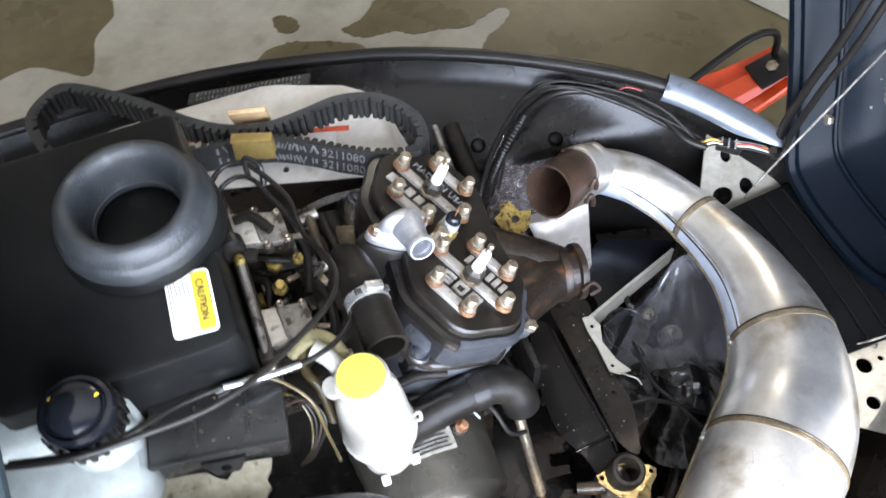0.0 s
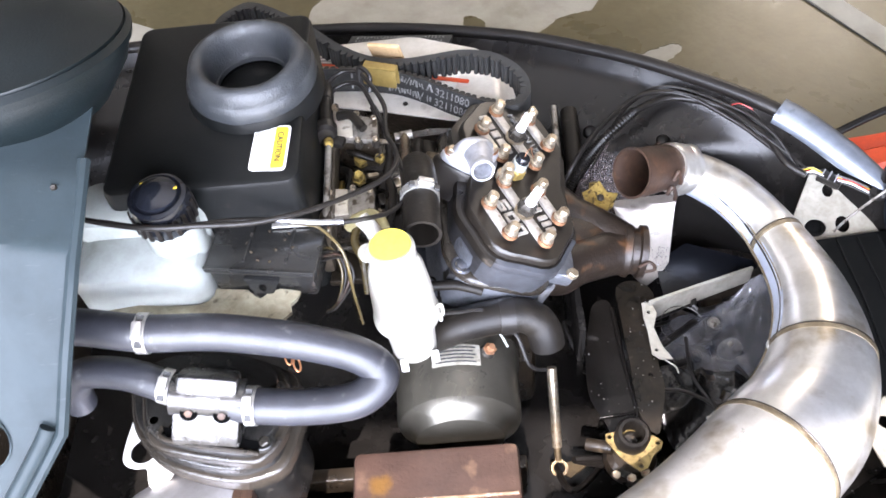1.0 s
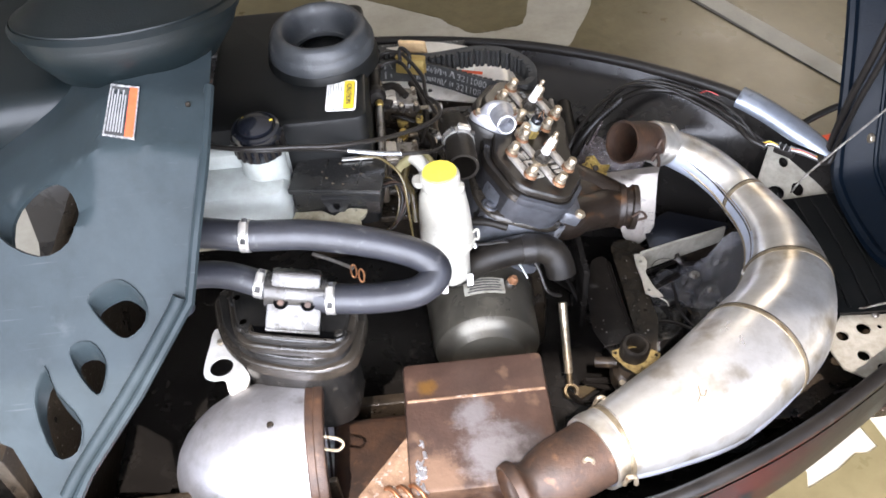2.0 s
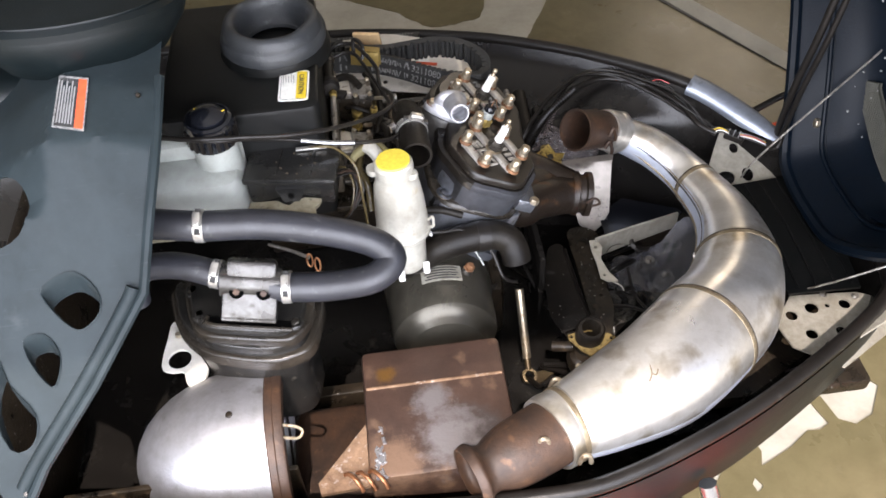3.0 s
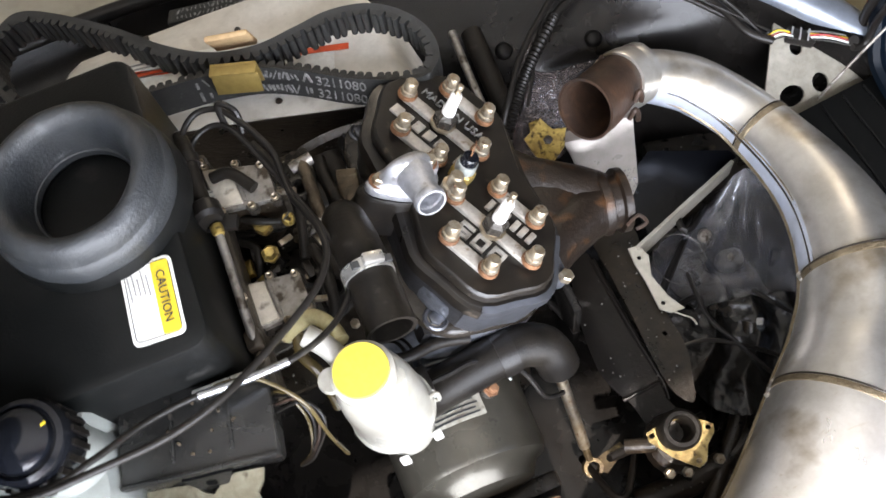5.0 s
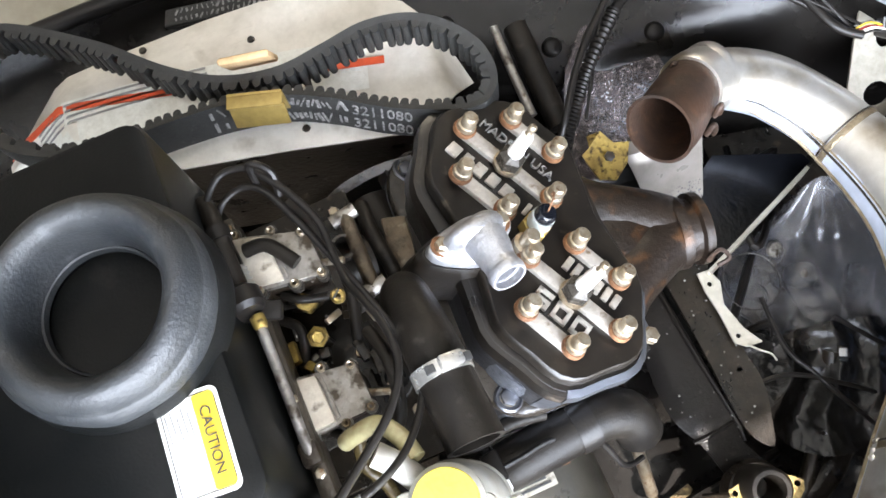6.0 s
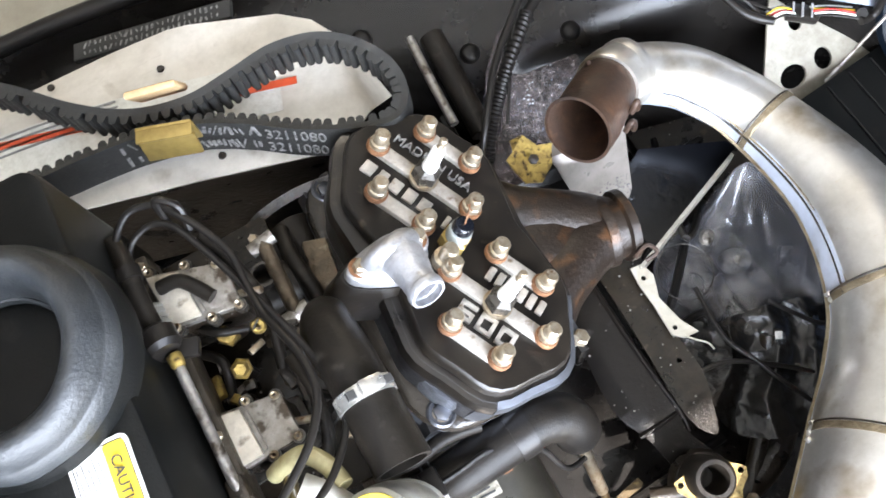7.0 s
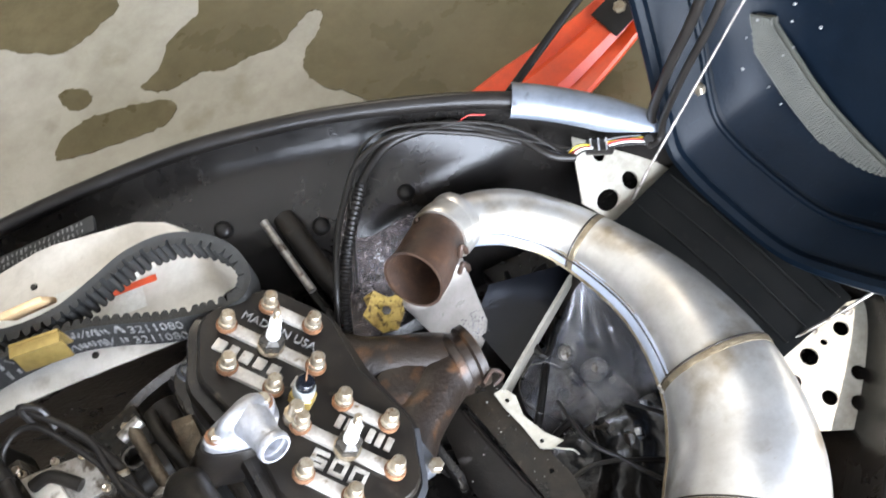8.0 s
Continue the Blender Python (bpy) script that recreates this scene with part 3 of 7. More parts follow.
       (0.57, -0.10, 0.29), (0.565, -0.22, 0.305), (0.515, -0.29, 0.32), (0.372, -0.388, 0.342), (0.22, -0.472, 0.36), (0.06, -0.527, 0.36), (-0.05, -0.535, 0.36), (-0.22, -0.526, 0.36), (-0.42, -0.498, 0.36), (-0.63, -0.469, 0.36), (-0.95, -0.44, 0.38)]
rim = spline(RIM, 6)


def pan_rings(profile, rear=True):
    """Rings of the pan: each profile point is (inward on the far side, inward on the near side, drop)."""
    tan = np.gradient(rim, axis=0)
    inward = np.stack([tan[:, 1], -tan[:, 0]], 1)
    inward /= np.linalg.norm(inward, axis=1)[:, None]
    far = np.clip((rim[:, 1] + 0.10) / 0.25, 0, 1) * np.clip((0.40 - rim[:, 0]) / 0.18, 0, 1)
    rings = []
    for wide, tight, drop in profile:
        w = tight + (wide - tight) * far
        rings.append(np.c_[rim[:, :2] + inward * w[:, None], rim[:, 2] + drop])
    return rings


def loft(rings, bm=None, cap=False):
    bm = bm or bmesh.new()
    rows = [[bm.verts.new(p) for p in ring] for ring in rings]
    for a, b in zip(rows, rows[1:]):
        for k in range(len(a) - 1):
            bm.faces.new((a[k], a[k + 1], b[k + 1], b[k]))
    if cap:
        bm.faces.new(rows[-1])
    return bm


belly_pan = thing("belly_pan", (0, -0.06, 0.06), "open black plastic belly pan of a snowmobile, oily inside", "belly pan")
prof = [(0.008, 0.006, -0.006), (0.018, 0.009, -0.022), (0.035, 0.012, -0.04), (0.085, 0.018, -0.058), (0.13, 0.024, -0.075), (0.155, 0.034, -0.115), (0.17, 0.075, -0.18), (0.19, 0.10, -0.25), (0.22, 0.14, -0.27)]
inner = pan_rings(prof)
part("tub", loft(inner, cap=True), "pan", belly_pan)
outer = pan_rings([(-0.010, -0.010, -0.012), (-0.012, -0.012, -0.05), (0.01, 0.0, -0.15), (0.06, 0.05, -0.26), (0.14, 0.10, -0.31)])
part("outer_shell", loft(outer, cap=True), "pod", belly_pan, "black outer skin")
part("rim_trim", tube(rim + np.array((0, 0, -0.004)), 0.0105, 10, smooth=False), "panrim", belly_pan, "black rubber edge trim")
for px, py, pz in ((0.115, 0.232, 0.325), (0.02, 0.30, 0.338), (0.22, 0.20, 0.325)):
    part("plug", lathe([(0, 0.005), (0.006, 0.005), (0.009, 0.003), (0.011, 0), (0.011, -0.006), (0, -0.006)], (px, py, pz), (0, -0.35, 1), 14), "panrim", belly_pan)
# sump floor, rear bulkhead and the dark cross frame under the engine
part("bulkhead", block((-0.72, 0.0, 0.24), (0.02, 0.86, 0.40), bevel=0.004), "dark", belly_pan, "oily black rear bulkhead")

# ---- skis ----
def ski(y0):
    s = thing("ski", (0.25, y0, 0), "orange plastic ski with a raised tip on the floor", "ski", "skis")
    prof2 = [(-0.55, 0.03), (-0.3, 0.022), (0.2, 0.022), (0.45, 0.024), (0.6, 0.035), (0.70, 0.058), (0.77, 0.085)]
    line = spline(prof2, 6)
    bm = bmesh.new()
    rows = []
    for x, z in line:
        w = 0.075 if x < 0.55 else 0.075 - 0.028 * (x - 0.55) / 0.22
        rows.append([bm.verts.new((x, y0 + a * w, z + b)) for a, b in ((-1, 0.012), (-0.92, 0.016), (-0.5, 0.008), (-0.3, 0.02), (0.3, 0.02), (0.5, 0.008), (0.92, 0.016), (1, 0.012), (0.9, -0.012), (0, -0.02), (-0.9, -0.012))])
    for a, b in zip(rows, rows[1:]):
        for k in range(len(a)):
            bm.faces.new((a[k], a[(k + 1) % len(a)], b[(k + 1) % len(a)], b[k]))
    bm.faces.new(rows[0][::-1])
    bm.faces.new(rows[-1])
    part("runner", bm, "orange", s)
    part("tip_plate", block((0.745, y0, 0.098), (0.075, 0.06, 0.006), Euler((0, radians(-20), 0)).to_matrix(), 0.002), "panrim", s, "black tip plate")
    part("tip_bolt", bolt((0.745, y0, 0.102), (-0.5, 0, 0.85), 0.011, 0.007), "steel", s)
    part("loop_handle", tube([(0.765, y0 + 0.025, 0.10), (0.745, y0 + 0.02, 0.165), (0.68, y0 + 0.015, 0.18), (0.56, y0 + 0.005, 0.12), (0.46, y0 + 0.0, 0.05)], 0.007, 10), "panrim", s, "black loop handle")
    return s


ski(0.36)
ski(-0.60)
arm = thing("suspension_arm", (0.2, -0.6, 0.03), "red tubular suspension arm with a silver damper", "suspension")
part("trailing_arm", tube([(-0.25, -0.50, 0.14), (0.1, -0.56, 0.13), (0.24, -0.60, 0.10)], 0.014, 10), "red", arm)
part("damper", tube([(0.24, -0.58, 0.10), (0.20, -0.50, 0.26)], 0.012, 10), "chrome", arm, "silver damper rod")
part("spindle", tube([(0.24, -0.60, 0.03), (0.24, -0.60, 0.14)], 0.02, 12), "dark", arm)

# ---- engine ----
HP = Vector((-0.010, 0.0, 0.493))
EV = Vector((0.899, 0, -0.438))
EN = Vector((0.438, 0, 0.899))
EU = Vector((0, 1, 0))


def hp(u, v, n=0.0):
    """A point of the engine: u along the crank, v to its front, n up along the bores from the head's top."""
    return HP + EU * u + EV * v + EN * n


def hull2(r, u0=0.061, v0=-0.0055, waist=0.9, n=20):
    """Outline round both bores in u, v."""
    out = []
    for k in range(n + 1):
        a = -math.pi / 2 + math.pi * k / n
        q = r * (1 + 0.045 * math.cos(6 * (a - math.pi / 6)))
        out.append((u0 + q * math.cos(a), v0 + q * math.sin(a)))
    out.append((0.0, v0 + r * waist))
    for k in range(n + 1):
        a = math.pi / 2 + math.pi * k / n
        q = r * (1 + 0.045 * math.cos(6 * (a - math.pi / 6)))
        out.append((-u0 + q * math.cos(a), v0 + q * math.sin(a)))
    out.append((0.0, v0 - r * waist))
    return out


def stack(levels, bm=None):
    """Layers of u, v outlines of one length at given n, closed."""
    bm = bm or bmesh.new()
    rows = [[bm.verts.new(hp(u, v, n)) for u, v in outline] for outline, n in levels]
    for a, b in zip(rows, rows[1:]):
        for k in range(len(a)):
            bm.faces.new((a[k], a[(k + 1) % len(a)], b[(k + 1) % len(a)], b[k]))
    bm.faces.new(rows[0][::-1])
    bm.faces.new(rows[-1])
    return bm


engine = thing("engine", (-0.08, 0, 0.12), "two-cylinder snowmobile engine with a black bolted head, leaning forward", "engine")
head = part("cylinder_head", stack([(hull2(0.0665), -0.011), (hull2(0.0675), -0.010), (hull2(0.0675), -0.004), (hull2(0.0665), -0.0015), (hull2(0.065), 0.0)]), "head", engine, "black painted cylinder head", smooth=30)
part("head_gasket_rim", stack([(hull2(0.0765, waist=0.98), -0.024), (hull2(0.0755, waist=0.97), -0.0140), (hull2(0.0690, waist=0.94), -0.0118)]), "head", engine)


def boxy(w, d, r, v0=-0.006):
    return [(u, v + v0) for u, v in rounded(-w, -d, w, d, r, 6)]


def pillow(w, d, p=4.0, v0=-0.010, n=44):
    """A rounded rectangle in u, v with as many points as hull2."""
    out = []
    for u, v in hull2(0.07):
        a = math.atan2((v - HV0) * 1.6, u)
        c, s = math.cos(a), math.sin(a)
        out.append((w * math.copysign(abs(c) ** (2 / p), c), v0 + d * math.copysign(abs(s) ** (2 / p), s)))
    return out


HV0 = -0.0055
part("deck_edge", stack([(pillow(0.120, 0.068), -0.130), (pillow(0.126, 0.074), -0.122), (pillow(0.127, 0.075), -0.080), (pillow(0.1285, 0.0765), -0.078), (pillow(0.1285, 0.0765), -0.071), (pillow(0.128, 0.076), -0.068)]), "cyl", engine, "bare aluminium deck edge", smooth=30)
part("cylinder_deck", stack([(hull2(0.0690, waist=1.0), -0.066), (hull2(0.0700, waist=1.0), -0.054), (hull2(0.0735, waist=0.97), -0.024), (hull2(0.0735, waist=0.95), -0.0145), (hull2(0.0715, waist=0.94), -0.0125)]), "deckdark", engine, "dark grey cast wall below the head", smooth=50)
# lighter grey skin over the near front part of wall and rim
DECK = [(0.0697, -0.064), (0.0707, -0.054), (0.0742, -0.024), (0.0742, -0.0150)]
bm = bmesh.new()
rows = []
for rr_, nn in DECK:
    q = hull2(rr_)
    rows.append([bm.verts.new(hp(*q[22 + k], nn)) for k in range(1, 15)])
for a, b in zip(rows, rows[1:]):
    for k in range(len(a) - 1):
        bm.faces.new((a[k], a[k + 1], b[k + 1], b[k]))
thicken(bm, 0.0012, (0.4, -1, 0.2))
bm2 = bmesh.new()
rows = []
for rr_, nn, wst in ((0.0764, -0.0245, 0.98), (0.0771, -0.0235, 0.98), (0.0762, -0.0140, 0.97), (0.0705, -0.0116, 0.94)):
    q = hull2(rr_, waist=wst)
    rows.append([bm2.verts.new(hp(*q[22 + k], nn + 0.0004)) for k in range(1, 14)])
for a, b in zip(rows, rows[1:]):
    for k in range(len(a) - 1):
        bm2.faces.new((a[k], a[k + 1], b[k + 1], b[k]))
thicken(bm2, 0.0008, (0.4, -1, 0.4))
part("near_side_rim", bm2, "deckgrey", engine, "lighter grey rim at the near front side", smooth=50)
part("near_side_face", bm, "deckgrey", engine, "lighter grey face at the near front side", smooth=60)
part("deck_flange", stack([(pillow(0.128, 0.076), -0.069), (pillow(0.1295, 0.0775), -0.067), (pillow(0.1285, 0.0765), -0.061), (pillow(0.126, 0.074, 3.4), -0.058)]), "flange", engine, "black flange with corner bolts", smooth=40)
part("cylinder_block", stack([(boxy(0.108, 0.058, 0.03), -0.150), (boxy(0.112, 0.060, 0.034), -0.11), (boxy(0.116, 0.062, 0.045), -0.075), (boxy(0.124, 0.066, 0.052), -0.060), (boxy(0.126, 0.068, 0.055), -0.046), (boxy(0.126, 0.068, 0.055), -0.036)]), "cyl", engine, "grey cast cylinders")
flange = part("cylinder_flange", stack([(boxy(0.124, 0.076, 0.02, -0.012), -0.158), (boxy(0.124, 0.076, 0.02, -0.012), -0.142)]), "cyl", engine)
# intake-side deck with corner bolts
part("intake_deck", stack([([(-0.118, -0.075), (0.118, -0.075), (0.118, -0.03), (-0.118, -0.03)], -0.085), ([(-0.118, -0.075), (0.118, -0.075), (0.118, -0.03), (-0.118, -0.03)], -0.066)]), "deckdark", engine)
for u, v, n in ((0.1075, -0.059, -0.059), (-0.1085, -0.0625, -0.059), (-0.098, 0.052, -0.068)):
    part("deck_bolt", bolt(hp(u, v, n), EN, 0.0075, 0.005), "deckgrey", engine)
    part("bolt_seat", lathe([(0.0078, 0.0), (0.0125, 0.0), (0.0125, 0.0012), (0.0110, 0.0026), (0.0095, 0.0012), (0.0078, 0.0012), (0.0078, 0.0)], hp(u, v, n), EN, 20), "deckgrey", engine, "cast ring round the bolt")
    part("deck_washer", lathe([(0.006, 0.001), (0.0115, 0.001), (0.0115, -0.002), (0.006, -0.002)], hp(u, v, n), EN, 18), "steel", engine)
# bolt bosses on the exhaust-side corner
part("corner_boss", tube([tuple(hp(-0.098, 0.052, -0.13)), tuple(hp(-0.098, 0.052, -0.068))], 0.016, 14, smooth=False), "castal", engine, "bare aluminium bolt boss")
part("front_lug", block(hp(-0.085, 0.066, -0.05), (0.03, 0.045, 0.022), Matrix((EV, EU, EN)).transposed(), 0.004), "cyl", engine)
part("lug_bolt", bolt(hp(-0.105, 0.074, -0.040), EN, 0.0075, 0.008), "steel", engine)
# crankcase and flywheel cover
CR = Vector((-0.112, 0, 0.28))
part("crankcase", tube([(CR.x, -0.125, CR.z), (CR.x, 0.135, CR.z)], 0.085, 24, smooth=False), "dark", engine, "dark oily crankcase")
part("crankcase_skirt", block((-0.10, 0.0, 0.20), (0.19, 0.25, 0.12), bevel=0.015), "dark", engine)
cover = part("flywheel_cover", lathe([(0, 0.128), (0.04, 0.128), (0.055, 0.124), (0.060, 0.116), (0.066, 0.108), (0.0765, 0.103), (0.079, 0.097), (0.080, 0.03), (0.083, 0.024), (0.083, 0.0), (0, 0)], (-0.112, -0.118, 0.283), (0, -1, 0), 40), "drumcover", engine, "grimy grey drum-shaped flywheel cover")
for k in range(6):
    a = radians(60 * k + 20)
    part("cover_bolt", bolt((-0.112 + 0.07 * math.cos(a), -0.216, 0.283 + 0.07 * math.sin(a)), (0, -1, 0), 0.005, 0.005), "steel", engine)

# machined pads, bolts and plugs of the head
HEXR, HV = 0.0455, -0.0055
hexpos = [(HEXR * math.sin(radians(60 * k)), HEXR * math.cos(radians(60 * k))) for k in range(6)]   # (du, dv): k=0 front, 3 rear


def bar_between(a, b, w, m="pad"):
    """A raised pad on the head from a to b, both (u, v)."""
    (u0, v0), (u1, v1) = a, b
    mid = hp((u0 + u1) / 2, (v0 + v1) / 2, 0.002)
    along = (hp(u1, v1) - hp(u0, v0)).normalized()
    across = EN.cross(along)
    return block(mid, ((hp(u1, v1) - hp(u0, v0)).length, w, 0.006), Matrix((along, across, EN)).transposed(), 0.0012)


for cu in (0.061, -0.061):
    pos = [(cu + du, HV + dv) for du, dv in hexpos]
    front, fu, ru, rear, rd, fd = pos
    for a, b in ((fu, front), (ru, (cu, HV)), ((cu, HV), fd), (rear, rd)):
        part("pad", bar_between(a, b, 0.0125), "pad", head, "bare machined pad")
    for u, v in pos:
        part("bolt_washer", lathe([(0.004, 0.0085), (0.0092, 0.0085), (0.0098, 0.007), (0.0098, 0.004), (0.004, 0.004)], hp(u, v), EN, 18), "washer", head, "copper-coloured rusty washer")
        part("head_bolt", lathe([(0, 0.0235), (0.0050, 0.0235), (0.0066, 0.0215), (0.0066, 0.0135), (0.0080, 0.0125), (0.0084, 0.010), (0.0084, 0.0085), (0, 0.0085)], hp(u, v), EN, 12), "steel", head, "plated flange bolt")
for cu in (0.061, -0.061):
    o = hp(cu, HV)
    sp = part("spark_plug", lathe([(0.0105, 0.002), (0.0125, 0.003), (0.0125, 0.006), (0.0104, 0.0065), (0.0104, 0.0075)], o, EN, 24), "steel", engine, "spark plug with a white porcelain body")
    part("plug_hexagon", lathe([(0.0075, 0.0075), (0.0118, 0.0075), (0.0118, 0.017), (0.0085, 0.0195), (0.0068, 0.0215), (0.0, 0.0215)], o, EN, 6), "drum", sp, "dull steel hexagon", smooth=25)
    part("insulator", lathe([(0.0066, 0.021), (0.0066, 0.027), (0.0058, 0.0285), (0.0056, 0.045), (0.0048, 0.0475), (0.0, 0.0475)], o, EN, 20), "ceramic", sp, "white porcelain insulator")
    part("terminal", lathe([(0.0024, 0.0475), (0.0032, 0.049), (0.0020, 0.0525), (0.0034, 0.0545), (0.0034, 0.058), (0.0022, 0.0595), (0, 0.0595)], o, EN, 12), "steel", sp, "steel terminal nut")

# reading direction of the raised lettering
RD = (hp(0.061 + hexpos[5][0], hexpos[5][1]) - hp(0.061 + hexpos[2][0], hexpos[2][1])).normalized()
UPD = EN.cross(RD)


def on_head(cu, along, up, n=0.0015):
    return hp(cu, HV) + RD * along + UPD * up + EN * n


part("raised_word", lettering("MADE IN USA", 0.0125, on_head(0.061, -0.002, 0.0205), RD, UPD, 0.0012), "print", head, "raised words MADE IN USA", smooth=0)


def square_digit(kind, at, w, h, stroke):
    """A squared raised figure of bars, at its lower left corner."""
    bars = [(0, 0, w, stroke), (0, h - stroke, w, stroke), (0, 0, stroke, h)]
    bars += [(w - stroke, 0, stroke, h)] if kind == "0" else [(w - stroke, 0, stroke, h * 0.55), (0, h * 0.55 - stroke, w, stroke)]
    bm = bmesh.new()
    for x, y, bw, bh in bars:
        block(on_head(-0.061, at[0] + x + bw / 2, at[1] + y + bh / 2, 0.001), (bw, bh, 0.0028), Matrix((RD, UPD, EN)).transposed(), bm=bm)
    return bm


for k, kind in enumerate("600"):
    part("raised_figure", square_digit(kind, (-0.0245 + 0.0185 * k, -0.0275), 0.0145, 0.0165, 0.0034), "pad", head, "raised figure " + kind, smooth=0)


def glyph_bars(cu, along, up, widths, h, gap=0.004):
    """Plain raised bars in place of a maker's mark."""
    x = along
    for w in widths:
        part("mark_bar", block(on_head(cu, x + w / 2, up, 0.001), (w, h, 0.0028), Matrix((RD, UPD, EN)).transposed(), 0.0008), "pad", head)
        x += w + gap


glyph_bars(0.061, -0.046, -0.0205, (0.011, 0.008, 0.010, 0.010, 0.010), 0.0125)
glyph_bars(0.061, 0.034, -0.0215, (0.004, 0.010), 0.0125)
glyph_bars(-0.061, -0.020, 0.0225, (0.006, 0.006, 0.006), 0.0135, 0.003)
glyph_bars(-0.061, 0.010, 0.0225, (0.006, 0.006, 0.006), 0.0135, 0.003)

# thermostat housing on the head
tho = [(0.012, -0.100), (0.0045, -0.107), (-0.005, -0.102), (-0.0135, -0.083), (-0.017, -0.066), (-0.013, -0.048), (-0.003, -0.038), (0.010, -0.036), (0.020, -0.044), (0.024, -0.060), (0.020, -0.079)]


def ring_of(k, c=(0.002, -0.070)):
    return [(c[0] + (u - c[0]) * k, c[1] + (v - c[1]) * k) for u, v in spline(tho, 3, True)]


th = part("thermostat_housing", stack([(ring_of(1.0), 0.0), (ring_of(1.0), 0.0065), (ring_of(0.965), 0.008), (ring_of(0.80), 0.0095), (ring_of(0.73), 0.017), (ring_of(0.68), 0.025), (ring_of(0.58), 0.0325), (ring_of(0.42), 0.038), (ring_of(0.18), 0.0405)]), "castal", engine, "bare aluminium thermostat housing", smooth=60)
part("outlet", tube([(*hp(0.006, -0.069, 0.022), 0.0172), (*hp(-0.010, -0.069, 0.0262), 0.0165), (*hp(-0.020, -0.0695, 0.0292), 0.0148), (*hp(-0.027, -0.070, 0.0312), 0.0134), (*hp(-0.034, -0.070, 0.0330), 0.0134), (*hp(-0.0365, -0.070, 0.0337), 0.0145), (*hp(-0.0400, -0.070, 0.0346), 0.0145), (*hp(-0.0425, -0.070, 0.0353), 0.0136)], 0.012, 28, hollow=0.0019), "castal", th)
part("bolt_boss", lathe([(0.0115, 0.004), (0.0112, 0.024), (0.0098, 0.0275), (0.0, 0.0275)], hp(0.0045, -0.0525), EN, 20), "castal", th)
for u, v, n0 in ((0.0045, -0.0525, 0.0268), (0.0045, -0.096, 0.0075)):
    part("housing_washer", lathe([(0.004, 0.0016), (0.0088, 0.0016), (0.0088, 0), (0.004, 0)], hp(u, v, n0), EN, 18), "washer", th)
    part("housing_bolt", lathe([(0, 0.0085), (0.0048, 0.0085), (0.0064, 0.007), (0.0064, 0.0016), (0, 0.0016)], hp(u, v, n0), EN, 6), "steel", th, smooth=20)
part("thermostat_base", stack([(ring_of(1.25), -0.05), (ring_of(1.28), -0.03), (ring_of(1.16), -0.02), (ring_of(1.16), -0.006), (ring_of(1.05), -0.001)]), "head", engine)
sensor = part("temperature_sensor", lathe([(0, 0.002), (0.0125, 0.002), (0.0125, 0.013), (0.0105, 0.015), (0, 0.015)], hp(0.0, -0.012), EN, 6), "goldclip", engine, "tarnished brass temperature sensor", smooth=20)
part("sensor_collar", lathe([(0.0, 0.0145), (0.0098, 0.0145), (0.0102, 0.017), (0.0096, 0.026), (0.0, 0.026)], hp(0.0, -0.012), EN, 20), "tank", sensor, "grey white plastic collar")
part("sensor_plug", lathe([(0, 0.034), (0.0070, 0.034), (0.0085, 0.032), (0.0085, 0.0255), (0, 0.0255)], hp(0.0, -0.012), EN, 16), "capgloss", sensor, "black plug")
part("sensor_wire", tube([tuple(hp(0.0, -0.012, 0.034)), tuple(hp(0.004, -0.010, 0.042)), tuple(hp(0.011, -0.004, 0.041)), tuple(hp(0.014, 0.000, 0.032)), tuple(hp(0.012, 0.006, 0.024))], 0.0007, 6), "washer", sensor)
part("sensor_bolt", lathe([(0, 0.026), (0.0055, 0.026), (0.0068, 0.024), (0.0068, 0.012), (0.010, 0.011), (0.010, 0.002), (0, 0.002)], hp(-0.012, -0.028), EN, 12), "steel", engine)

# rusty exhaust manifold
man = part("exhaust_manifold", tube([(*hp(0.062, 0.055, -0.085), 0.030), (*hp(0.060, 0.085, -0.090), 0.031), (*hp(0.035, 0.115, -0.085), 0.030), (0.105, 0.005, 0.352, 0.031), (0.128, -0.012, 0.345, 0.030)], 0.03, 20), "manif", engine, "dark rusty exhaust manifold")
part("runner", tube([(*hp(-0.062, 0.055, -0.085), 0.030), (*hp(-0.062, 0.085, -0.090), 0.031), (*hp(-0.045, 0.112, -0.085), 0.030), (0.10, -0.022, 0.352, 0.031), (0.128, -0.018, 0.345, 0.030)], 0.03, 20), "manif", man)
part("outlet_ring", lathe([(0.026, -0.002), (0.034, -0.002), (0.036, 0.002), (0.036, 0.007), (0.031, 0.009), (0.031, 0.018), (0.036, 0.020), (0.036, 0.028), (0.030, 0.030), (0.027, 0.030), (0.026, 0.0)], (0.122, -0.015, 0.347), (0.9, -0.12, -0.12), 28), "manif", man)
for u in (0.062, -0.062):
    part("port_flange", block(hp(u, 0.066, -0.085), (0.014, 0.078, 0.07), Matrix((EV, EU, EN)).transposed(), 0.004), "manif", man)
part("manifold_web", block((0.075, -0.008, 0.372), (0.07, 0.05, 0.03), Euler((0, radians(20), 0)).to_matrix(), 0.012), "manif", man)
for y0, z0 in ((-0.055, 0.36),):
    part("spring_hook", tube([(0.135, y0, z0), (0.15, y0 + 0.004, z0 + 0.004), (0.155, y0 - 0.006, z0 + 0.002), (0.142, y0 - 0.008, z0)], 0.0022, 6), "rust", man)

# ---- exhaust pipe ----
pipe = thing("exhaust_pipe", (0.25, -0.2, 0.24), "curved silver expansion pipe with weld seams and a rusty inlet", "exhaust pipe")
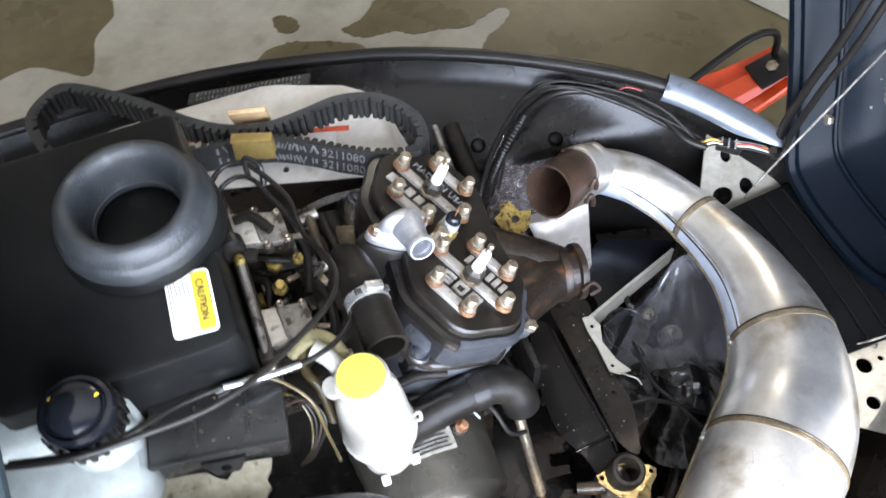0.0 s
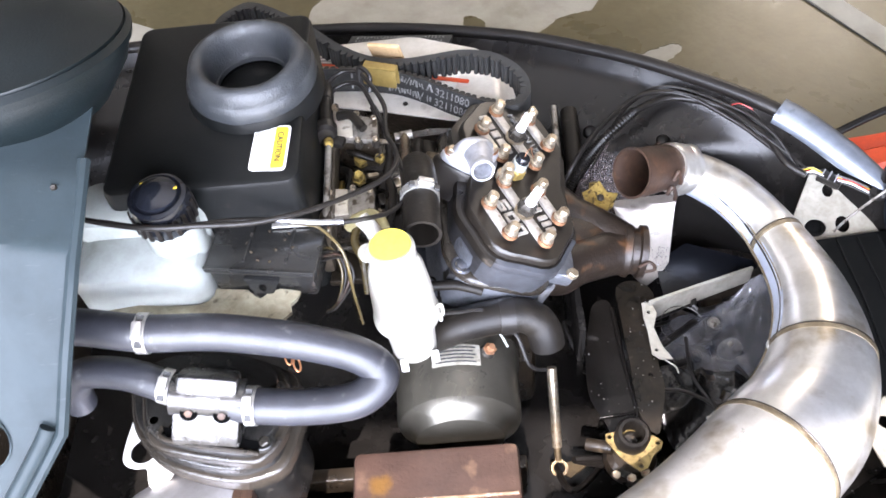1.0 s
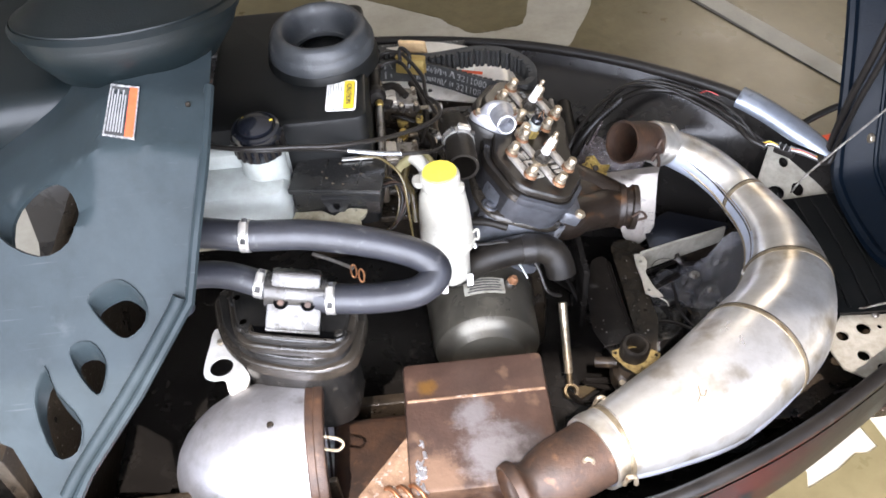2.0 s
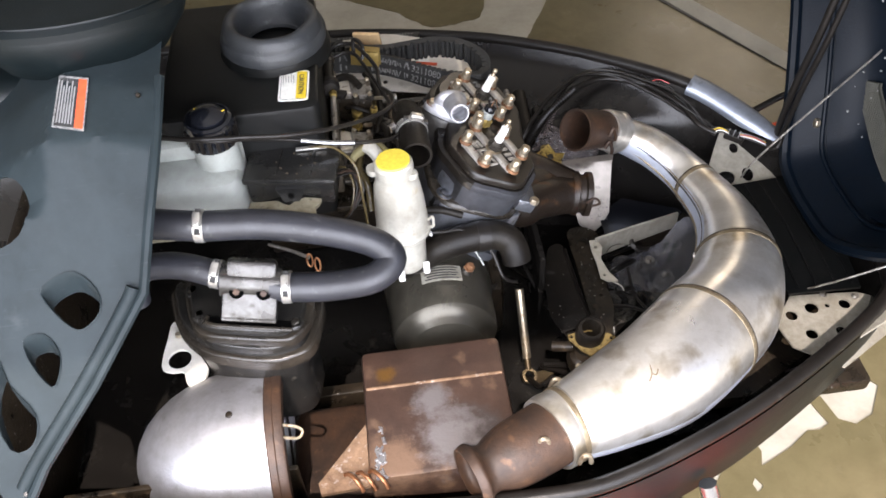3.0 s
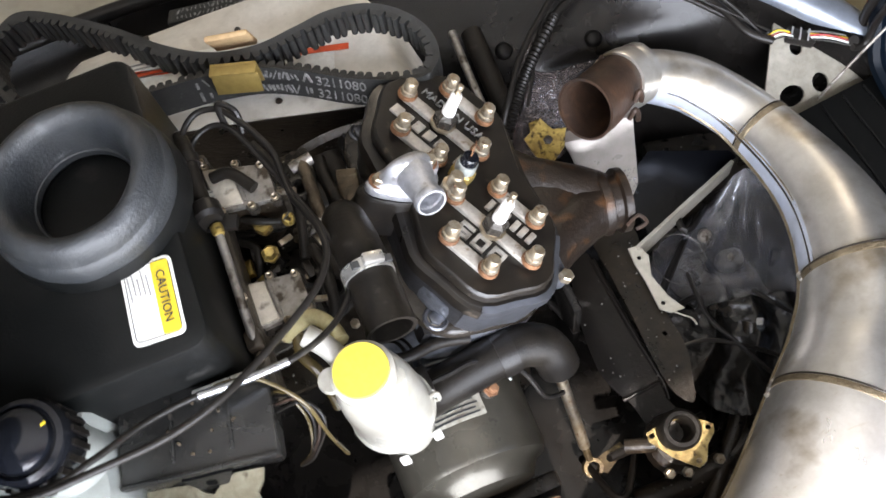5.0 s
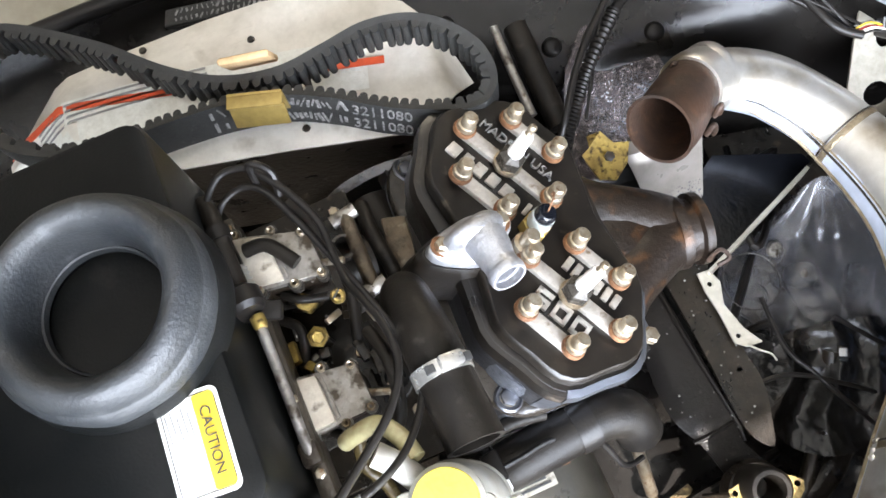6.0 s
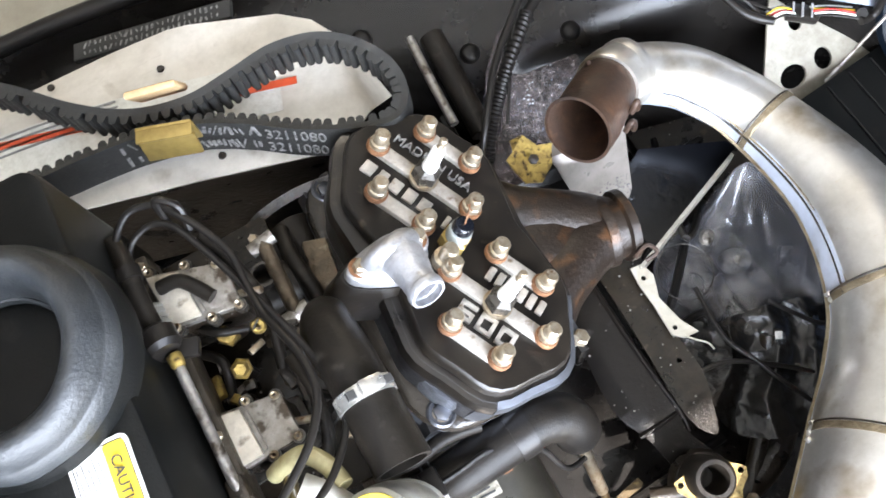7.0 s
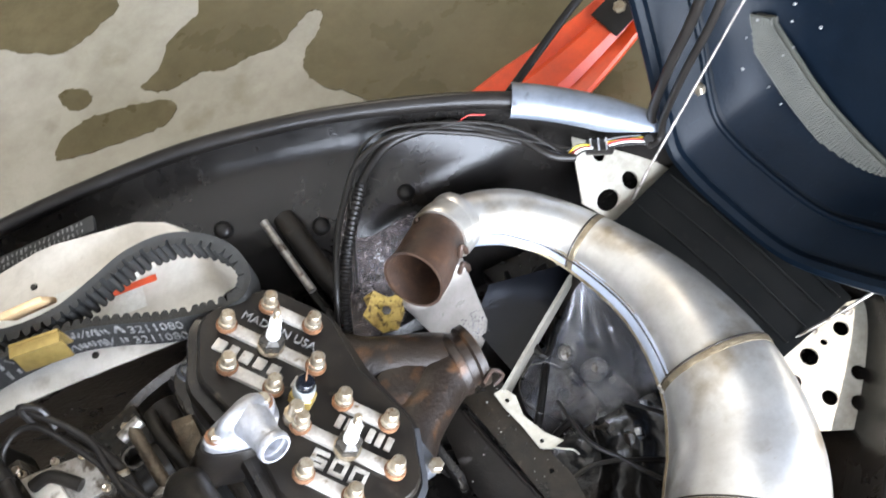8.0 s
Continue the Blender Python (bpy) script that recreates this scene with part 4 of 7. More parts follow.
CEN = [(0.228, 0.117, 0.350, 0.0295), (0.267, 0.107, 0.3325, 0.0325), (0.3025, 0.0825, 0.319, 0.034), (0.340, 0.023, 0.305, 0.0365), (0.354, -0.089, 0.320, 0.0465), (0.3335, -0.195, 0.338, 0.0620), (0.297, -0.266, 0.338, 0.0735), (0.247, -0.315, 0.345, 0.0775), (0.160, -0.383, 0.355, 0.0740), (0.075, -0.424, 0.362, 0.0610), (0.016, -0.447, 0.365, 0.0495), (-0.004, -0.457, 0.366, 0.0470)]
cl = spline(CEN, 8)


JOINT = radians(28)
fr_ = frames(cl[:, :3])


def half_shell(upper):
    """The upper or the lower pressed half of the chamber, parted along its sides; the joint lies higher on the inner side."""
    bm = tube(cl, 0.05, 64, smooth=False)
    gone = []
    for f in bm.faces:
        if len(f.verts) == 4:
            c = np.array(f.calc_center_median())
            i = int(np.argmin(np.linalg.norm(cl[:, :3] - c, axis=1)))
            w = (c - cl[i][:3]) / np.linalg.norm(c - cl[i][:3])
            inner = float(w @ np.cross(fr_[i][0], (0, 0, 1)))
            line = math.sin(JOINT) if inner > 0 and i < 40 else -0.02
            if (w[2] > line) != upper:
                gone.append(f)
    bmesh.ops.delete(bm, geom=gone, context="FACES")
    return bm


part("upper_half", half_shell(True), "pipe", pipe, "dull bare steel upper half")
# lower half carries a painted bluish reflection
part("lower_half", half_shell(False), "pipebluesheen", pipe, "bare steel lower half, tinted with a bluish reflection")


def seam_at(i, w=0.0034, proud=0.0013, shift=0.0):
    p, q = cl[i][:3], cl[min(i + 1, len(cl) - 1)][:3] - cl[max(i - 1, 0)][:3]
    r = cl[i][3]
    return lathe([(r - 0.002, -w), (r + proud * 0.6, -w), (r + proud, 0), (r + proud * 0.6, w), (r - 0.002, w)], p + q / np.linalg.norm(q) * shift, q, 48)


for i in (25, 40, 57, 80):
    part("weld_seam", seam_at(i), "seam", pipe, "tan welded seam")
    part("scale_line", seam_at(i, 0.0009, 0.0010, -0.0050), "dark", pipe, "dark scale line beside the weld")
# torn tabs of the joint stand out on the inner side at the seams
for i, n in ((57, 4), (80, 3), (40, 2)):
    q = cl[i][:3] + cl[i][3] * np.cross(fr_[i][0], (0, 0, 1))
    for k in range(n):
        part("torn_tab", block(q + fr_[i][0] * (0.006 * (k - 1)) + np.array((0, 0, 0.004 * (k % 2))), (0.005, 0.004, 0.009 - 0.002 * (k % 2)), Euler((0.5 * k, 0.4 * k, 1.1 * k)).to_matrix(), 0.001), "pipe", pipe)
# a maker's stamp, worn to plain strokes
part("stamp", tube([(0.1203, -0.4358, 0.4197), (0.1254, -0.4270, 0.4232), (0.1254, -0.4157, 0.4260)], 0.0009, 6), "seam", pipe, "worn stamped stroke")
part("stamp", tube([(0.1254, -0.4270, 0.4232), (0.1308, -0.4284, 0.4219), (0.1345, -0.4220, 0.4238)], 0.0009, 6), "seam", pipe, "worn stamped stroke")
# the pressed halves meet in a thin ridge along the outer side
part("ridge", tube([tuple(cl[i][:3] + cl[i][3] * (-0.985 * np.cross(fr_[i][0], (0, 0, 1)) * -1 - 0.12 * fr_[i][2])) for i in range(4, 86, 2)], 0.0022, 6, smooth=False), "seam", pipe, "thin pressed ridge")
inner_line = [cl[i][:3] + cl[i][3] * (math.cos(JOINT) * np.cross(fr_[i][0], (0, 0, 1)) + math.sin(JOINT) * np.array((0, 0, 1))) for i in range(5, 41)]
part("inner_ridge", tube(inner_line, 0.0014, 6, smooth=False), "seam", pipe, "thin pressed ridge inside the bend")
part("inner_groove", tube([cl[i][:3] + (cl[i][3] + 0.0006) * (math.cos(JOINT - 0.10) * np.cross(fr_[i][0], (0, 0, 1)) + math.sin(JOINT - 0.10) * np.array((0, 0, 1))) for i in range(5, 41)], 0.0016, 6, smooth=False), "dark", pipe, "dark joint line below the ridge")
part("inlet_collar", lathe([(0.026, -0.006), (0.036, -0.006), (0.038, 0.0), (0.038, 0.006), (0.035, 0.012), (0.03, 0.012)], (0.226, 0.116, 0.352), (0.85, -0.15, -0.4), 32), "pipe", pipe)
part("inlet_sleeve", tube([(0.236, 0.1155, 0.347, 0.0335), (0.222, 0.1135, 0.3565, 0.0350), (0.208, 0.1085, 0.3660, 0.0352), (0.202, 0.1055, 0.3700, 0.0338)], 0.034, 32, hollow=0.003), "pipe", pipe, "bright sleeve over the inlet")
inlet = part("inlet", tube([(0.240, 0.116, 0.345, 0.029), (0.212, 0.112, 0.362, 0.0305), (0.180, 0.090, 0.386, 0.0325), (0.158, 0.074, 0.400, 0.0335), (0.142, 0.066, 0.409, 0.0350)], 0.033, 32, hollow=0.003), "rust", pipe, "rusty flared inlet")
for a, b in (((0.186, 0.123, 0.386), (0.196, 0.128, 0.380)), ((0.192, 0.055, 0.372), (0.205, 0.058, 0.366)), ((0.2, 0.062, 0.392), (0.212, 0.068, 0.386))):
    part("hook", tube([a, ((a[0] + b[0]) / 2, (a[1] + b[1]) / 2, a[2] + 0.012), b, (b[0], b[1], b[2] - 0.01)], 0.003, 8), "rust", inlet)
out_end = part("outlet", tube([(0.01, -0.450, 0.366, 0.044), (-0.03, -0.470, 0.369, 0.043), (-0.06, -0.484, 0.370, 0.041), (-0.078, -0.491, 0.370, 0.036), (-0.090, -0.496, 0.370, 0.031), (-0.098, -0.499, 0.370, 0.033), (-0.106, -0.502, 0.370, 0.040), (-0.116, -0.506, 0.370, 0.0375)], 0.04, 32, hollow=0.003), "rust", pipe, "rusty ball-ended outlet")
part("outlet_band", seam_at(85, 0.010, 0.003), "pipe", pipe)
for k, (x, y, z) in enumerate(((0.006, -0.395, 0.385), (0.035, -0.40, 0.39), (0.02, -0.505, 0.38), (-0.03, -0.49, 0.405))):
    part("hook", tube([(x, y, z - 0.012), (x + 0.004, y, z + 0.004), (x + 0.012, y, z + 0.003), (x + 0.014, y - 0.002, z - 0.01)], 0.003, 8), "steel", out_end)

# ---- muffler ----
muffler = thing("muffler", (-0.23, -0.37, 0.13), "rusty brown box muffler with a galvanised domed end", "muffler")
part("body", block((-0.140, -0.375, 0.245), (0.195, 0.20, 0.19), bevel=0.008, seg=2), "muffler", muffler, "rust-brown box")
part("lower_body", block((-0.285, -0.375, 0.165), (0.13, 0.19, 0.14), bevel=0.02, seg=3), "rust", muffler, "dark rusty lower body")
part("fold_seam", block((-0.140, -0.339, 0.3405), (0.186, 0.0035, 0.004), bevel=0.001), "rusttan", muffler, "tan folded seam")
# added plate: its tan colour and slanted edge paint sunlight on the lower body
part("sunlit_wedge", sheet([(-0.2375, -0.388), (-0.2375, -0.478), (-0.300, -0.478), (-0.303, -0.462)], (), 0.006, lambda u, v: (u, v, 0.333 + 0.10 * (u + 0.2375)), cuts=1), "rusttan", muffler, "added tan wedge in the shape of a sunlit area")
rw = random.Random(4)
bm = bmesh.new()
for k in range(26):
    y0 = rw.uniform(-0.466, -0.395)
    tube([(-0.2215 + rw.uniform(-0.007, 0.007), y0, 0.3395), (-0.2215 + rw.uniform(-0.008, 0.008), y0 - rw.uniform(0.004, 0.012), 0.3405)], rw.uniform(0.0012, 0.0026), 6, bm=bm, smooth=False)
part("side_weld", bm, "can", muffler, "bright ragged weld")
part("end_band", lathe([(0.100, -0.006), (0.1165, -0.012), (0.118, -0.010), (0.1175, -0.002), (0.1195, 0.0), (0.1195, 0.009), (0.118, 0.011), (0.100, 0.011)], (-0.350, -0.374, 0.277), (1, 0.03, 0), 40), "rust", muffler, "rusty crimped band")
dome = [(0.115, 0.0), (0.115, 0.05)] + [(0.115 * math.cos(radians(a)), 0.05 + 0.150 * math.sin(radians(a))) for a in range(10, 91, 10)]
part("end_cap", lathe([(r if r > 1e-4 else 0, h) for r, h in dome], (-0.352, -0.374, 0.277), (-1, 0, 0), 48), "can", muffler, "pale galvanised dome")
part("rivet", lathe([(0, 0.004), (0.004, 0.003), (0.005, 0)], (-0.405, -0.385, 0.3905), (0, 0, 1), 12), "dark", muffler)
part("spring_hook", tube([(-0.342, -0.405, 0.384), (-0.322, -0.407, 0.378), (-0.315, -0.413, 0.374), (-0.322, -0.420, 0.372), (-0.342, -0.420, 0.380)], 0.0021, 8), "steel", muffler, "bright wire hook")
for k in range(3):
    part("spring", tube([(-0.268 + 0.0155 * k, -0.460, 0.336), (-0.262 + 0.0155 * k, -0.464, 0.343), (-0.252 + 0.0155 * k, -0.476, 0.343), (-0.246 + 0.0155 * k, -0.486, 0.334)], 0.0026, 8), "copper", muffler)

# ---- air box, tank, electric box ----
air_box = thing("air_box", (-0.335, 0.0, 0.48), "matt black plastic air box with a caution label on top", "air box")
def slabshape(pts, z0, z1, r=0.012, m=None):
    lv = [(0.0, z0), (0.0, z1 - r), (r * 0.3, z1 - r * 0.3), (r, z1)]
    c = np.mean(pts, axis=0)
    bm = bmesh.new()
    rows = []
    for inset, z in lv:
        ring = []
        for p in pts:
            d = np.array(p) - c
            ring.append(bm.verts.new((*(c + d * (1 - inset / np.linalg.norm(d))), z)))
        rows.append(ring)
    for a, b in zip(rows, rows[1:]):
        for k in range(len(a)):
            bm.faces.new((a[k], a[(k + 1) % len(a)], b[(k + 1) % len(a)], b[k]))
    bm.faces.new(rows[0][::-1])
    bm.faces.new(rows[-1])
    return bm


part("body", slabshape(rounded(-0.445, -0.132, -0.243, 0.135, 0.014, 4), 0.48, 0.664, 0.007), "airbox", air_box)
part("collar", lathe([(0.074, -0.012), (0.074, 0.0), (0.071, 0.010), (0.064, 0.012)], (-0.298, 0.012, 0.665), (0, 0, 1), 40), "airbox", air_box)
# soft intake ring, uneven by hand


def ripple(bm, size, scale):
    """Small dents and swellings in a soft skin."""
    for v in bm.verts:
        v.co += Vector(noise.noise_vector(v.co * scale)) * size
    return bm


part("throat_lip", lathe([(0.0385, -0.004), (0.0392, 0.001), (0.0405, 0.002), (0.0415, 0.0), (0.0415, -0.006)], (-0.298, 0.012, 0.672), (0, 0, 1), 64), "ring", air_box, "thin rim of the throat")
prof_ring = spline([(0.040, -0.012), (0.0405, -0.003), (0.0425, 0.004), (0.0445, 0.016), (0.0465, 0.025), (0.0505, 0.0315), (0.056, 0.0335), (0.0615, 0.030), (0.0655, 0.023), (0.0672, 0.0165), (0.0685, 0.0145), (0.0705, 0.010), (0.071, 0.002), (0.069, -0.008)], 4)
part("intake_ring", ripple(lathe(prof_ring, (-0.298, 0.012, 0.676), (0, 0, 1), 96), 0.0011, 38), "ring", air_box, "soft grey rubber intake ring", smooth=89)
# throat depth is darkened by colour
part("intake_throat", lathe([(0.0395, 0.004), (0.039, -0.06), (0.038, -0.165), (0, -0.165)], (-0.298, 0.012, 0.668), (0, 0, 1), 40), "void", air_box, "open throat painted black as deep shade")
LBR, LBU = Vector((0.035, -0.003, 0)).normalized(), Vector((0.003, 0.060, 0)).normalized()
lc = Vector((-0.274, -0.0855, 0.6655))
lab = part("label", sheet(rounded(-0.0192, -0.0318, 0.0192, 0.0318, 0.005), (), 0.0006, lambda u, v: lc + LBR * u + LBU * v), "white", air_box, "white and yellow caution label", smooth=0)
part("label_outline", sheet(rounded(-0.0168, -0.0292, 0.0170, 0.0292, 0.004), (rounded(-0.0163, -0.0287, 0.0165, 0.0287, 0.0037),), 0.0003, lambda u, v: lc + LBR * u + LBU * v + Vector((0, 0, 0.0005))), "labdark", lab, smooth=0)
part("label_band", sheet(rounded(0.0035, -0.0285, 0.0165, 0.0285, 0.002), (), 0.0006, lambda u, v: lc + LBR * u + LBU * v + Vector((0, 0, 0.0009))), "labyellow", lab, smooth=0)
part("label_word", lettering("CAUTION", 0.0092, lc + LBR * 0.0095 + Vector((0, 0, 0.0018)), -LBU, LBR, 0.0002), "labdark", lab, "word CAUTION", smooth=0)
for k in range(5):
    part("print_line", block(lc + LBR * (-0.014 + 0.0034 * k) + LBU * (0.012 + 0.003 * (k % 2)) + Vector((0, 0, 0.0010)), (0.0007, 0.020 - 0.003 * (k % 3), 0.0003)), "print", lab, smooth=0)

oil_tank = thing("oil_tank", (-0.41, -0.15, 0.46), "cloudy white plastic oil tank with a black screw cap", "oil tank")
part("body", slabshape(rounded(-0.485, -0.205, -0.348, -0.125, 0.02, 5), 0.552, 0.618, 0.022), "tank", oil_tank)
part("shoulder", slabshape(rounded(-0.485, -0.150, -0.348, -0.085, 0.02, 5), 0.52, 0.640, 0.012), "tank", oil_tank)
cap_prof = [(0.028, -0.026), (0.030, -0.023), (0.0303, 0.004), (0.0285, 0.010), (0.025, 0.012), (0.023, 0.009), (0.0, 0.009)]
cap = part("cap", lathe(cap_prof, (-0.376, -0.154, 0.672), (0.02, -0.06, 1), 36), "capgloss", oil_tank, "black ribbed screw cap")
for k in range(20):
    a = radians(18 * k)
    part("rib", block((-0.376 + 0.0306 * math.cos(a), -0.1545 + 0.0306 * math.sin(a), 0.661), (0.003, 0.0042, 0.022), Euler((0, 0, a)).to_matrix()), "panrim", cap)
part("cap_dome", lathe([(0.022, 0.0), (0.021, 0.005), (0.015, 0.009), (0.007, 0.011), (0, 0.0115)], (-0.376, -0.154, 0.681), (0.02, -0.06, 1), 28), "capgloss", cap, "glossy domed top")
for k in range(4):
    part("cap_dash", block((-0.390 + 0.011 * k, -0.141 - 0.002 * k - 0.004 * (k % 2), 0.6905 - 0.002 * abs(k - 1.5)), (0.005, 0.002, 0.0006), Euler((0, 0, 0.4)).to_matrix()), "labyellow", cap, smooth=0)
part("neck", lathe([(0.028, -0.02), (0.028, 0.03)], (-0.376, -0.154, 0.62), (0, 0, 1), 28), "tank", oil_tank)
part("foot_flange", sheet([(-0.480, -0.195), (-0.366, -0.195), (-0.360, -0.181), (-0.345, -0.184), (-0.328, -0.188), (-0.312, -0.193), (-0.303, -0.203), (-0.296, -0.208), (-0.289, -0.203), (-0.276, -0.199), (-0.255, -0.203), (-0.258, -0.212), (-0.264, -0.219), (-0.262, -0.228), (-0.272, -0.238), (-0.480, -0.236)], (), 0.005, lambda u, v: (u, v, 0.569 + 0.006 * math.sin(40 * u)), cuts=1), "footcream", oil_tank, "yellowed ragged foot flange")

ebox = thing("electric_box", (-0.29, -0.17, 0.52), "flat black plastic electric box with a ribbed lid", "electric box")
EBR = Euler((0, 0, -0.165)).to_matrix()


def on_box(u, v, z):
    """A place on the electric box, along its length and depth."""
    return Vector((-0.2875, -0.165, 0)) + EBR @ Vector((u, v, 0)) + Vector((0, 0, z))


part("body", block(on_box(0, 0.001, 0.580), (0.110, 0.060, 0.036), EBR, 0.004), "boxtop", ebox)
part("lid", block(on_box(0, 0, 0.600), (0.117, 0.066, 0.007), EBR, 0.0025), "boxtop", ebox, "satin black lid")
part("front_lip", block(on_box(0, -0.0315, 0.6045), (0.116, 0.003, 0.003), EBR, 0.001), "boxtop", ebox)
part("lid_rib", block(on_box(0.026, 0.004, 0.6042), (0.003, 0.050, 0.0022), EBR, 0.0008), "boxtop", ebox)
part("lid_rib", block(on_box(-0.018, 0.004, 0.6042), (0.003, 0.050, 0.0022), EBR, 0.0008), "boxtop", ebox)
clip_at = on_box(0.001, -0.034, 0.583)
part("clip", sheet([(-0.019, 0.009), (0.019, 0.009), (0.012, -0.006), (0.003, -0.015), (-0.004, -0.015), (-0.012, -0.006)], (circle(0, -0.001, 0.0045, 12),), 0.004, lambda u, v: tuple(clip_at + EBR @ Vector((u, -0.002 + 0.25 * v, 0)) + Vector((0, 0, v)))), "boxtop", ebox, "moulded clip with a ring")
rb = random.Random(9)
for k in range(9):
    part("speck", block(on_box(rb.uniform(-0.02, 0.05), rb.uniform(-0.024, 0.030), 0.6042), (rb.uniform(0.002, 0.0045), 0.0022, 0.0016), Euler((0, 0, rb.uniform(0, 3))).to_matrix(), 0.0006), "stainrail", ebox, "pale grit")

# ---- coolant bottle ----
bt = Vector((-0.1545, -0.1765, 0.405))
bax = Vector((-0.006, 0.008, 0.2)).normalized()
bottle = thing("coolant_bottle", bt, "milky white plastic coolant bottle with a yellow cap", "bottle")
part("body", lathe([(0, 0.0), (0.022, 0.0), (0.0265, 0.006), (0.0275, 0.03), (0.0295, 0.062), (0.0300, 0.064), (0.0365, 0.0655), (0.0380, 0.068), (0.0380, 0.0715), (0.0358, 0.074), (0.0355, 0.085), (0.0335, 0.125), (0.0305, 0.150), (0.0265, 0.160), (0.0225, 0.163), (0.0220, 0.172), (0, 0.172)], bt, bax, 36), "bottle", bottle)
part("cap", lathe([(0.020, 0.170), (0.0245, 0.170), (0.0255, 0.174), (0.0255, 0.184), (0.0225, 0.1875), (0.0205, 0.187), (0, 0.187)], bt, bax, 32), "bottle", bottle, "white screw cap")
part("cap_top", lathe([(0.0215, 0.1876), (0.0222, 0.1886), (0.0215, 0.1905), (0, 0.1912)], bt, bax, 32), "yellow", bottle, "bright yellow cap top")
part("ear", lathe([(0, 0.166), (0.010, 0.166), (0.011, 0.170), (0.010, 0.174), (0, 0.174)], bt + Vector((-0.026, 0.008, 0)), bax, 18), "bottle", bottle)
part("ear", lathe([(0, 0.166), (0.007, 0.166), (0.008, 0.170), (0.007, 0.174), (0, 0.174)], bt + Vector((0.022, -0.010, 0)), bax, 18), "bottle", bottle)
part("spout", tube([tuple(bt + bax * 0.15 + Vector((-0.012, 0.018, 0))), tuple(bt + bax * 0.17 + Vector((-0.02, 0.034, 0.002))), tuple(bt + bax * 0.178 + Vector((-0.032, 0.048, 0)))], 0.009, 14), "bottle", bottle)
part("lug", tube([tuple(bt + bax * 0.084 + Vector((0.034, -0.006, 0))), tuple(bt + bax * 0.087 + Vector((0.041, -0.008, 0.004))), tuple(bt + bax * 0.074 + Vector((0.041, -0.008, 0))), tuple(bt + bax * 0.072 + Vector((0.035, -0.006, 0)))], 0.0020, 8), "bottle", bottle)
for dx, dy in ((0.024, -0.018), (-0.012, -0.028)):
    part("clip", block(bt + Vector((dx, dy, 0.006)), (0.009, 0.005, 0.022), bevel=0.0015), "white", bottle)

# ---- hoses ----
def hose_thing(name, pts, r, m, label, category="hose", seg=18, hollow=0.0, per=8):
    p0 = pts[len(pts) // 2][:3]
    ob = thing(name, p0, label, category)
    part("tube", tube(pts, r, seg, hollow=hollow, per=per), m, ob)
    return ob


def worm_clamp(parent, at, axis, r, up=(0, -0.5, 1)):
    """A bright worm-drive clamp with its slots and screw block."""
    at = Vector(at)
    c = part("clamp", clamp_band(at, axis, r, 0.011), "clampsteel", parent, "bright hose clamp")
    ax = Vector(axis).normalized()
    out = (Vector(up) - ax * Vector(up).dot(ax)).normalized()
    side = ax.cross(out)
    part("screw_block", block(at + out * (r + 0.004), (0.010, 0.018, 0.007), Matrix((ax, side, out)).transposed(), 0.002), "clampsteel", c)
    for s in (-1.6, 1.6):
        part("slot", block(at + out * (r * 0.87) + side * (s * r * 0.42), (0.006, 0.006, 0.004), Matrix((ax, side, out)).transposed()), "labdark", c)
    return c


upper = hose_thing("coolant_hose", [(-0.52, -0.245, 0.612), (-0.46, -0.252, 0.612), (-0.396, -0.262, 0.607), (-0.325, -0.262, 0.598), (-0.245, -0.268, 0.578), (-0.195, -0.276, 0.558), (-0.176, -0.290, 0.541), (-0.20, -0.309, 0.531), (-0.25, -0.312, 0.529), (-0.30, -0.308, 0.531), (-0.325, -0.304, 0.535)], 0.0185, "hose", "looped grey rubber coolant hose with bright clamps")
worm_clamp(upper, (-0.396, -0.262, 0.607), (1, -0.06, -0.08), 0.0188)
worm_clamp(upper, (-0.306, -0.3075, 0.5315), (-1, 0.08, 0.06), 0.0188)
lower = hose_thing("coolant_hose", [(-0.50, -0.272, 0.50), (-0.495, -0.270, 0.530), (-0.475, -0.268, 0.553), (-0.43, -0.276, 0.558), (-0.385, -0.290, 0.549), (-0.36, -0.296, 0.544)], 0.0165, "hose", "short grey rubber coolant hose with a bright clamp")
worm_clamp(lower, (-0.388, -0.289, 0.550), (1, -0.25, -0.2), 0.0168)

valve = thing("coolant_manifold", (-0.345, -0.31, 0.50), "cast aluminium coolant block with two bolt holes", "coolant block")
bx = Vector((0.97, -0.06, -0.20)).normalized()
bz = (Vector((0.08, -0.80, 0.58)) - bx * Vector((0.08, -0.80, 0.58)).dot(bx)).normalized()
by = bz.cross(bx)
RV = Matrix((bx, by, bz)).transposed()
vc = Vector((-0.348, -0.299, 0.541))
part("barrel", tube([tuple(vc - bx * 0.036), tuple(vc + bx * 0.036)], 0.0205, 24, smooth=False), "valvecast", valve)
part("block", block(vc - by * 0.026, (0.066, 0.040, 0.030), RV, 0.004), "valvecast", valve)
part("saddle", block(vc + by * 0.016 + bz * 0.004, (0.060, 0.024, 0.030), RV, 0.006), "valvecast", valve)
part("face", block(vc - by * 0.045 - bz * 0.012, (0.066, 0.010, 0.040), RV, 0.002), "valvecast", valve)
for s in (-0.016, 0.016):
    # black disc paints the shade of a bolt recess
    part("bolt_hole", lathe([(0.0, 0.0012), (0.0070, 0.0012), (0.0080, 0.0020), (0.0088, 0.0), (0.0, 0.0)], vc - by * 0.0105 + bx * s + bz * 0.0172, bz, 18), "void", valve, "bolt recess painted black as shade")
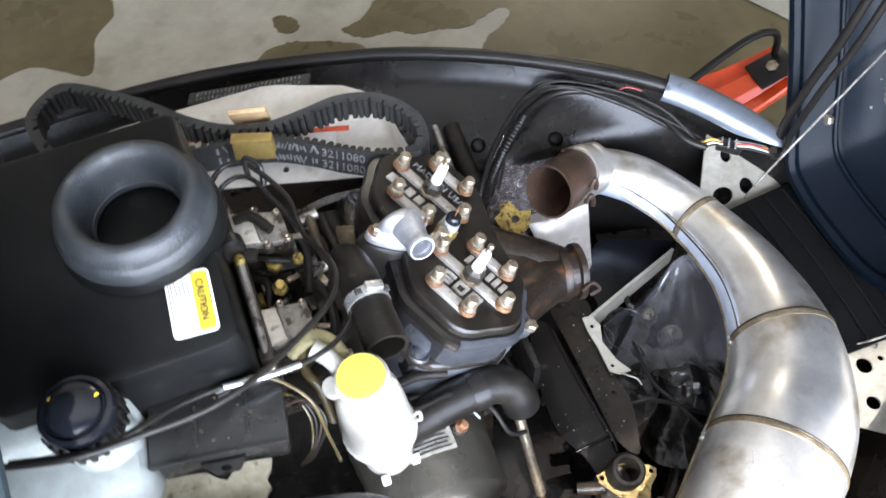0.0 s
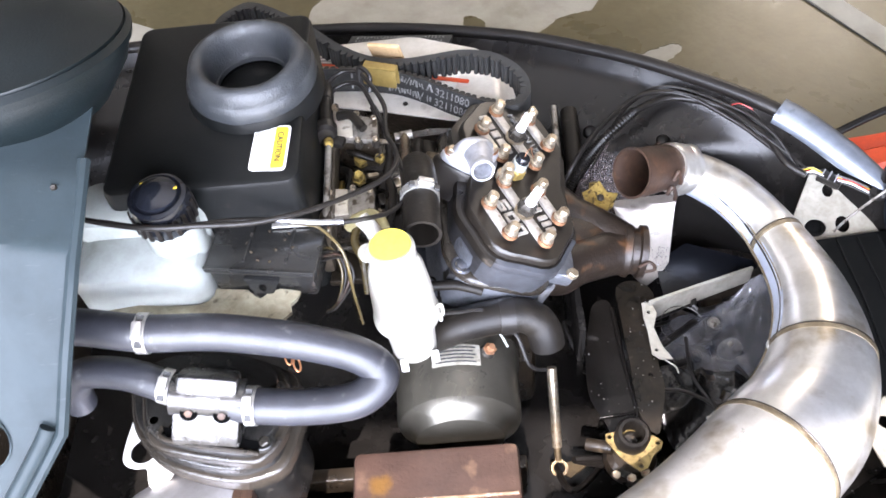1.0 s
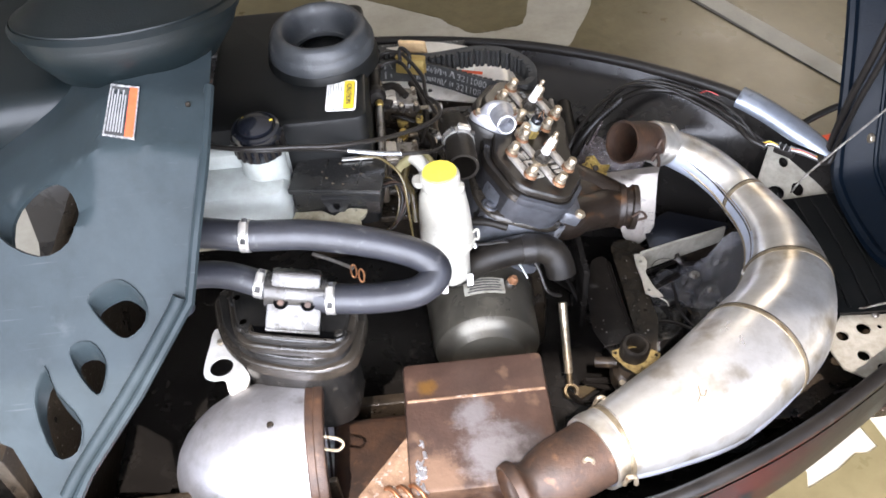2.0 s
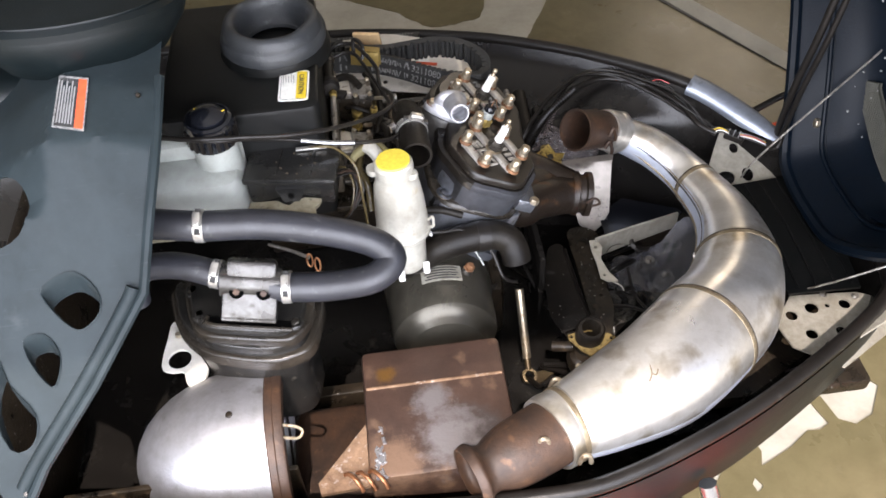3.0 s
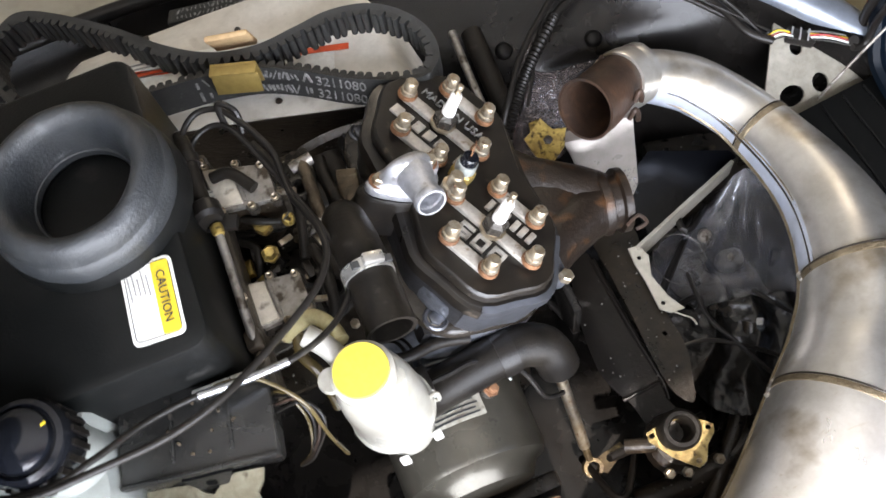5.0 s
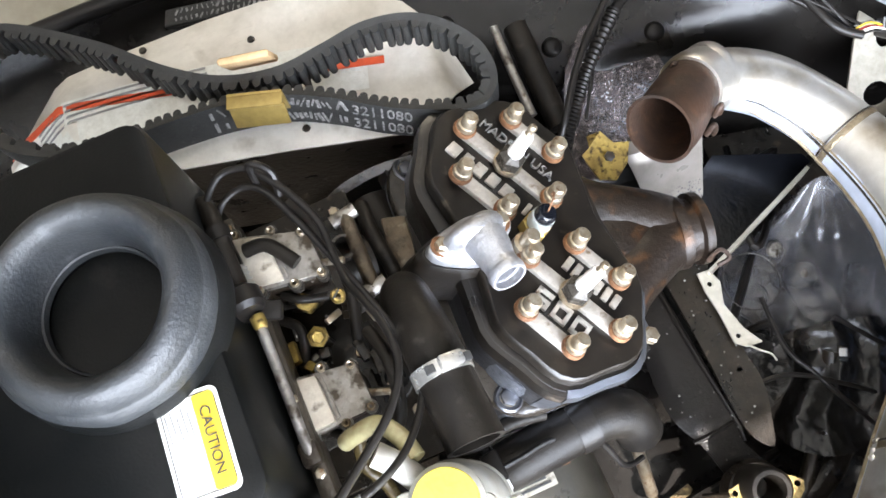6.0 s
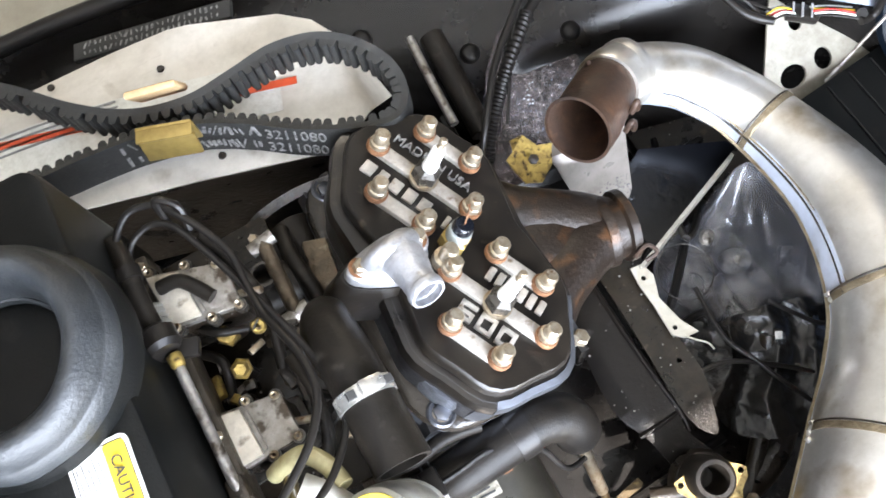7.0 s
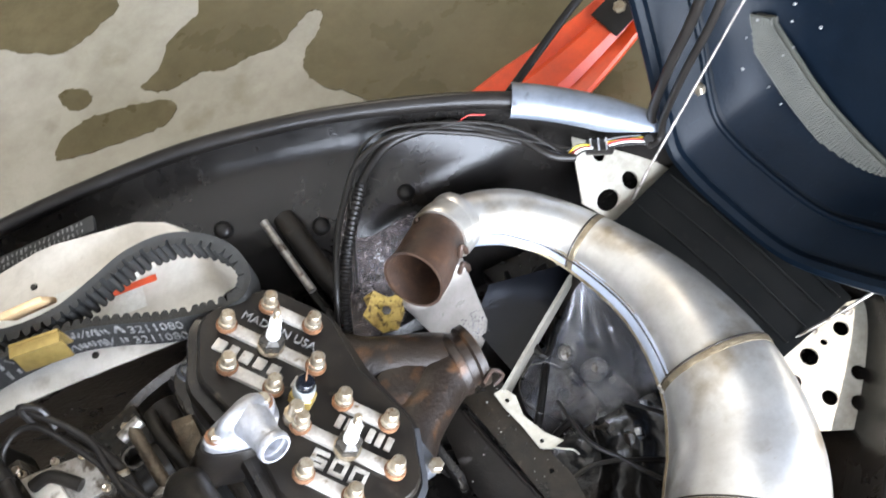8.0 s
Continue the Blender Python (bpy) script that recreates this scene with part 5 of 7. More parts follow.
    part("bolt", bolt(vc - by * 0.0105 + bx * s + bz * 0.0184, bz, 0.0042, 0.0018), "rust", valve, "rusty bolt head")

sb = thing("case_bracket", (-0.485, -0.255, 0.33), "bracket painted pale as if sunlit, with a large hole", "bracket")
# bright guard material paints in the sunlight that misses this bracket
part("plate", sheet(spline([(-0.500, -0.195), (-0.505, -0.225), (-0.509, -0.258), (-0.507, -0.276), (-0.494, -0.283), (-0.478, -0.285), (-0.470, -0.308), (-0.452, -0.309), (-0.444, -0.285), (-0.456, -0.262), (-0.466, -0.232), (-0.478, -0.200)], 3, True), (circle(-0.485, -0.262, 0.0165, 18, 0.0165),), 0.004, lambda u, v: (u, v, 0.36)), "guard", sb)
part("bolt", bolt((-0.489, -0.222, 0.362), (0, 0, 1), 0.005, 0.005), "steel", sb)
case = thing("chain_case", (-0.36, -0.29, 0.30), "black finned cover under the coolant block", "cover")
CASE_LOW = [(-0.478, -0.205), (-0.475, -0.239), (-0.466, -0.273), (-0.446, -0.302), (-0.421, -0.322), (-0.381, -0.338), (-0.341, -0.347), (-0.315, -0.344), (-0.290, -0.330), (-0.277, -0.285), (-0.275, -0.250), (-0.295, -0.215), (-0.360, -0.195), (-0.440, -0.190)]
CASE_UP = [(-0.452, -0.225), (-0.448, -0.260), (-0.441, -0.290), (-0.426, -0.313), (-0.387, -0.327), (-0.327, -0.340), (-0.306, -0.336), (-0.286, -0.310), (-0.283, -0.265), (-0.300, -0.228), (-0.360, -0.205), (-0.430, -0.205)]


def case_layer(name, outline, k, z0, z1, m, r=0.003, label=""):
    """One rounded layer of the cover."""
    c = np.mean(outline, axis=0)
    part(name, slabshape([tuple(c + (np.array(p) - c) * k) for p in spline(outline, 3, True)], z0, z1, r), m, case, label, smooth=50)


case_layer("body", CASE_LOW, 0.80, 0.29, 0.425, "caseblack")
case_layer("lower_flange", CASE_LOW, 1.0, 0.421, 0.441, "flange", 0.004, "worn black lower flange")
case_layer("neck", CASE_LOW, 0.90, 0.441, 0.458, "caseblack")
case_layer("upper_flange", CASE_UP, 1.0, 0.458, 0.472, "flange", 0.004, "worn black upper flange")
case_layer("top", CASE_UP, 0.90, 0.472, 0.484, "caseblack", 0.004)
# black sheet paints the shade of a slot
part("recess", sheet([(-0.412, -0.300), (-0.408, -0.312), (-0.309, -0.336), (-0.310, -0.324)], (), 0.003, lambda u, v: (u, v, 0.4865)), "void", case, "slot under the coolant block, painted black as shade")
part("slot_lip", tube([(-0.414, -0.300, 0.487), (-0.409, -0.314, 0.488), (-0.360, -0.327, 0.488), (-0.308, -0.338, 0.487)], 0.0028, 8), "flange", case)
for x, y in ((-0.437, -0.248), (-0.300, -0.262), (-0.306, -0.322), (-0.425, -0.290)):
    part("case_bolt", bolt((x, y, 0.478), (0, 0, 1), 0.0065, 0.006), "drum", case)
    part("bolt_boss", lathe([(0.007, 0.0), (0.0115, 0.0), (0.011, 0.004), (0.0095, 0.0055), (0.007, 0.0055), (0.007, 0.0)], (x, y, 0.477), (0, 0, 1), 20), "caseblack", case)

riser = hose_thing("open_hose", [(-0.133, -0.015, 0.535, 0.018), (-0.133, -0.03, 0.556, 0.020), (-0.130, -0.06, 0.569, 0.0205), (-0.129, -0.09, 0.572, 0.0205), (-0.128, -0.128, 0.5725, 0.0207), (-0.128, -0.142, 0.573, 0.0212)], 0.02, "rubber", "black rubber hose with an open end and a bright clamp", hollow=0.0035, seg=24)
worm_clamp(riser, (-0.1295, -0.088, 0.572), (0.02, -1, 0.03), 0.0208, (0.4, 0, 1))
elbow = hose_thing("elbow_hose", [(-0.175, -0.150, 0.368), (-0.135, -0.152, 0.388), (-0.100, -0.151, 0.405), (-0.060, -0.148, 0.412), (-0.028, -0.146, 0.410), (-0.007, -0.151, 0.401), (0.001, -0.160, 0.388), (0.004, -0.168, 0.372)], 0.0215, "rubber", "black rubber elbow hose with an open end beside the engine", hollow=0.0035, seg=24)
part("band", lathe([(0.0205, -0.009), (0.0228, -0.009), (0.0232, 0.0), (0.0228, 0.009), (0.0205, 0.009)], (-0.043, -0.147, 0.4115), (1, 0.06, -0.05), 28), "panrim", elbow, "black rubber band")
rod = thing("tie_rod", (0.012, -0.2, 0.17), "bright steel rod with a brass-coloured ring end", "rod")
part("shaft", tube([(0.012, -0.150, 0.285), (0.012, -0.224, 0.204)], 0.0066, 14, smooth=False), "steel", rod)
part("neck", tube([(0.012, -0.222, 0.206), (0.012, -0.238, 0.192)], 0.0045, 12, smooth=False), "oldbrass", rod)
part("ring_end", lathe([(0.0075, -0.005), (0.0115, -0.005), (0.0122, 0.0), (0.0115, 0.005), (0.0075, 0.005), (0.0075, -0.005)], (0.012, -0.246, 0.186), (0.1, -0.4, 0.9), 22), "oldbrass", rod)
part("pivot_lever", sheet([(0.018, -0.252), (0.026, -0.258), (0.040, -0.250), (0.056, -0.238), (0.054, -0.231), (0.034, -0.235), (0.020, -0.238)], (), 0.004, lambda u, v: (u, v, 0.181), cuts=0), "oldbrass", rod)

mlab = solo("rating_label", sheet(rounded(-0.030, -0.0145, 0.030, 0.0145, 0.001), (), 0.0006, lambda u, v: (-0.109 + u, -0.118 - 0.048 + v, 0.283 + math.sqrt(0.0808**2 - (u + 0.003) ** 2)), cuts=2), "paper", (-0.109, -0.166, 0.362), "grimy white paper rating label on the drum cover", "label")
for k in range(5):
    ln = 0.05 - 0.006 * (k % 2)
    part("print_line", sheet([(-ln / 2, -0.0010), (-ln / 4, -0.0010), (0, -0.0010), (ln / 4, -0.0010), (ln / 2, -0.0010), (ln / 2, 0.0010), (ln / 4, 0.0010), (0, 0.0010), (-ln / 4, 0.0010), (-ln / 2, 0.0010)], (), 0.0003, lambda u, v, k=k: (-0.109 + u, -0.166 + 0.010 - 0.005 * k + v, 0.283 + math.sqrt(0.0817**2 - (u + 0.003) ** 2))), "labdark", mlab, smooth=0)
solo("cover_boss", lathe([(0, 0.012), (0.006, 0.012), (0.008, 0.010), (0.010, 0.0), (0.012, -0.02)], (-0.070, -0.158, 0.350), (0.3, -0.2, 0.9), 16), "drum", (-0.07, -0.158, 0.35), "grimy grey terminal boss on the drum cover", "terminal")
hose_thing("thin_lead", [(-0.128, -0.125, 0.402), (-0.100, -0.126, 0.400), (-0.075, -0.132, 0.392), (-0.056, -0.144, 0.380), (-0.044, -0.160, 0.362)], 0.0016, "tank", "thin grey lead arched over the drum cover", "wire", 8)
solo("terminal_bolt", lathe([(0, 0.010), (0.0042, 0.010), (0.0055, 0.008), (0.0055, 0.0025), (0.0085, 0.0025), (0.0085, 0), (0, 0)], (-0.0665, -0.1610, 0.3610), (0.3, -0.2, 0.9), 6), "washer", (-0.0665, -0.161, 0.361), "copper-coloured bolt on the drum terminal", "bolt", smooth=20)

# ---- console ----
def console_z(x, y):
    z = float(np.interp(y, [-0.56, -0.47, -0.37, -0.26, -0.20, -0.10, 0.05], [0.41, 0.5, 0.62, 0.755, 0.782, 0.80, 0.82]))
    z -= 0.35 * max(0.0, x + 0.47) * float(np.interp(y, [-0.4, -0.3], [0, 1]))
    # facet that falls away towards the rider
    return z - 0.55 * max(0.0, -0.528 - x + 0.22 * (y + 0.29)) * float(np.interp(y, [-0.31, -0.295], [0, 1]))


console = thing("dash_console", (-0.5, -0.35, 0.42), "grey blue plastic dash console with cut-outs and a warning label", "console")
con_out = [(-0.408, -0.10), (-0.408, -0.18), (-0.414, -0.266), (-0.433, -0.322), (-0.447, -0.368), (-0.515, -0.431), (-0.581, -0.485), (-0.605, -0.515), (-0.625, -0.515), (-0.66, -0.46), (-0.74, -0.43), (-0.80, -0.36), (-0.80, -0.10)]
h1 = spline([(-0.537, -0.353), (-0.515, -0.351), (-0.496, -0.364), (-0.496, -0.38), (-0.517, -0.391), (-0.534, -0.385), (-0.554, -0.363)], 3, True)
h2 = spline([(-0.581, -0.394), (-0.559, -0.391), (-0.546, -0.404), (-0.549, -0.419), (-0.560, -0.429), (-0.577, -0.411)], 3, True)
h3 = spline([(-0.612, -0.405), (-0.603, -0.425), (-0.582, -0.447), (-0.590, -0.468), (-0.615, -0.47), (-0.628, -0.43)], 3, True)
h4 = spline([(-0.60, -0.262), (-0.566, -0.272), (-0.553, -0.297), (-0.566, -0.320), (-0.60, -0.328), (-0.64, -0.31), (-0.64, -0.275)], 3, True)
part("panel", sheet(con_out, (h1, h2, h3, h4), 0.005, lambda u, v: (u, v, console_z(u, v)), cuts=4), "console", console, smooth=25)


def on_console(x, y, up=0.0):
    return Vector((x, y, console_z(x, y) + up))


edge = [on_console(x, y, 0.0) for x, y in con_out[1:8]]
part("edge_flange", tube([tuple(p) for p in edge], 0.006, 8, smooth=False), "console", console)
part("strut_ridge", tube([tuple(on_console(x, y, 0.004)) for x, y in ((-0.4565, -0.366), (-0.468, -0.379), (-0.522, -0.427), (-0.585, -0.479), (-0.607, -0.502))], 0.0075, 10), "console", console)
for x, y in ((-0.452, -0.374), (-0.428, -0.21), (-0.605, -0.505)):
    part("screw", lathe([(0, 0.003), (0.002, 0.003), (0.0028, 0.0015), (0.0028, 0)], on_console(x, y, 0.001), (0.1, -0.6, 0.8), 14), "dark", console)
for loop in (h1, h2, h3):
    pts = [tuple(p) for p in loop]
    mx, my = np.mean(loop, axis=0)
    bm = bmesh.new()
    rows = []
    for k, drop, lift in ((1.05, 0.0015, 0), (1.01, 0.003, 0), (0.965, 0.0005, 0), (0.95, -0.006, 0), (0.95, -0.03, 0)):
        rows.append([bm.verts.new((mx + (x - mx) * k, my + (y - my) * k, console_z(x, y) + drop)) for x, y in pts])
    for a, b in zip(rows, rows[1:]):
        for i in range(len(a)):
            bm.faces.new((a[i], a[(i + 1) % len(a)], b[(i + 1) % len(a)], b[i]))
    part("opening_flange", bm, "console", console, smooth=60)
# warning label
LT = [on_console(-0.508, -0.189, 0.002), on_console(-0.477, -0.199, 0.002), on_console(-0.482, -0.255, 0.002), on_console(-0.514, -0.247, 0.002)]


def label_at(a, b):
    top, bot = LT[0].lerp(LT[1], a), LT[3].lerp(LT[2], a)
    return bot.lerp(top, b)


wl = part("warning_label", sheet([(0, 0), (1, 0), (1, 1), (0, 1)], (), 0.0006, lambda u, v: label_at(u, v)), "labdark", console, "black and red warning label", smooth=0)
part("red_band", sheet([(0.70, 0.02), (0.98, 0.02), (0.98, 0.98), (0.70, 0.98)], (), 0.0006, lambda u, v: label_at(u, v) + Vector((0, -0.0004, 0.001))), "labred", wl, smooth=0)
for k in range(6):
    part("print_line", sheet([(0.08 + 0.095 * k, 0.08), (0.13 + 0.095 * k, 0.08), (0.13 + 0.095 * k, 0.92 - 0.1 * (k % 2)), (0.08 + 0.095 * k, 0.92 - 0.1 * (k % 2))], (), 0.0004, lambda u, v: label_at(u, v) + Vector((0, -0.0004, 0.001))), "labgrey", wl, smooth=0)
part("border", sheet([(-0.03, -0.02), (1.03, -0.02), (1.03, 1.02), (-0.03, 1.02)], ([(0.02, 0.02), (0.98, 0.02), (0.98, 0.98), (0.02, 0.98)],), 0.0005, lambda u, v: label_at(u, v) + Vector((0, -0.0002, 0.0006))), "print", wl, smooth=0)

pod = thing("gauge_pod", (-0.53, -0.02, 0.72), "dark teal plastic gauge pod behind the dash console", "gauge pod")
bm = lathe([(0, -0.075), (0.055, -0.07), (0.095, -0.052), (0.120, -0.02), (0.128, 0.0), (0.126, 0.016), (0.117, 0.020), (0.08, 0.045), (0, 0.055)], (-0.505, -0.072, 0.80), (0.0, 0.25, 1), 48)
part("shell", bm, "pod", pod)
part("skirt", block((-0.66, 0.05, 0.70), (0.34, 0.42, 0.10), Euler((0, 0, 0.1)).to_matrix(), 0.03, 3), "pod", pod)
part("rim_bead", lathe([(0.123, 0.010), (0.128, 0.014), (0.132, 0.008), (0.130, 0.0)], (-0.505, -0.072, 0.80), (0.0, 0.25, 1), 48), "pod", pod)
for x, y, z in ((-0.392, 0.055, 0.77),):
    part("bracket_screw", bolt((x, y, z), (0.5, 0, 0.8), 0.006, 0.006), "steel", pod)

# ---- hood, tipped forward ----
hood = thing("open_hood", (0.60, -0.1, 0.28), "dark blue plastic hood tipped forward, scratched inside", "hood")
HOOD = [(0.045, 0.325), (0.10, 0.42), (0.165, 0.52), (0.24, 0.62), (0.315, 0.74), (0.37, 0.9), (0.36, 1.1), (0.2, 1.22), (-0.1, 1.26), (-0.4, 1.22), (-0.56, 1.1), (-0.57, 0.9), (-0.515, 0.74), (-0.44, 0.62), (-0.365, 0.52), (-0.28, 0.41), (-0.20, 0.34), (-0.14, 0.305), (-0.06, 0.297), (0.005, 0.302)]
hl = spline(HOOD, 4, True)
hc = np.array((-0.1, 0.62))


def hood_ring(k, x0, lean=0.10):
    pts = hc + (hl - hc) * k
    return np.c_[x0 + (pts[:, 1] - 0.3) * lean, pts]


def ring_loft(rings, cap=True):
    bm = bmesh.new()
    rows = [[bm.verts.new(p) for p in r] for r in rings]
    for a, b in zip(rows, rows[1:]):
        for k in range(len(a)):
            bm.faces.new((a[k], a[(k + 1) % len(a)], b[(k + 1) % len(a)], b[k]))
    if cap:
        bm.faces.new(rows[-1])
    return bm


part("shell", ring_loft([hood_ring(1.04, 0.70), hood_ring(1.04, 0.56), hood_ring(1.03, 0.512), hood_ring(0.995, 0.505), hood_ring(0.955, 0.515), hood_ring(0.925, 0.555), hood_ring(0.90, 0.562), hood_ring(0.88, 0.555), hood_ring(0.86, 0.575), hood_ring(0.80, 0.605), hood_ring(0.60, 0.625), hood_ring(0.3, 0.64), hood_ring(0.02, 0.645)]), "bluehood", hood, smooth=60)
part("rim_lip", tube(np.vstack([hood_ring(1.0, 0.503), hood_ring(1.0, 0.503)[:1]]), 0.010, 8, smooth=False), "bluehood", hood)
part("groove_trim", tube(np.vstack([hood_ring(0.915, 0.553), hood_ring(0.915, 0.553)[:1]]), 0.004, 8, smooth=False), "bluehood", hood)
# vent grille strip
gl = spline([(0.050, 0.452), (0.040, 0.437), (0.004, 0.418), (-0.039, 0.3965), (-0.090, 0.380), (-0.149, 0.369), (-0.22, 0.366)], 8)
gt = np.gradient(gl, axis=0)
gt /= np.linalg.norm(gt, axis=1)[:, None]
gn = np.c_[-gt[:, 1], gt[:, 0]]
bm = bmesh.new()
for s in np.linspace(-0.022, 0.022, 12):
    tube([(0.601 + (z - 0.3) * 0.10, y, z) for y, z in gl + gn * s], 0.0011, 4, bm=bm, smooth=False)
for i in np.linspace(0, len(gl) - 1, 90):
    a = np.array([np.interp(i, range(len(gl)), gl[:, k]) for k in (0, 1)])
    n2 = np.array([np.interp(i, range(len(gl)), gn[:, k]) for k in (0, 1)])
    (y0, z0), (y1, z1) = a - n2 * 0.023, a + n2 * 0.023
    tube([(0.602 + (z0 - 0.3) * 0.10, y0, z0), (0.602 + (z1 - 0.3) * 0.10, y1, z1)], 0.0011, 4, bm=bm, smooth=False)
tagged(part("grille_mesh", bm, "mesh", hood, "grey wire vent mesh", smooth=0), kind="stuff")
bm = bmesh.new()
rows = [[bm.verts.new((0.606 + (z - 0.3) * 0.10, y, z)) for y, z in (p - n2 * 0.025, p + n2 * 0.025)] for p, n2 in zip(gl, gn)]
for a, b in zip(rows, rows[1:]):
    bm.faces.new((a[0], a[1], b[1], b[0]))
thicken(bm, 0.002)
part("grille_backing", bm, "mesh", hood, "grey foam behind the mesh")
rnd = random.Random(4)
for k in range(16):
    y, z = rnd.uniform(-0.06, 0.12), rnd.uniform(0.40, 0.62)
    if y < (z - 0.33) * 0.7:
        part("chip", block((0.565 + (z - 0.3) * 0.10, y * 0.86, z), (0.003, rnd.uniform(0.0015, 0.004), rnd.uniform(0.0015, 0.0035)), Euler((rnd.random(), 0, 0)).to_matrix(), 0.001), "print", hood)
part("hinge_bolt", bolt((0.553, 0.052, 0.375), (-1, 0, 0.2), 0.008, 0.007), "steel", hood)
part("hinge_bolt", bolt((0.556, 0.115, 0.455), (-1, 0, 0.2), 0.007, 0.007), "steel", hood)
hose_thing("retaining_cable", [(0.425, 0.022, 0.30), (0.46, 0.028, 0.35), (0.633, 0.068, 0.50), (0.70, 0.083, 0.56)], 0.0017, "tin", "thin steel hood retaining cable", "cable", 8)
cord2 = hose_thing("retaining_cable", [(0.43, -0.212, 0.270), (0.50, -0.234, 0.318), (0.64, -0.27, 0.42)], 0.0017, "tin", "thin steel hood retaining cable", "cable", 8)

nose = part("nose_panel", sheet([(0.395, 0.02), (0.535, 0.035), (0.545, -0.10), (0.53, -0.225), (0.415, -0.225), (0.40, -0.1)], (), 0.004, lambda u, v: (u, v, 0.285 - 0.05 * (u - 0.4)), cuts=1), "airbox", belly_pan, "scuffed flat black plastic nose panel")
for k, x in enumerate((0.432, 0.462, 0.492, 0.518)):
    part("rib", tube([(x, 0.018 + 0.003 * k, 0.2875 - 0.05 * (x - 0.4)), (x + 0.005, -0.10, 0.2875 - 0.05 * (x - 0.395)), (x + 0.001, -0.216, 0.2875 - 0.05 * (x - 0.4))], 0.0018, 8), "airbox", nose)
part("nose_tray", block((0.40, -0.09, 0.15), (0.28, 0.46, 0.03), bevel=0.006), "dark", belly_pan, "dark oily tray")

# ---- side brackets with holes ----
def place_xy(z0, sx=0.0, sy=0.0, cx=0.45, cy=0.0):
    return lambda u, v: (u, v, z0 + sx * (u - cx) + sy * (v - cy))


ub = thing("side_bracket", (0.45, 0.07, 0.26), "pale plated steel bracket with round holes", "bracket", "side brackets")
part("plate", sheet([(0.430, 0.140), (0.405, 0.10), (0.384, 0.064), (0.402, 0.030), (0.437, 0.018), (0.511, 0.036), (0.534, 0.062), (0.49, 0.105)],
                    (circle(0.444, 0.117, 0.010), circle(0.473, 0.095, 0.009), circle(0.438, 0.095, 0.008), circle(0.453, 0.052, 0.0105), circle(0.414, 0.050, 0.016, ry=0.011)), 0.003, place_xy(0.275, 0.0, 0.6, 0.45, 0.05)), "bracket", ub)
part("upper_flange", sheet([(0.428, 0.139), (0.534, 0.060), (0.541, 0.066), (0.435, 0.147)], (), 0.003, place_xy(0.281, 0, 0.6, 0.45, 0.05)), "bracket", ub)
lb = thing("side_bracket", (0.47, -0.27, 0.24), "pale plated steel bracket with round holes", "bracket", "side brackets")
part("plate", sheet([(0.425, -0.214), (0.526, -0.222), (0.560, -0.238), (0.545, -0.30), (0.455, -0.350), (0.395, -0.305), (0.385, -0.26)],
                    (circle(0.449, -0.241, 0.0105), circle(0.501, -0.241, 0.009), circle(0.477, -0.288, 0.009), circle(0.431, -0.287, 0.009), circle(0.451, -0.311, 0.009), circle(0.414, -0.250, 0.009), circle(0.474, -0.240, 0.004)), 0.003, place_xy(0.262, 0.0, 0.05, 0.45, -0.26)), "bracket", lb)
part("gusset", sheet([(0.46, -0.345), (0.555, -0.295), (0.560, -0.240), (0.50, -0.30)], (), 0.003, lambda u, v: (u, v, 0.30 + 0.35 * (-0.28 - v))), "bracket", lb)
for x, y, z in ((0.474, -0.222, 0.268), (0.52, -0.232, 0.268)):
    part("rivet", lathe([(0, 0.004), (0.004, 0.003), (0.006, 0)], (x, y, z), (0, 0, 1), 12), "tin", lb)

tab = thing("heat_shield_tab", (0.45, 0.12, 0.30), "bright curved tin plate on the pan rim", "plate")
bm = bmesh.new()
rows = []
sel = [p for p in rim if 0.374 < p[0] < 0.528 and p[1] > 0.02]
sel = spline(sel, 3)
for k, p in enumerate(sel):
    f = k / (len(sel) - 1)
    t3 = Vector(sel[min(k + 1, len(sel) - 1)] - sel[max(k - 1, 0)]).normalized()
    side = t3.cross(Vector((0, 0, 1))).normalized()
    up = side.cross(t3)
    rad = 0.023 if f < 0.55 else 0.023 - 0.010 * (f - 0.55) / 0.45
    a1 = 215 if f < 0.45 else 215 - 90 * (f - 0.45) / 0.55
    rows.append([bm.verts.new(Vector(p) + Vector((0, 0, -0.004)) + rad * (math.cos(a) * -side + 0.72 * math.sin(a) * up)) for a in (radians(-20 + (a1 + 20) * i / 9) for i in range(10))])
for a, b in zip(rows, rows[1:]):
    for k in range(9):
        bm.faces.new((a[k], a[k + 1], b[k + 1], b[k]))
thicken(bm, 0.0012)
part("plate", bm, "bluetin", tab)
part("screw", lathe([(0, 0.004), (0.005, 0.003), (0.006, 0)], (0.505, 0.064, 0.345), (0.2, 0.2, 1), 12), "steel", tab)

# ---- clutch guard, belt ----
def guard_z(x, y):
    return 0.455 - 0.9 * max(0, y - 0.335) - 2.2 * max(0, x + 0.02) - 0.9 * max(0, -0.36 - x)


guard = thing("clutch_guard", (-0.2, 0.26, 0.36), "brushed aluminium clutch guard with faded warning stickers", "guard")
g_out = [(-0.46, 0.24), (-0.40, 0.225), (-0.30, 0.211), (-0.18, 0.178), (-0.057, 0.140), (-0.02, 0.16), (0.012, 0.20), (0.0, 0.25), (-0.05, 0.295), (-0.13, 0.33), (-0.207, 0.352), (-0.298, 0.362), (-0.37, 0.36), (-0.46, 0.34)]
part("top", sheet(g_out, (), 0.003, lambda u, v: (u, v, guard_z(u, v)), cuts=2), "guard", guard, smooth=50)
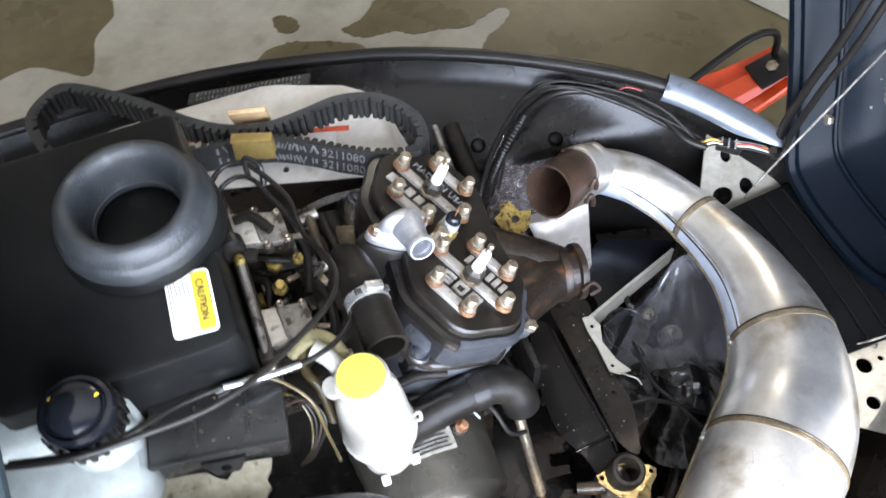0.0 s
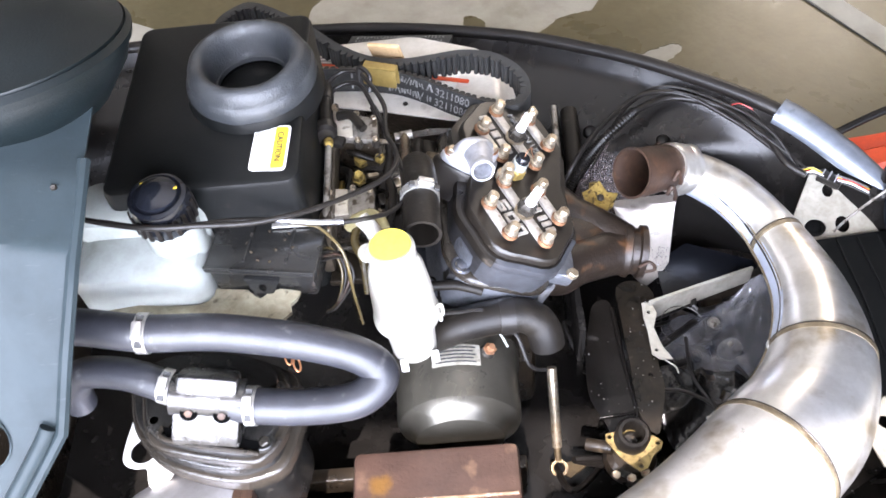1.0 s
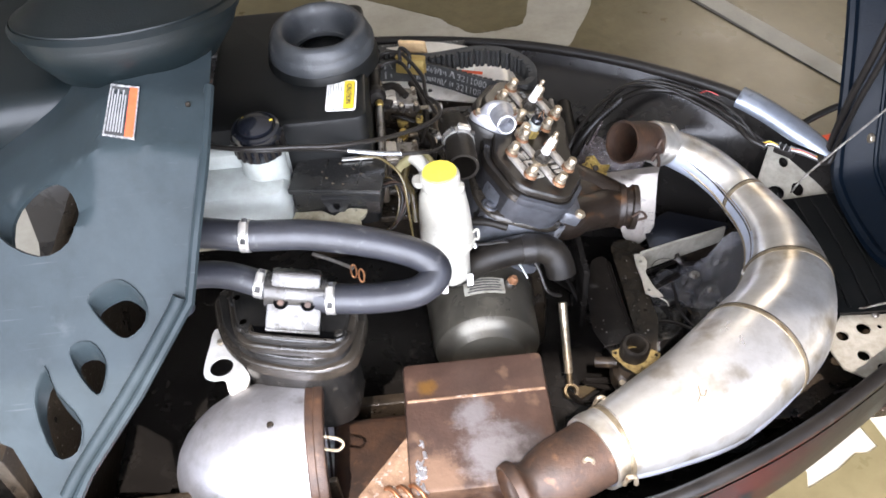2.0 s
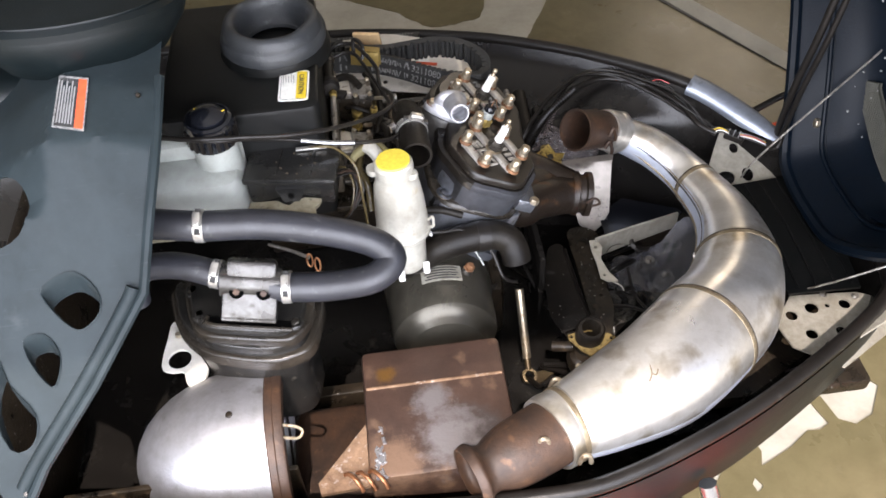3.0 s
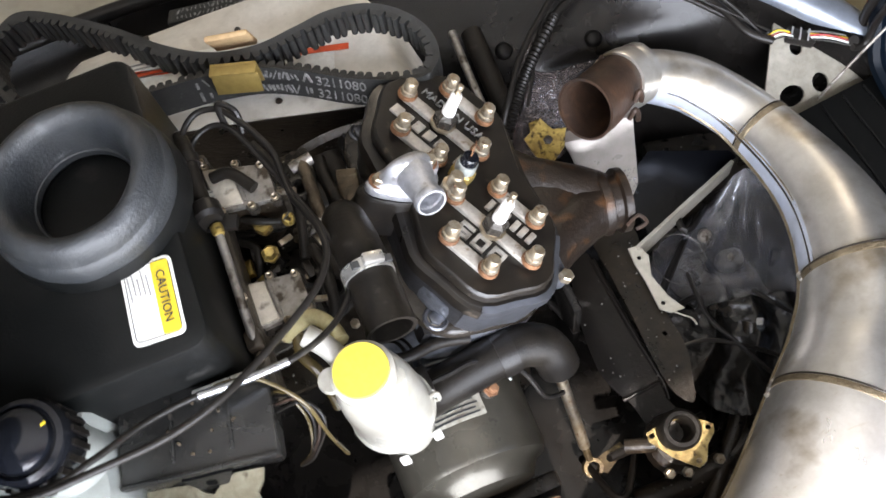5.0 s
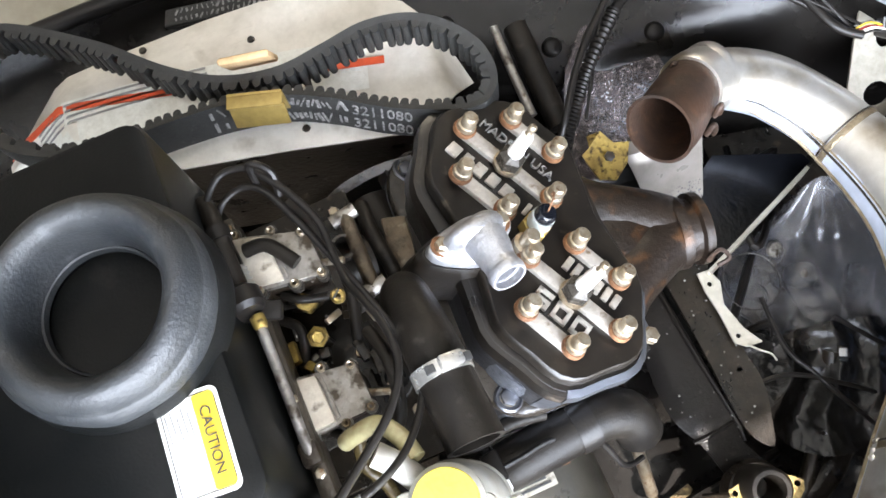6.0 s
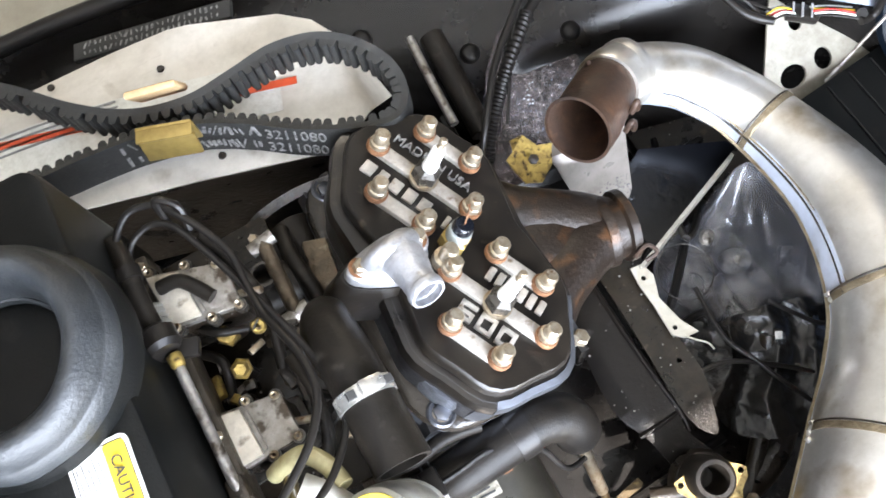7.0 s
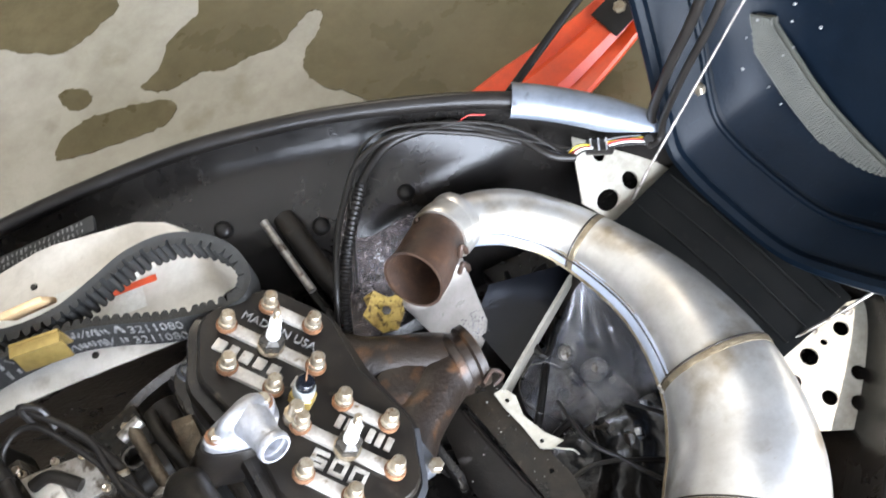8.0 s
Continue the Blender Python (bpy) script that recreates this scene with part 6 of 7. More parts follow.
fr = [(-0.46, 0.24), (-0.40, 0.225), (-0.30, 0.211), (-0.18, 0.178), (-0.057, 0.140)]
bm = bmesh.new()
rows = [[bm.verts.new((x, y + 0.0, guard_z(x, y) - 0.001)), bm.verts.new((x, y + 0.012, guard_z(x, y) - 0.05)), bm.verts.new((x, y + 0.012, 0.26))] for x, y in fr]
for a, b in zip(rows, rows[1:]):
    for k in range(2):
        bm.faces.new((a[k], a[k + 1], b[k + 1], b[k]))
thicken(bm, 0.003)
part("side", bm, "dark", guard, "black guard side")


def strip_on_guard(pts, w, up, m, name, label=""):
    p = spline(pts, 6)
    t = np.gradient(p, axis=0)
    t /= np.linalg.norm(t, axis=1)[:, None]
    n2 = np.c_[-t[:, 1], t[:, 0]]
    bm = bmesh.new()
    rows = [[bm.verts.new((*q, guard_z(*q) + up)) for q in (a - b * w / 2, a + b * w / 2)] for a, b in zip(p, n2)]
    for a, b in zip(rows, rows[1:]):
        bm.faces.new((a[0], a[1], b[1], b[0]))
    thicken(bm, 0.0006)
    return part(name, bm, m, guard, label)


strip_on_guard([(-0.46, 0.300), (-0.36, 0.292), (-0.26, 0.275), (-0.16, 0.250), (-0.08, 0.226)], 0.052, 0.0012, "white", "sticker", "faded white instruction sticker")
strip_on_guard([(-0.45, 0.339), (-0.377, 0.317), (-0.283, 0.289), (-0.115, 0.238), (-0.064, 0.222)], 0.0075, 0.0024, "labred", "red_stripe", "red sticker stripe")
for k in range(4):
    strip_on_guard([(-0.40, 0.300 + 0.006 * k), (-0.30, 0.288 + 0.006 * k), (-0.22, 0.272 + 0.006 * k)], 0.002, 0.0024, "labgrey", "print_line")
for x, y in ((-0.155, 0.19), (-0.17, 0.30), (-0.27, 0.34)):
    part("rivet", lathe([(0, 0.003), (0.003, 0.002), (0.004, 0)], (x, y, guard_z(x, y)), (0, 0, 1), 10), "dark", guard)

belt = thing("drive_belt", (-0.18, 0.24, 0.455), "black cogged rubber drive belt looped over the clutch guard", "drive belt")
BP = [(-0.43, 0.345), (-0.405, 0.382), (-0.372, 0.387), (-0.299, 0.330), (-0.247, 0.275), (-0.204, 0.243), (-0.156, 0.229), (-0.111, 0.232), (-0.071, 0.236), (-0.032, 0.226), (-0.004, 0.202), (0.012, 0.170), (0.010, 0.138), (-0.010, 0.122), (-0.045, 0.130), (-0.084, 0.151), (-0.123, 0.180), (-0.163, 0.203), (-0.211, 0.216), (-0.257, 0.222), (-0.30, 0.226), (-0.36, 0.24), (-0.41, 0.28)]
bp = spline(BP, 10, True)
bt_ = np.roll(bp, -1, 0) - np.roll(bp, 1, 0)
bt_ /= np.linalg.norm(bt_, axis=1)[:, None]
bn = np.c_[-bt_[:, 1], bt_[:, 0]]
seglen = np.linalg.norm(np.roll(bp, -1, 0) - bp, axis=1)
run = np.r_[0, np.cumsum(seglen)[:-1]]


bm = bmesh.new()
rows = [None] * len(bp)
lean = np.array([-0.30 if (i > 135 and i < 205) else 0.0 for i in range(len(bp))])
for _ in range(30):
    lean = (np.roll(lean, 1) + lean + np.roll(lean, -1)) / 3
for i, (p, n2) in enumerate(zip(bp, bn)):
    s = lean[i]
    upv = np.array((n2[0] * math.sin(s), n2[1] * math.sin(s), math.cos(s)))
    sid = np.array((n2[0] * math.cos(s), n2[1] * math.cos(s), -math.sin(s)))
    c = np.array((*p, 0.484))
    rows[i] = [bm.verts.new(c + sid * a + upv * b) for a, b in ((0.0035, -0.017), (-0.003, -0.0155), (-0.003, 0.0155), (0.0035, 0.017))]
for a, b in zip(rows, rows[1:] + rows[:1]):
    for k in range(4):
        bm.faces.new((a[k], a[(k + 1) % 4], b[(k + 1) % 4], b[k]))
part("band", bm, "belt", belt)
total = run[-1] + seglen[-1]
cog_me = None
ncog = 118
for k in range(ncog):
    d = total * k / ncog
    i = int(np.searchsorted(run, d)) % len(bp)
    p, n2, t2, s = bp[i], bn[i], bt_[i], lean[i]
    if cog_me is None:
        cb = bmesh.new()
        pr = [(-0.0042, 0.0), (-0.003, -0.0062), (-0.001, -0.0075), (0.001, -0.0075), (0.003, -0.0062), (0.0042, 0.0)]
        lo_, hi_ = [cb.verts.new((x, y, -0.0155)) for x, y in pr], [cb.verts.new((x, y, 0.0155)) for x, y in pr]
        for j in range(6):
            cb.faces.new((lo_[j], lo_[(j + 1) % 6], hi_[(j + 1) % 6], hi_[j]))
        cb.faces.new(lo_[::-1])
        cb.faces.new(hi_)
        cog_me = finish(cb, "cog", "belt", 0)
    ob = new("cog", cog_me)
    ob.parent = belt
    upv = Vector((n2[0] * math.sin(s), n2[1] * math.sin(s), math.cos(s)))
    sid = Vector((n2[0] * math.cos(s), n2[1] * math.cos(s), -math.sin(s)))
    tv = Vector((t2[0], t2[1], 0))
    rot = Matrix((tv, sid, upv)).transposed().to_4x4()
    ob.matrix_local = Matrix.Translation(Vector((*p, 0.484)) - sid * 0.0028 - ORG[belt.name]) @ rot
for j, (i, word) in enumerate(((151, "3211080"),)):
    p, n2, t2, s = bp[i], bn[i], bt_[i], lean[i]
    sid = Vector((n2[0] * math.cos(s), n2[1] * math.cos(s), -math.sin(s)))
    upv = Vector((n2[0] * math.sin(s), n2[1] * math.sin(s), math.cos(s)))
    tv = Vector((t2[0], t2[1], 0))
    for off in (0.0080, -0.0078):
        part("part_number", lettering(word, 0.0155, Vector((*p, 0.484)) + sid * 0.0040 + upv * off, -tv, upv, 0.0004), "print", belt, "pale printed figures", smooth=0)
rnd = random.Random(5)
for i in (158, 159, 161, 162, 163, 164, 165, 166, 167, 168, 169, 170, 171, 172, 181, 183):
    p, n2, t2, s = bp[i], bn[i], bt_[i], lean[i]
    sid = Vector((n2[0] * math.cos(s), n2[1] * math.cos(s), -math.sin(s)))
    upv = Vector((n2[0] * math.sin(s), n2[1] * math.sin(s), math.cos(s)))
    tv = Vector((t2[0], t2[1], 0))
    for off in (0.0082, -0.0078):
        part("print_bar", block(Vector((*p, 0.484)) + sid * 0.0040 + upv * (off + rnd.uniform(-0.001, 0.001)), (rnd.uniform(0.0012, 0.0032), 0.0008, rnd.uniform(0.006, 0.012)), Matrix((tv, sid, upv)).transposed() @ Euler((0, rnd.uniform(-0.5, 0.5), 0)).to_matrix()), "print", belt, smooth=0)
# a second belt lies beyond the guard, its printed back upwards
spare = thing("spare_belt", (-0.16, 0.358, 0.42), "spare rubber belt with pale print lying beyond the guard", "belt")
sa, sb2 = Vector((-0.245, 0.392, 0.412)), Vector((-0.085, 0.330, 0.446))
sx = (sb2 - sa).normalized()
sy = Vector((0, 0, 1)).cross(sx).normalized()
sz = sx.cross(sy)
SR = Matrix((sx, sy, sz)).transposed()
part("band", block((sa + sb2) / 2, ((sb2 - sa).length, 0.020, 0.006), SR, 0.0015), "belt", spare)
rnd = random.Random(9)
for k in range(26):
    f = 0.08 + 0.84 * k / 25
    for off in (-0.0045, 0.0045):
        part("print_bar", block(sa.lerp(sb2, f) + sy * (off + rnd.uniform(-0.001, 0.001)) + sz * 0.0034, (rnd.uniform(0.001, 0.003), rnd.uniform(0.003, 0.007), 0.0006), SR @ Euler((0, 0, rnd.uniform(-0.5, 0.5))).to_matrix()), "print", spare, smooth=0)
clip = thing("belt_clip", (-0.178, 0.206, 0.46), "tan brass clip holding the belt together", "clip")
part("near_face", block((-0.184, 0.1915, 0.505), (0.048, 0.003, 0.024), Euler((radians(-16), 0, radians(-20))).to_matrix(), 0.001), "goldclip", clip)
part("top_lip", block((-0.183, 0.199, 0.5175), (0.048, 0.012, 0.003), Euler((radians(-4), 0, radians(-20))).to_matrix(), 0.001), "goldclip", clip)
part("rear_face", block((-0.181, 0.2065, 0.502), (0.048, 0.003, 0.032), Euler((0, 0, radians(-20))).to_matrix(), 0.001), "goldclip", clip)
part("far_face", block((-0.176, 0.250, 0.500), (0.046, 0.007, 0.044), Euler((radians(24), 0, radians(-14))).to_matrix(), 0.003), "tan", clip, "tan padded far jaw")

# ---- carburettors and fuel lines ----
def prism(pts, z0, z1, bevel=0.0):
    """An upright block on a plan outline."""
    bm = bmesh.new()
    lo_, hi_ = [bm.verts.new((x, y, z0)) for x, y in pts], [bm.verts.new((x, y, z1)) for x, y in pts]
    n = len(pts)
    for k in range(n):
        bm.faces.new((lo_[k], lo_[(k + 1) % n], hi_[(k + 1) % n], hi_[k]))
    bm.faces.new(lo_[::-1])
    bm.faces.new(hi_)
    if bevel:
        bmesh.ops.bevel(bm, geom=list(bm.edges), offset=bevel, segments=2, profile=0.5, affect="EDGES")
    return bm


def carb(a, b, c, d, z, label):
    """A carburettor under its top cover; a, b, c, d: the cover's corners."""
    P = [Vector(p) for p in (a, b, c, d)]
    mid = sum(P, Vector((0, 0))) / 4

    def at(u, v):
        return P[0].lerp(P[1], u).lerp(P[3].lerp(P[2], u), v)

    def patch(u0, v0, u1, v1):
        return [at(u0, v0), at(u1, v0), at(u1, v1), at(u0, v1)]

    cb = thing("carburettor", (mid.x, mid.y, z - 0.08), label, "carburettor", "carburettors")
    part("body", prism(patch(0.02, 0.03, 0.97, 0.97), z - 0.05, z - 0.008, 0.004), "dark", cb, "oily dark body")
    part("top_cover", prism(patch(0, 0, 1, 1), z - 0.008, z, 0.002), "tin", cb, "stained aluminium cover")
    part("cover_step", prism(patch(0.03, 0.06, 0.44, 0.94), z - 0.001, z + 0.003, 0.001), "carbwhite", cb, "paler raised half of the cover")
    part("cover_rib", prism(patch(0.46, 0.10, 0.52, 0.90), z - 0.001, z + 0.002, 0.0006), "tin", cb)
    for u, v in ((0.08, -0.03), (0.55, -0.05), (0.92, 0.04), (0.55, 1.03), (0.06, 1.0), (0.95, 0.96)):
        p = at(u, v)
        ear = part("screw_ear", lathe([(0, 0.001), (0.0052, 0.001), (0.0052, -0.008), (0, -0.008)], (p.x, p.y, z - 0.002), (0, 0, 1), 14), "drum", cb)
        part("screw", lathe([(0.0012, 0.0028), (0.0026, 0.004), (0.0034, 0.003), (0.0034, 0), (0, 0)], (p.x, p.y, z - 0.001), (0, 0, 1), 12), "steel", ear)
    part("float_bowl", lathe([(0.024, 0), (0.024, -0.03), (0.018, -0.04), (0, -0.04)], (mid.x, mid.y, z - 0.045), (0, 0, 1), 20), "dark", cb)
    part("float_flange", prism(patch(-0.10, -0.10, 1.08, 1.10), z - 0.056, z - 0.049, 0.002), "drum", cb)
    part("intake_boot", tube([(mid.x + 0.02, mid.y, z - 0.075), (mid.x + 0.058, mid.y + 0.002, z - 0.085)], 0.020, 20, smooth=False), "rubber", cb, "black rubber intake boot")
    p = at(1.02, 0.55)
    part("idle_screw", tube([(p.x - 0.006, p.y, z - 0.018), (p.x + 0.014, p.y - 0.008, z - 0.014)], 0.003, 10, smooth=False), "steel", cb)
    p = at(0.5, 1.08)
    part("drain_elbow", tube([(p.x - 0.012, p.y + 0.004, z - 0.020), (p.x, p.y - 0.006, z - 0.016), (p.x + 0.018, p.y - 0.010, z - 0.024)], 0.0034, 10), "rubber", cb)
    return cb


c1 = carb((-0.235, 0.073), (-0.179, 0.054), (-0.178, 0.016), (-0.231, 0.025), 0.562, "oily carburettor, stained cover with a stub of black hose")
part("hose_stub", tube([(-0.226, 0.055, 0.569), (-0.209, 0.051, 0.572), (-0.194, 0.030, 0.569)], 0.0055, 14), "rubber", c1, "short black hose stub")
part("plastic_clip", prism([(-0.239, 0.052), (-0.227, 0.046), (-0.231, 0.026), (-0.241, 0.031)], 0.545, 0.565, 0.002), "bottle", c1, "cream ribbed plastic clip")
for k in range(4):
    part("clip_rib", block((-0.2345 + 0.0004 * k, 0.0465 - 0.0046 * k, 0.5655), (0.011, 0.0014, 0.002), Euler((0, 0, -0.4)).to_matrix()), "bottle", c1)
carb((-0.239, -0.041), (-0.184, -0.050), (-0.183, -0.086), (-0.235, -0.088), 0.548, "oily carburettor with a stained cover beside the open hose")

brass = thing("brass_fitting", (-0.20, -0.005, 0.53), "small brass fuel fittings between the carburettors", "fitting")
part("banjo", prism([(-0.211, 0.019), (-0.200, 0.017), (-0.194, 0.006), (-0.203, 0.001), (-0.210, 0.008)], 0.530, 0.541, 0.002), "gold", brass)
part("screw", lathe([(0.0016, 0.008), (0.0045, 0.008), (0.0058, 0.006), (0.0058, 0), (0, 0)], (-0.178, 0.002, 0.543), (0.1, -0.15, 1), 16), "gold", brass, "bright slotted brass screw")
part("screw_slot", block((-0.178, 0.002, 0.5515), (0.009, 0.0012, 0.001), Euler((0, 0, 0.7)).to_matrix()), "labdark", brass)
part("nut", lathe([(0, 0.012), (0.0045, 0.012), (0.0062, 0.009), (0.0062, 0), (0.0085, -0.001), (0.0085, -0.006), (0, -0.006)], (-0.204, -0.018, 0.536), (0.1, -0.3, 1), 6), "gold", brass, smooth=20)

chokeb = hose_thing("choke_tube", [(-0.240, 0.098, 0.582), (-0.236, 0.075, 0.590), (-0.236, 0.045, 0.592), (-0.2355, 0.020, 0.589)], 0.0072, "rubber", "black choke cable sleeve", "cable")
part("collar", lathe([(0.0072, -0.004), (0.0092, -0.004), (0.0092, 0.006), (0.0072, 0.006)], (-0.236, 0.064, 0.591), (0, 1, 0), 16), "panrim", chokeb)
kn = thing("choke_control", (-0.236, 0.004, 0.56), "black plastic choke knob with a brass tip", "choke control")
part("knob", lathe([(0, 0.013), (0.010, 0.012), (0.0135, 0.008), (0.0135, -0.004), (0.009, -0.008), (0, -0.008)], (-0.2355, 0.014, 0.588), (0.10, -0.95, 0.1), 20), "panrim", kn)
part("wing", block((-0.231, 0.004, 0.580), (0.036, 0.014, 0.008), Euler((0, 0, -0.35)).to_matrix(), 0.002), "panrim", kn)
part("tip", lathe([(0, 0.010), (0.0042, 0.010), (0.0055, 0.007), (0.0055, 0)], (-0.232, -0.001, 0.585), (0.1, -0.95, 0.1), 12), "gold", kn)
linkage = hose_thing("throttle_rod", [(-0.232, -0.010, 0.584), (-0.2325, -0.045, 0.578), (-0.234, -0.082, 0.570), (-0.235, -0.104, 0.563)], 0.0040, "tin", "grey steel throttle link rod", "rod")
part("joint", block((-0.235, -0.100, 0.560), (0.014, 0.018, 0.016), bevel=0.003), "dark", linkage)
rail = thing("air_box_rail", (-0.234, -0.03, 0.53), "stained metal rail along the air box", "rail")
part("bar", block((-0.234, -0.03, 0.545), (0.012, 0.24, 0.03), bevel=0.003), "railgrime", rail)
for y in (-0.115, -0.06, 0.02, 0.08):
    part("screw", bolt((-0.2335, y, 0.560), (0, 0, 1), 0.004, 0.004), "steel", rail)

CABLE_A = [(-0.243, 0.070, 0.583), (-0.236, 0.094, 0.588), (-0.219, 0.108, 0.592), (-0.199, 0.104, 0.593), (-0.188, 0.090, 0.592), (-0.177, 0.072, 0.588), (-0.167, 0.047, 0.585), (-0.166, 0.018, 0.586), (-0.164, -0.006, 0.590), (-0.158, -0.026, 0.599), (-0.151, -0.052, 0.608), (-0.152, -0.079, 0.614), (-0.168, -0.106, 0.622), (-0.197, -0.131, 0.632), (-0.228, -0.155, 0.645), (-0.255, -0.173, 0.657), (-0.289, -0.185, 0.666), (-0.330, -0.190, 0.674), (-0.376, -0.192, 0.679), (-0.42, -0.183, 0.680), (-0.47, -0.172, 0.690)]
CABLE_B = [(-0.238, 0.074, 0.578), (-0.228, 0.090, 0.582), (-0.210, 0.095, 0.585), (-0.195, 0.086, 0.585), (-0.183, 0.060, 0.580), (-0.172, 0.030, 0.577), (-0.160, -0.005, 0.575), (-0.150, -0.038, 0.575), (-0.1435, -0.066, 0.577), (-0.1455, -0.091, 0.576), (-0.158, -0.114, 0.584), (-0.176, -0.133, 0.598), (-0.203, -0.146, 0.610), (-0.236, -0.150, 0.618), (-0.275, -0.152, 0.630), (-0.310, -0.162, 0.645), (-0.340, -0.178, 0.662), (-0.372, -0.188, 0.672), (-0.43, -0.176, 0.676)]
hose_thing("throttle_cable", CABLE_A, 0.0029, "panrim", "thin black throttle cable looping over the carburettors", "cable", 10)
cab = hose_thing("throttle_cable", CABLE_B, 0.0027, "panrim", "thin black throttle cable with a bright metal sleeve", "cable", 10)
part("sleeve", tube([(-0.206, -0.1468, 0.611), (-0.236, -0.150, 0.618), (-0.272, -0.1518, 0.629)], 0.0034, 10), "chrome", cab, "bright metal sleeve")
part("tie", tube([(-0.186, 0.080, 0.580), (-0.184, 0.092, 0.596), (-0.196, 0.102, 0.601), (-0.198, 0.092, 0.580)], 0.003, 8), "panrim", cab, "black cable tie")
solo("bracket_strip", block((-0.262, -0.141, 0.606), (0.040, 0.006, 0.003), Euler((0, 0, -0.03)).to_matrix(), 0.001), "clampsteel", (-0.262, -0.141, 0.603), "bright metal strip on the electric box edge", "strip")
hose_thing("fuel_hose", [(-0.212, -0.100, 0.545), (-0.203, -0.100, 0.556), (-0.185, -0.101, 0.565), (-0.173, -0.116, 0.570), (-0.168, -0.134, 0.574)], 0.0068, "cream", "yellowed clear fuel hose", "hose", 14)
hose_thing("fuel_hose", [(-0.202, -0.100, 0.548), (-0.206, -0.119, 0.540), (-0.198, -0.136, 0.530), (-0.196, -0.16, 0.50)], 0.0052, "amber", "yellowed clear fuel hose", "hose", 12)
hose_thing("vent_hose", [(-0.275, -0.139, 0.604), (-0.250, -0.143, 0.608), (-0.230, -0.151, 0.608), (-0.208, -0.175, 0.595), (-0.204, -0.194, 0.55), (-0.202, -0.20, 0.50)], 0.0018, "amber", "thin yellowed vent hose", "hose", 10)
hose_thing("sensor_lead", [(-0.13, -0.155, 0.44), (-0.10, -0.152, 0.435), (-0.07, -0.150, 0.43), (-0.035, -0.165, 0.40), (-0.02, -0.19, 0.365), (0.0, -0.19, 0.35)], 0.0026, "panrim", "thin black electric lead", "cable", 8)
for k in range(4):
    hose_thing("coil_lead", [(-0.236, -0.150 - 0.006 * k, 0.575), (-0.222 + 0.004 * k, -0.158 - 0.004 * k, 0.580), (-0.214 + 0.004 * k, -0.178 - 0.003 * k, 0.565), (-0.222, -0.196 - 0.002 * k, 0.54), (-0.236, -0.202, 0.53)], 0.0014, ("amber", "panrim", "rust", "panrim")[k], "thin bent lead beside the electric box", "cable", 8)
for pts, r in (([(-0.186, 0.086, 0.55), (-0.172, 0.050, 0.545), (-0.168, 0.012, 0.535), (-0.178, -0.030, 0.525)], 0.0045),
               ([(-0.168, -0.030, 0.54), (-0.162, -0.060, 0.548), (-0.168, -0.094, 0.54), (-0.185, -0.110, 0.52)], 0.0050),
               ([(-0.228, 0.010, 0.525), (-0.215, -0.006, 0.530), (-0.222, -0.030, 0.52)], 0.0040),
               ([(-0.137, 0.088, 0.48), (-0.138, 0.06, 0.492), (-0.134, 0.02, 0.490), (-0.136, -0.03, 0.47)], 0.0065),
               ([(-0.16, -0.125, 0.47), (-0.13, -0.13, 0.462), (-0.10, -0.125, 0.452), (-0.07, -0.128, 0.44)], 0.0060)):
    hose_thing("fuel_line", pts, r, "rubber", "grimy black rubber fuel line among the carburettors", "hose", 12)
port2 = solo("drain_port", tube([(-0.166, -0.068, 0.50), (-0.163, -0.069, 0.532)], 0.0105, 20, hollow=0.0025), "rubber", (-0.165, -0.068, 0.50), "open black rubber drain port beside a carburettor", "port")
crossp = thing("intake_plate", (-0.175, 0.0, 0.47), "oily black plate under the carburettors", "plate")
part("plate", block((-0.195, -0.01, 0.478), (0.10, 0.235, 0.010), bevel=0.002), "oilsteel", crossp)
part("post", block((-0.168, -0.05, 0.50), (0.014, 0.02, 0.045), bevel=0.003), "drum", crossp)
for k in range(7):
    part("screw", bolt((-0.16 - 0.012 * (k % 3), -0.09 + 0.03 * k, 0.484), (0, 0, 1), 0.0045, 0.006), "steel", crossp)
linkp = thing("link_plate", (-0.17, 0.0, 0.49), "small stained link plates between the carburettors", "linkage")
rnd = random.Random(21)
for k in range(16):
    x, y = rnd.uniform(-0.232, -0.160), rnd.uniform(-0.036, 0.012)
    part("link", block((x, y, rnd.uniform(0.505, 0.528)), (rnd.uniform(0.006, 0.020), rnd.uniform(0.004, 0.009), rnd.uniform(0.003, 0.010)), Euler((rnd.uniform(-0.4, 0.4), rnd.uniform(-0.4, 0.4), rnd.uniform(0, 3))).to_matrix(), 0.0012), ("tin", "dark", "drum", "dark", "gold", "dark", "rubber", "steel")[k % 8], linkp)

strap = thing("steel_strap", (-0.12, 0.118, 0.44), "curved grey steel strap with punched holes", "strap")
sp2 = spline([(-0.186, 0.085), (-0.175, 0.100), (-0.158, 0.114), (-0.135, 0.120), (-0.107, 0.121), (-0.080, 0.117)], 6)
bm = bmesh.new()
rows = [[bm.verts.new((x, y, 0.470)), bm.verts.new((x + 0.002, y - 0.007, 0.465))] for x, y in sp2]
for a, b in zip(rows, rows[1:]):
    bm.faces.new((a[0], a[1], b[1], b[0]))
thicken(bm, 0.002)
part("band", bm, "drum", strap)
for x, y in ((-0.128, 0.1165), (-0.116, 0.1175)):
    part("punched_hole", lathe([(0, 0.0012), (0.0022, 0.0012), (0.0022, 0)], (x, y, 0.468), (0, -0.5, 0.85), 10), "labdark", strap)
mount = thing("intake_mount", (-0.15, 0.05, 0.45), "oily metal intake fitting with a round port", "fitting")
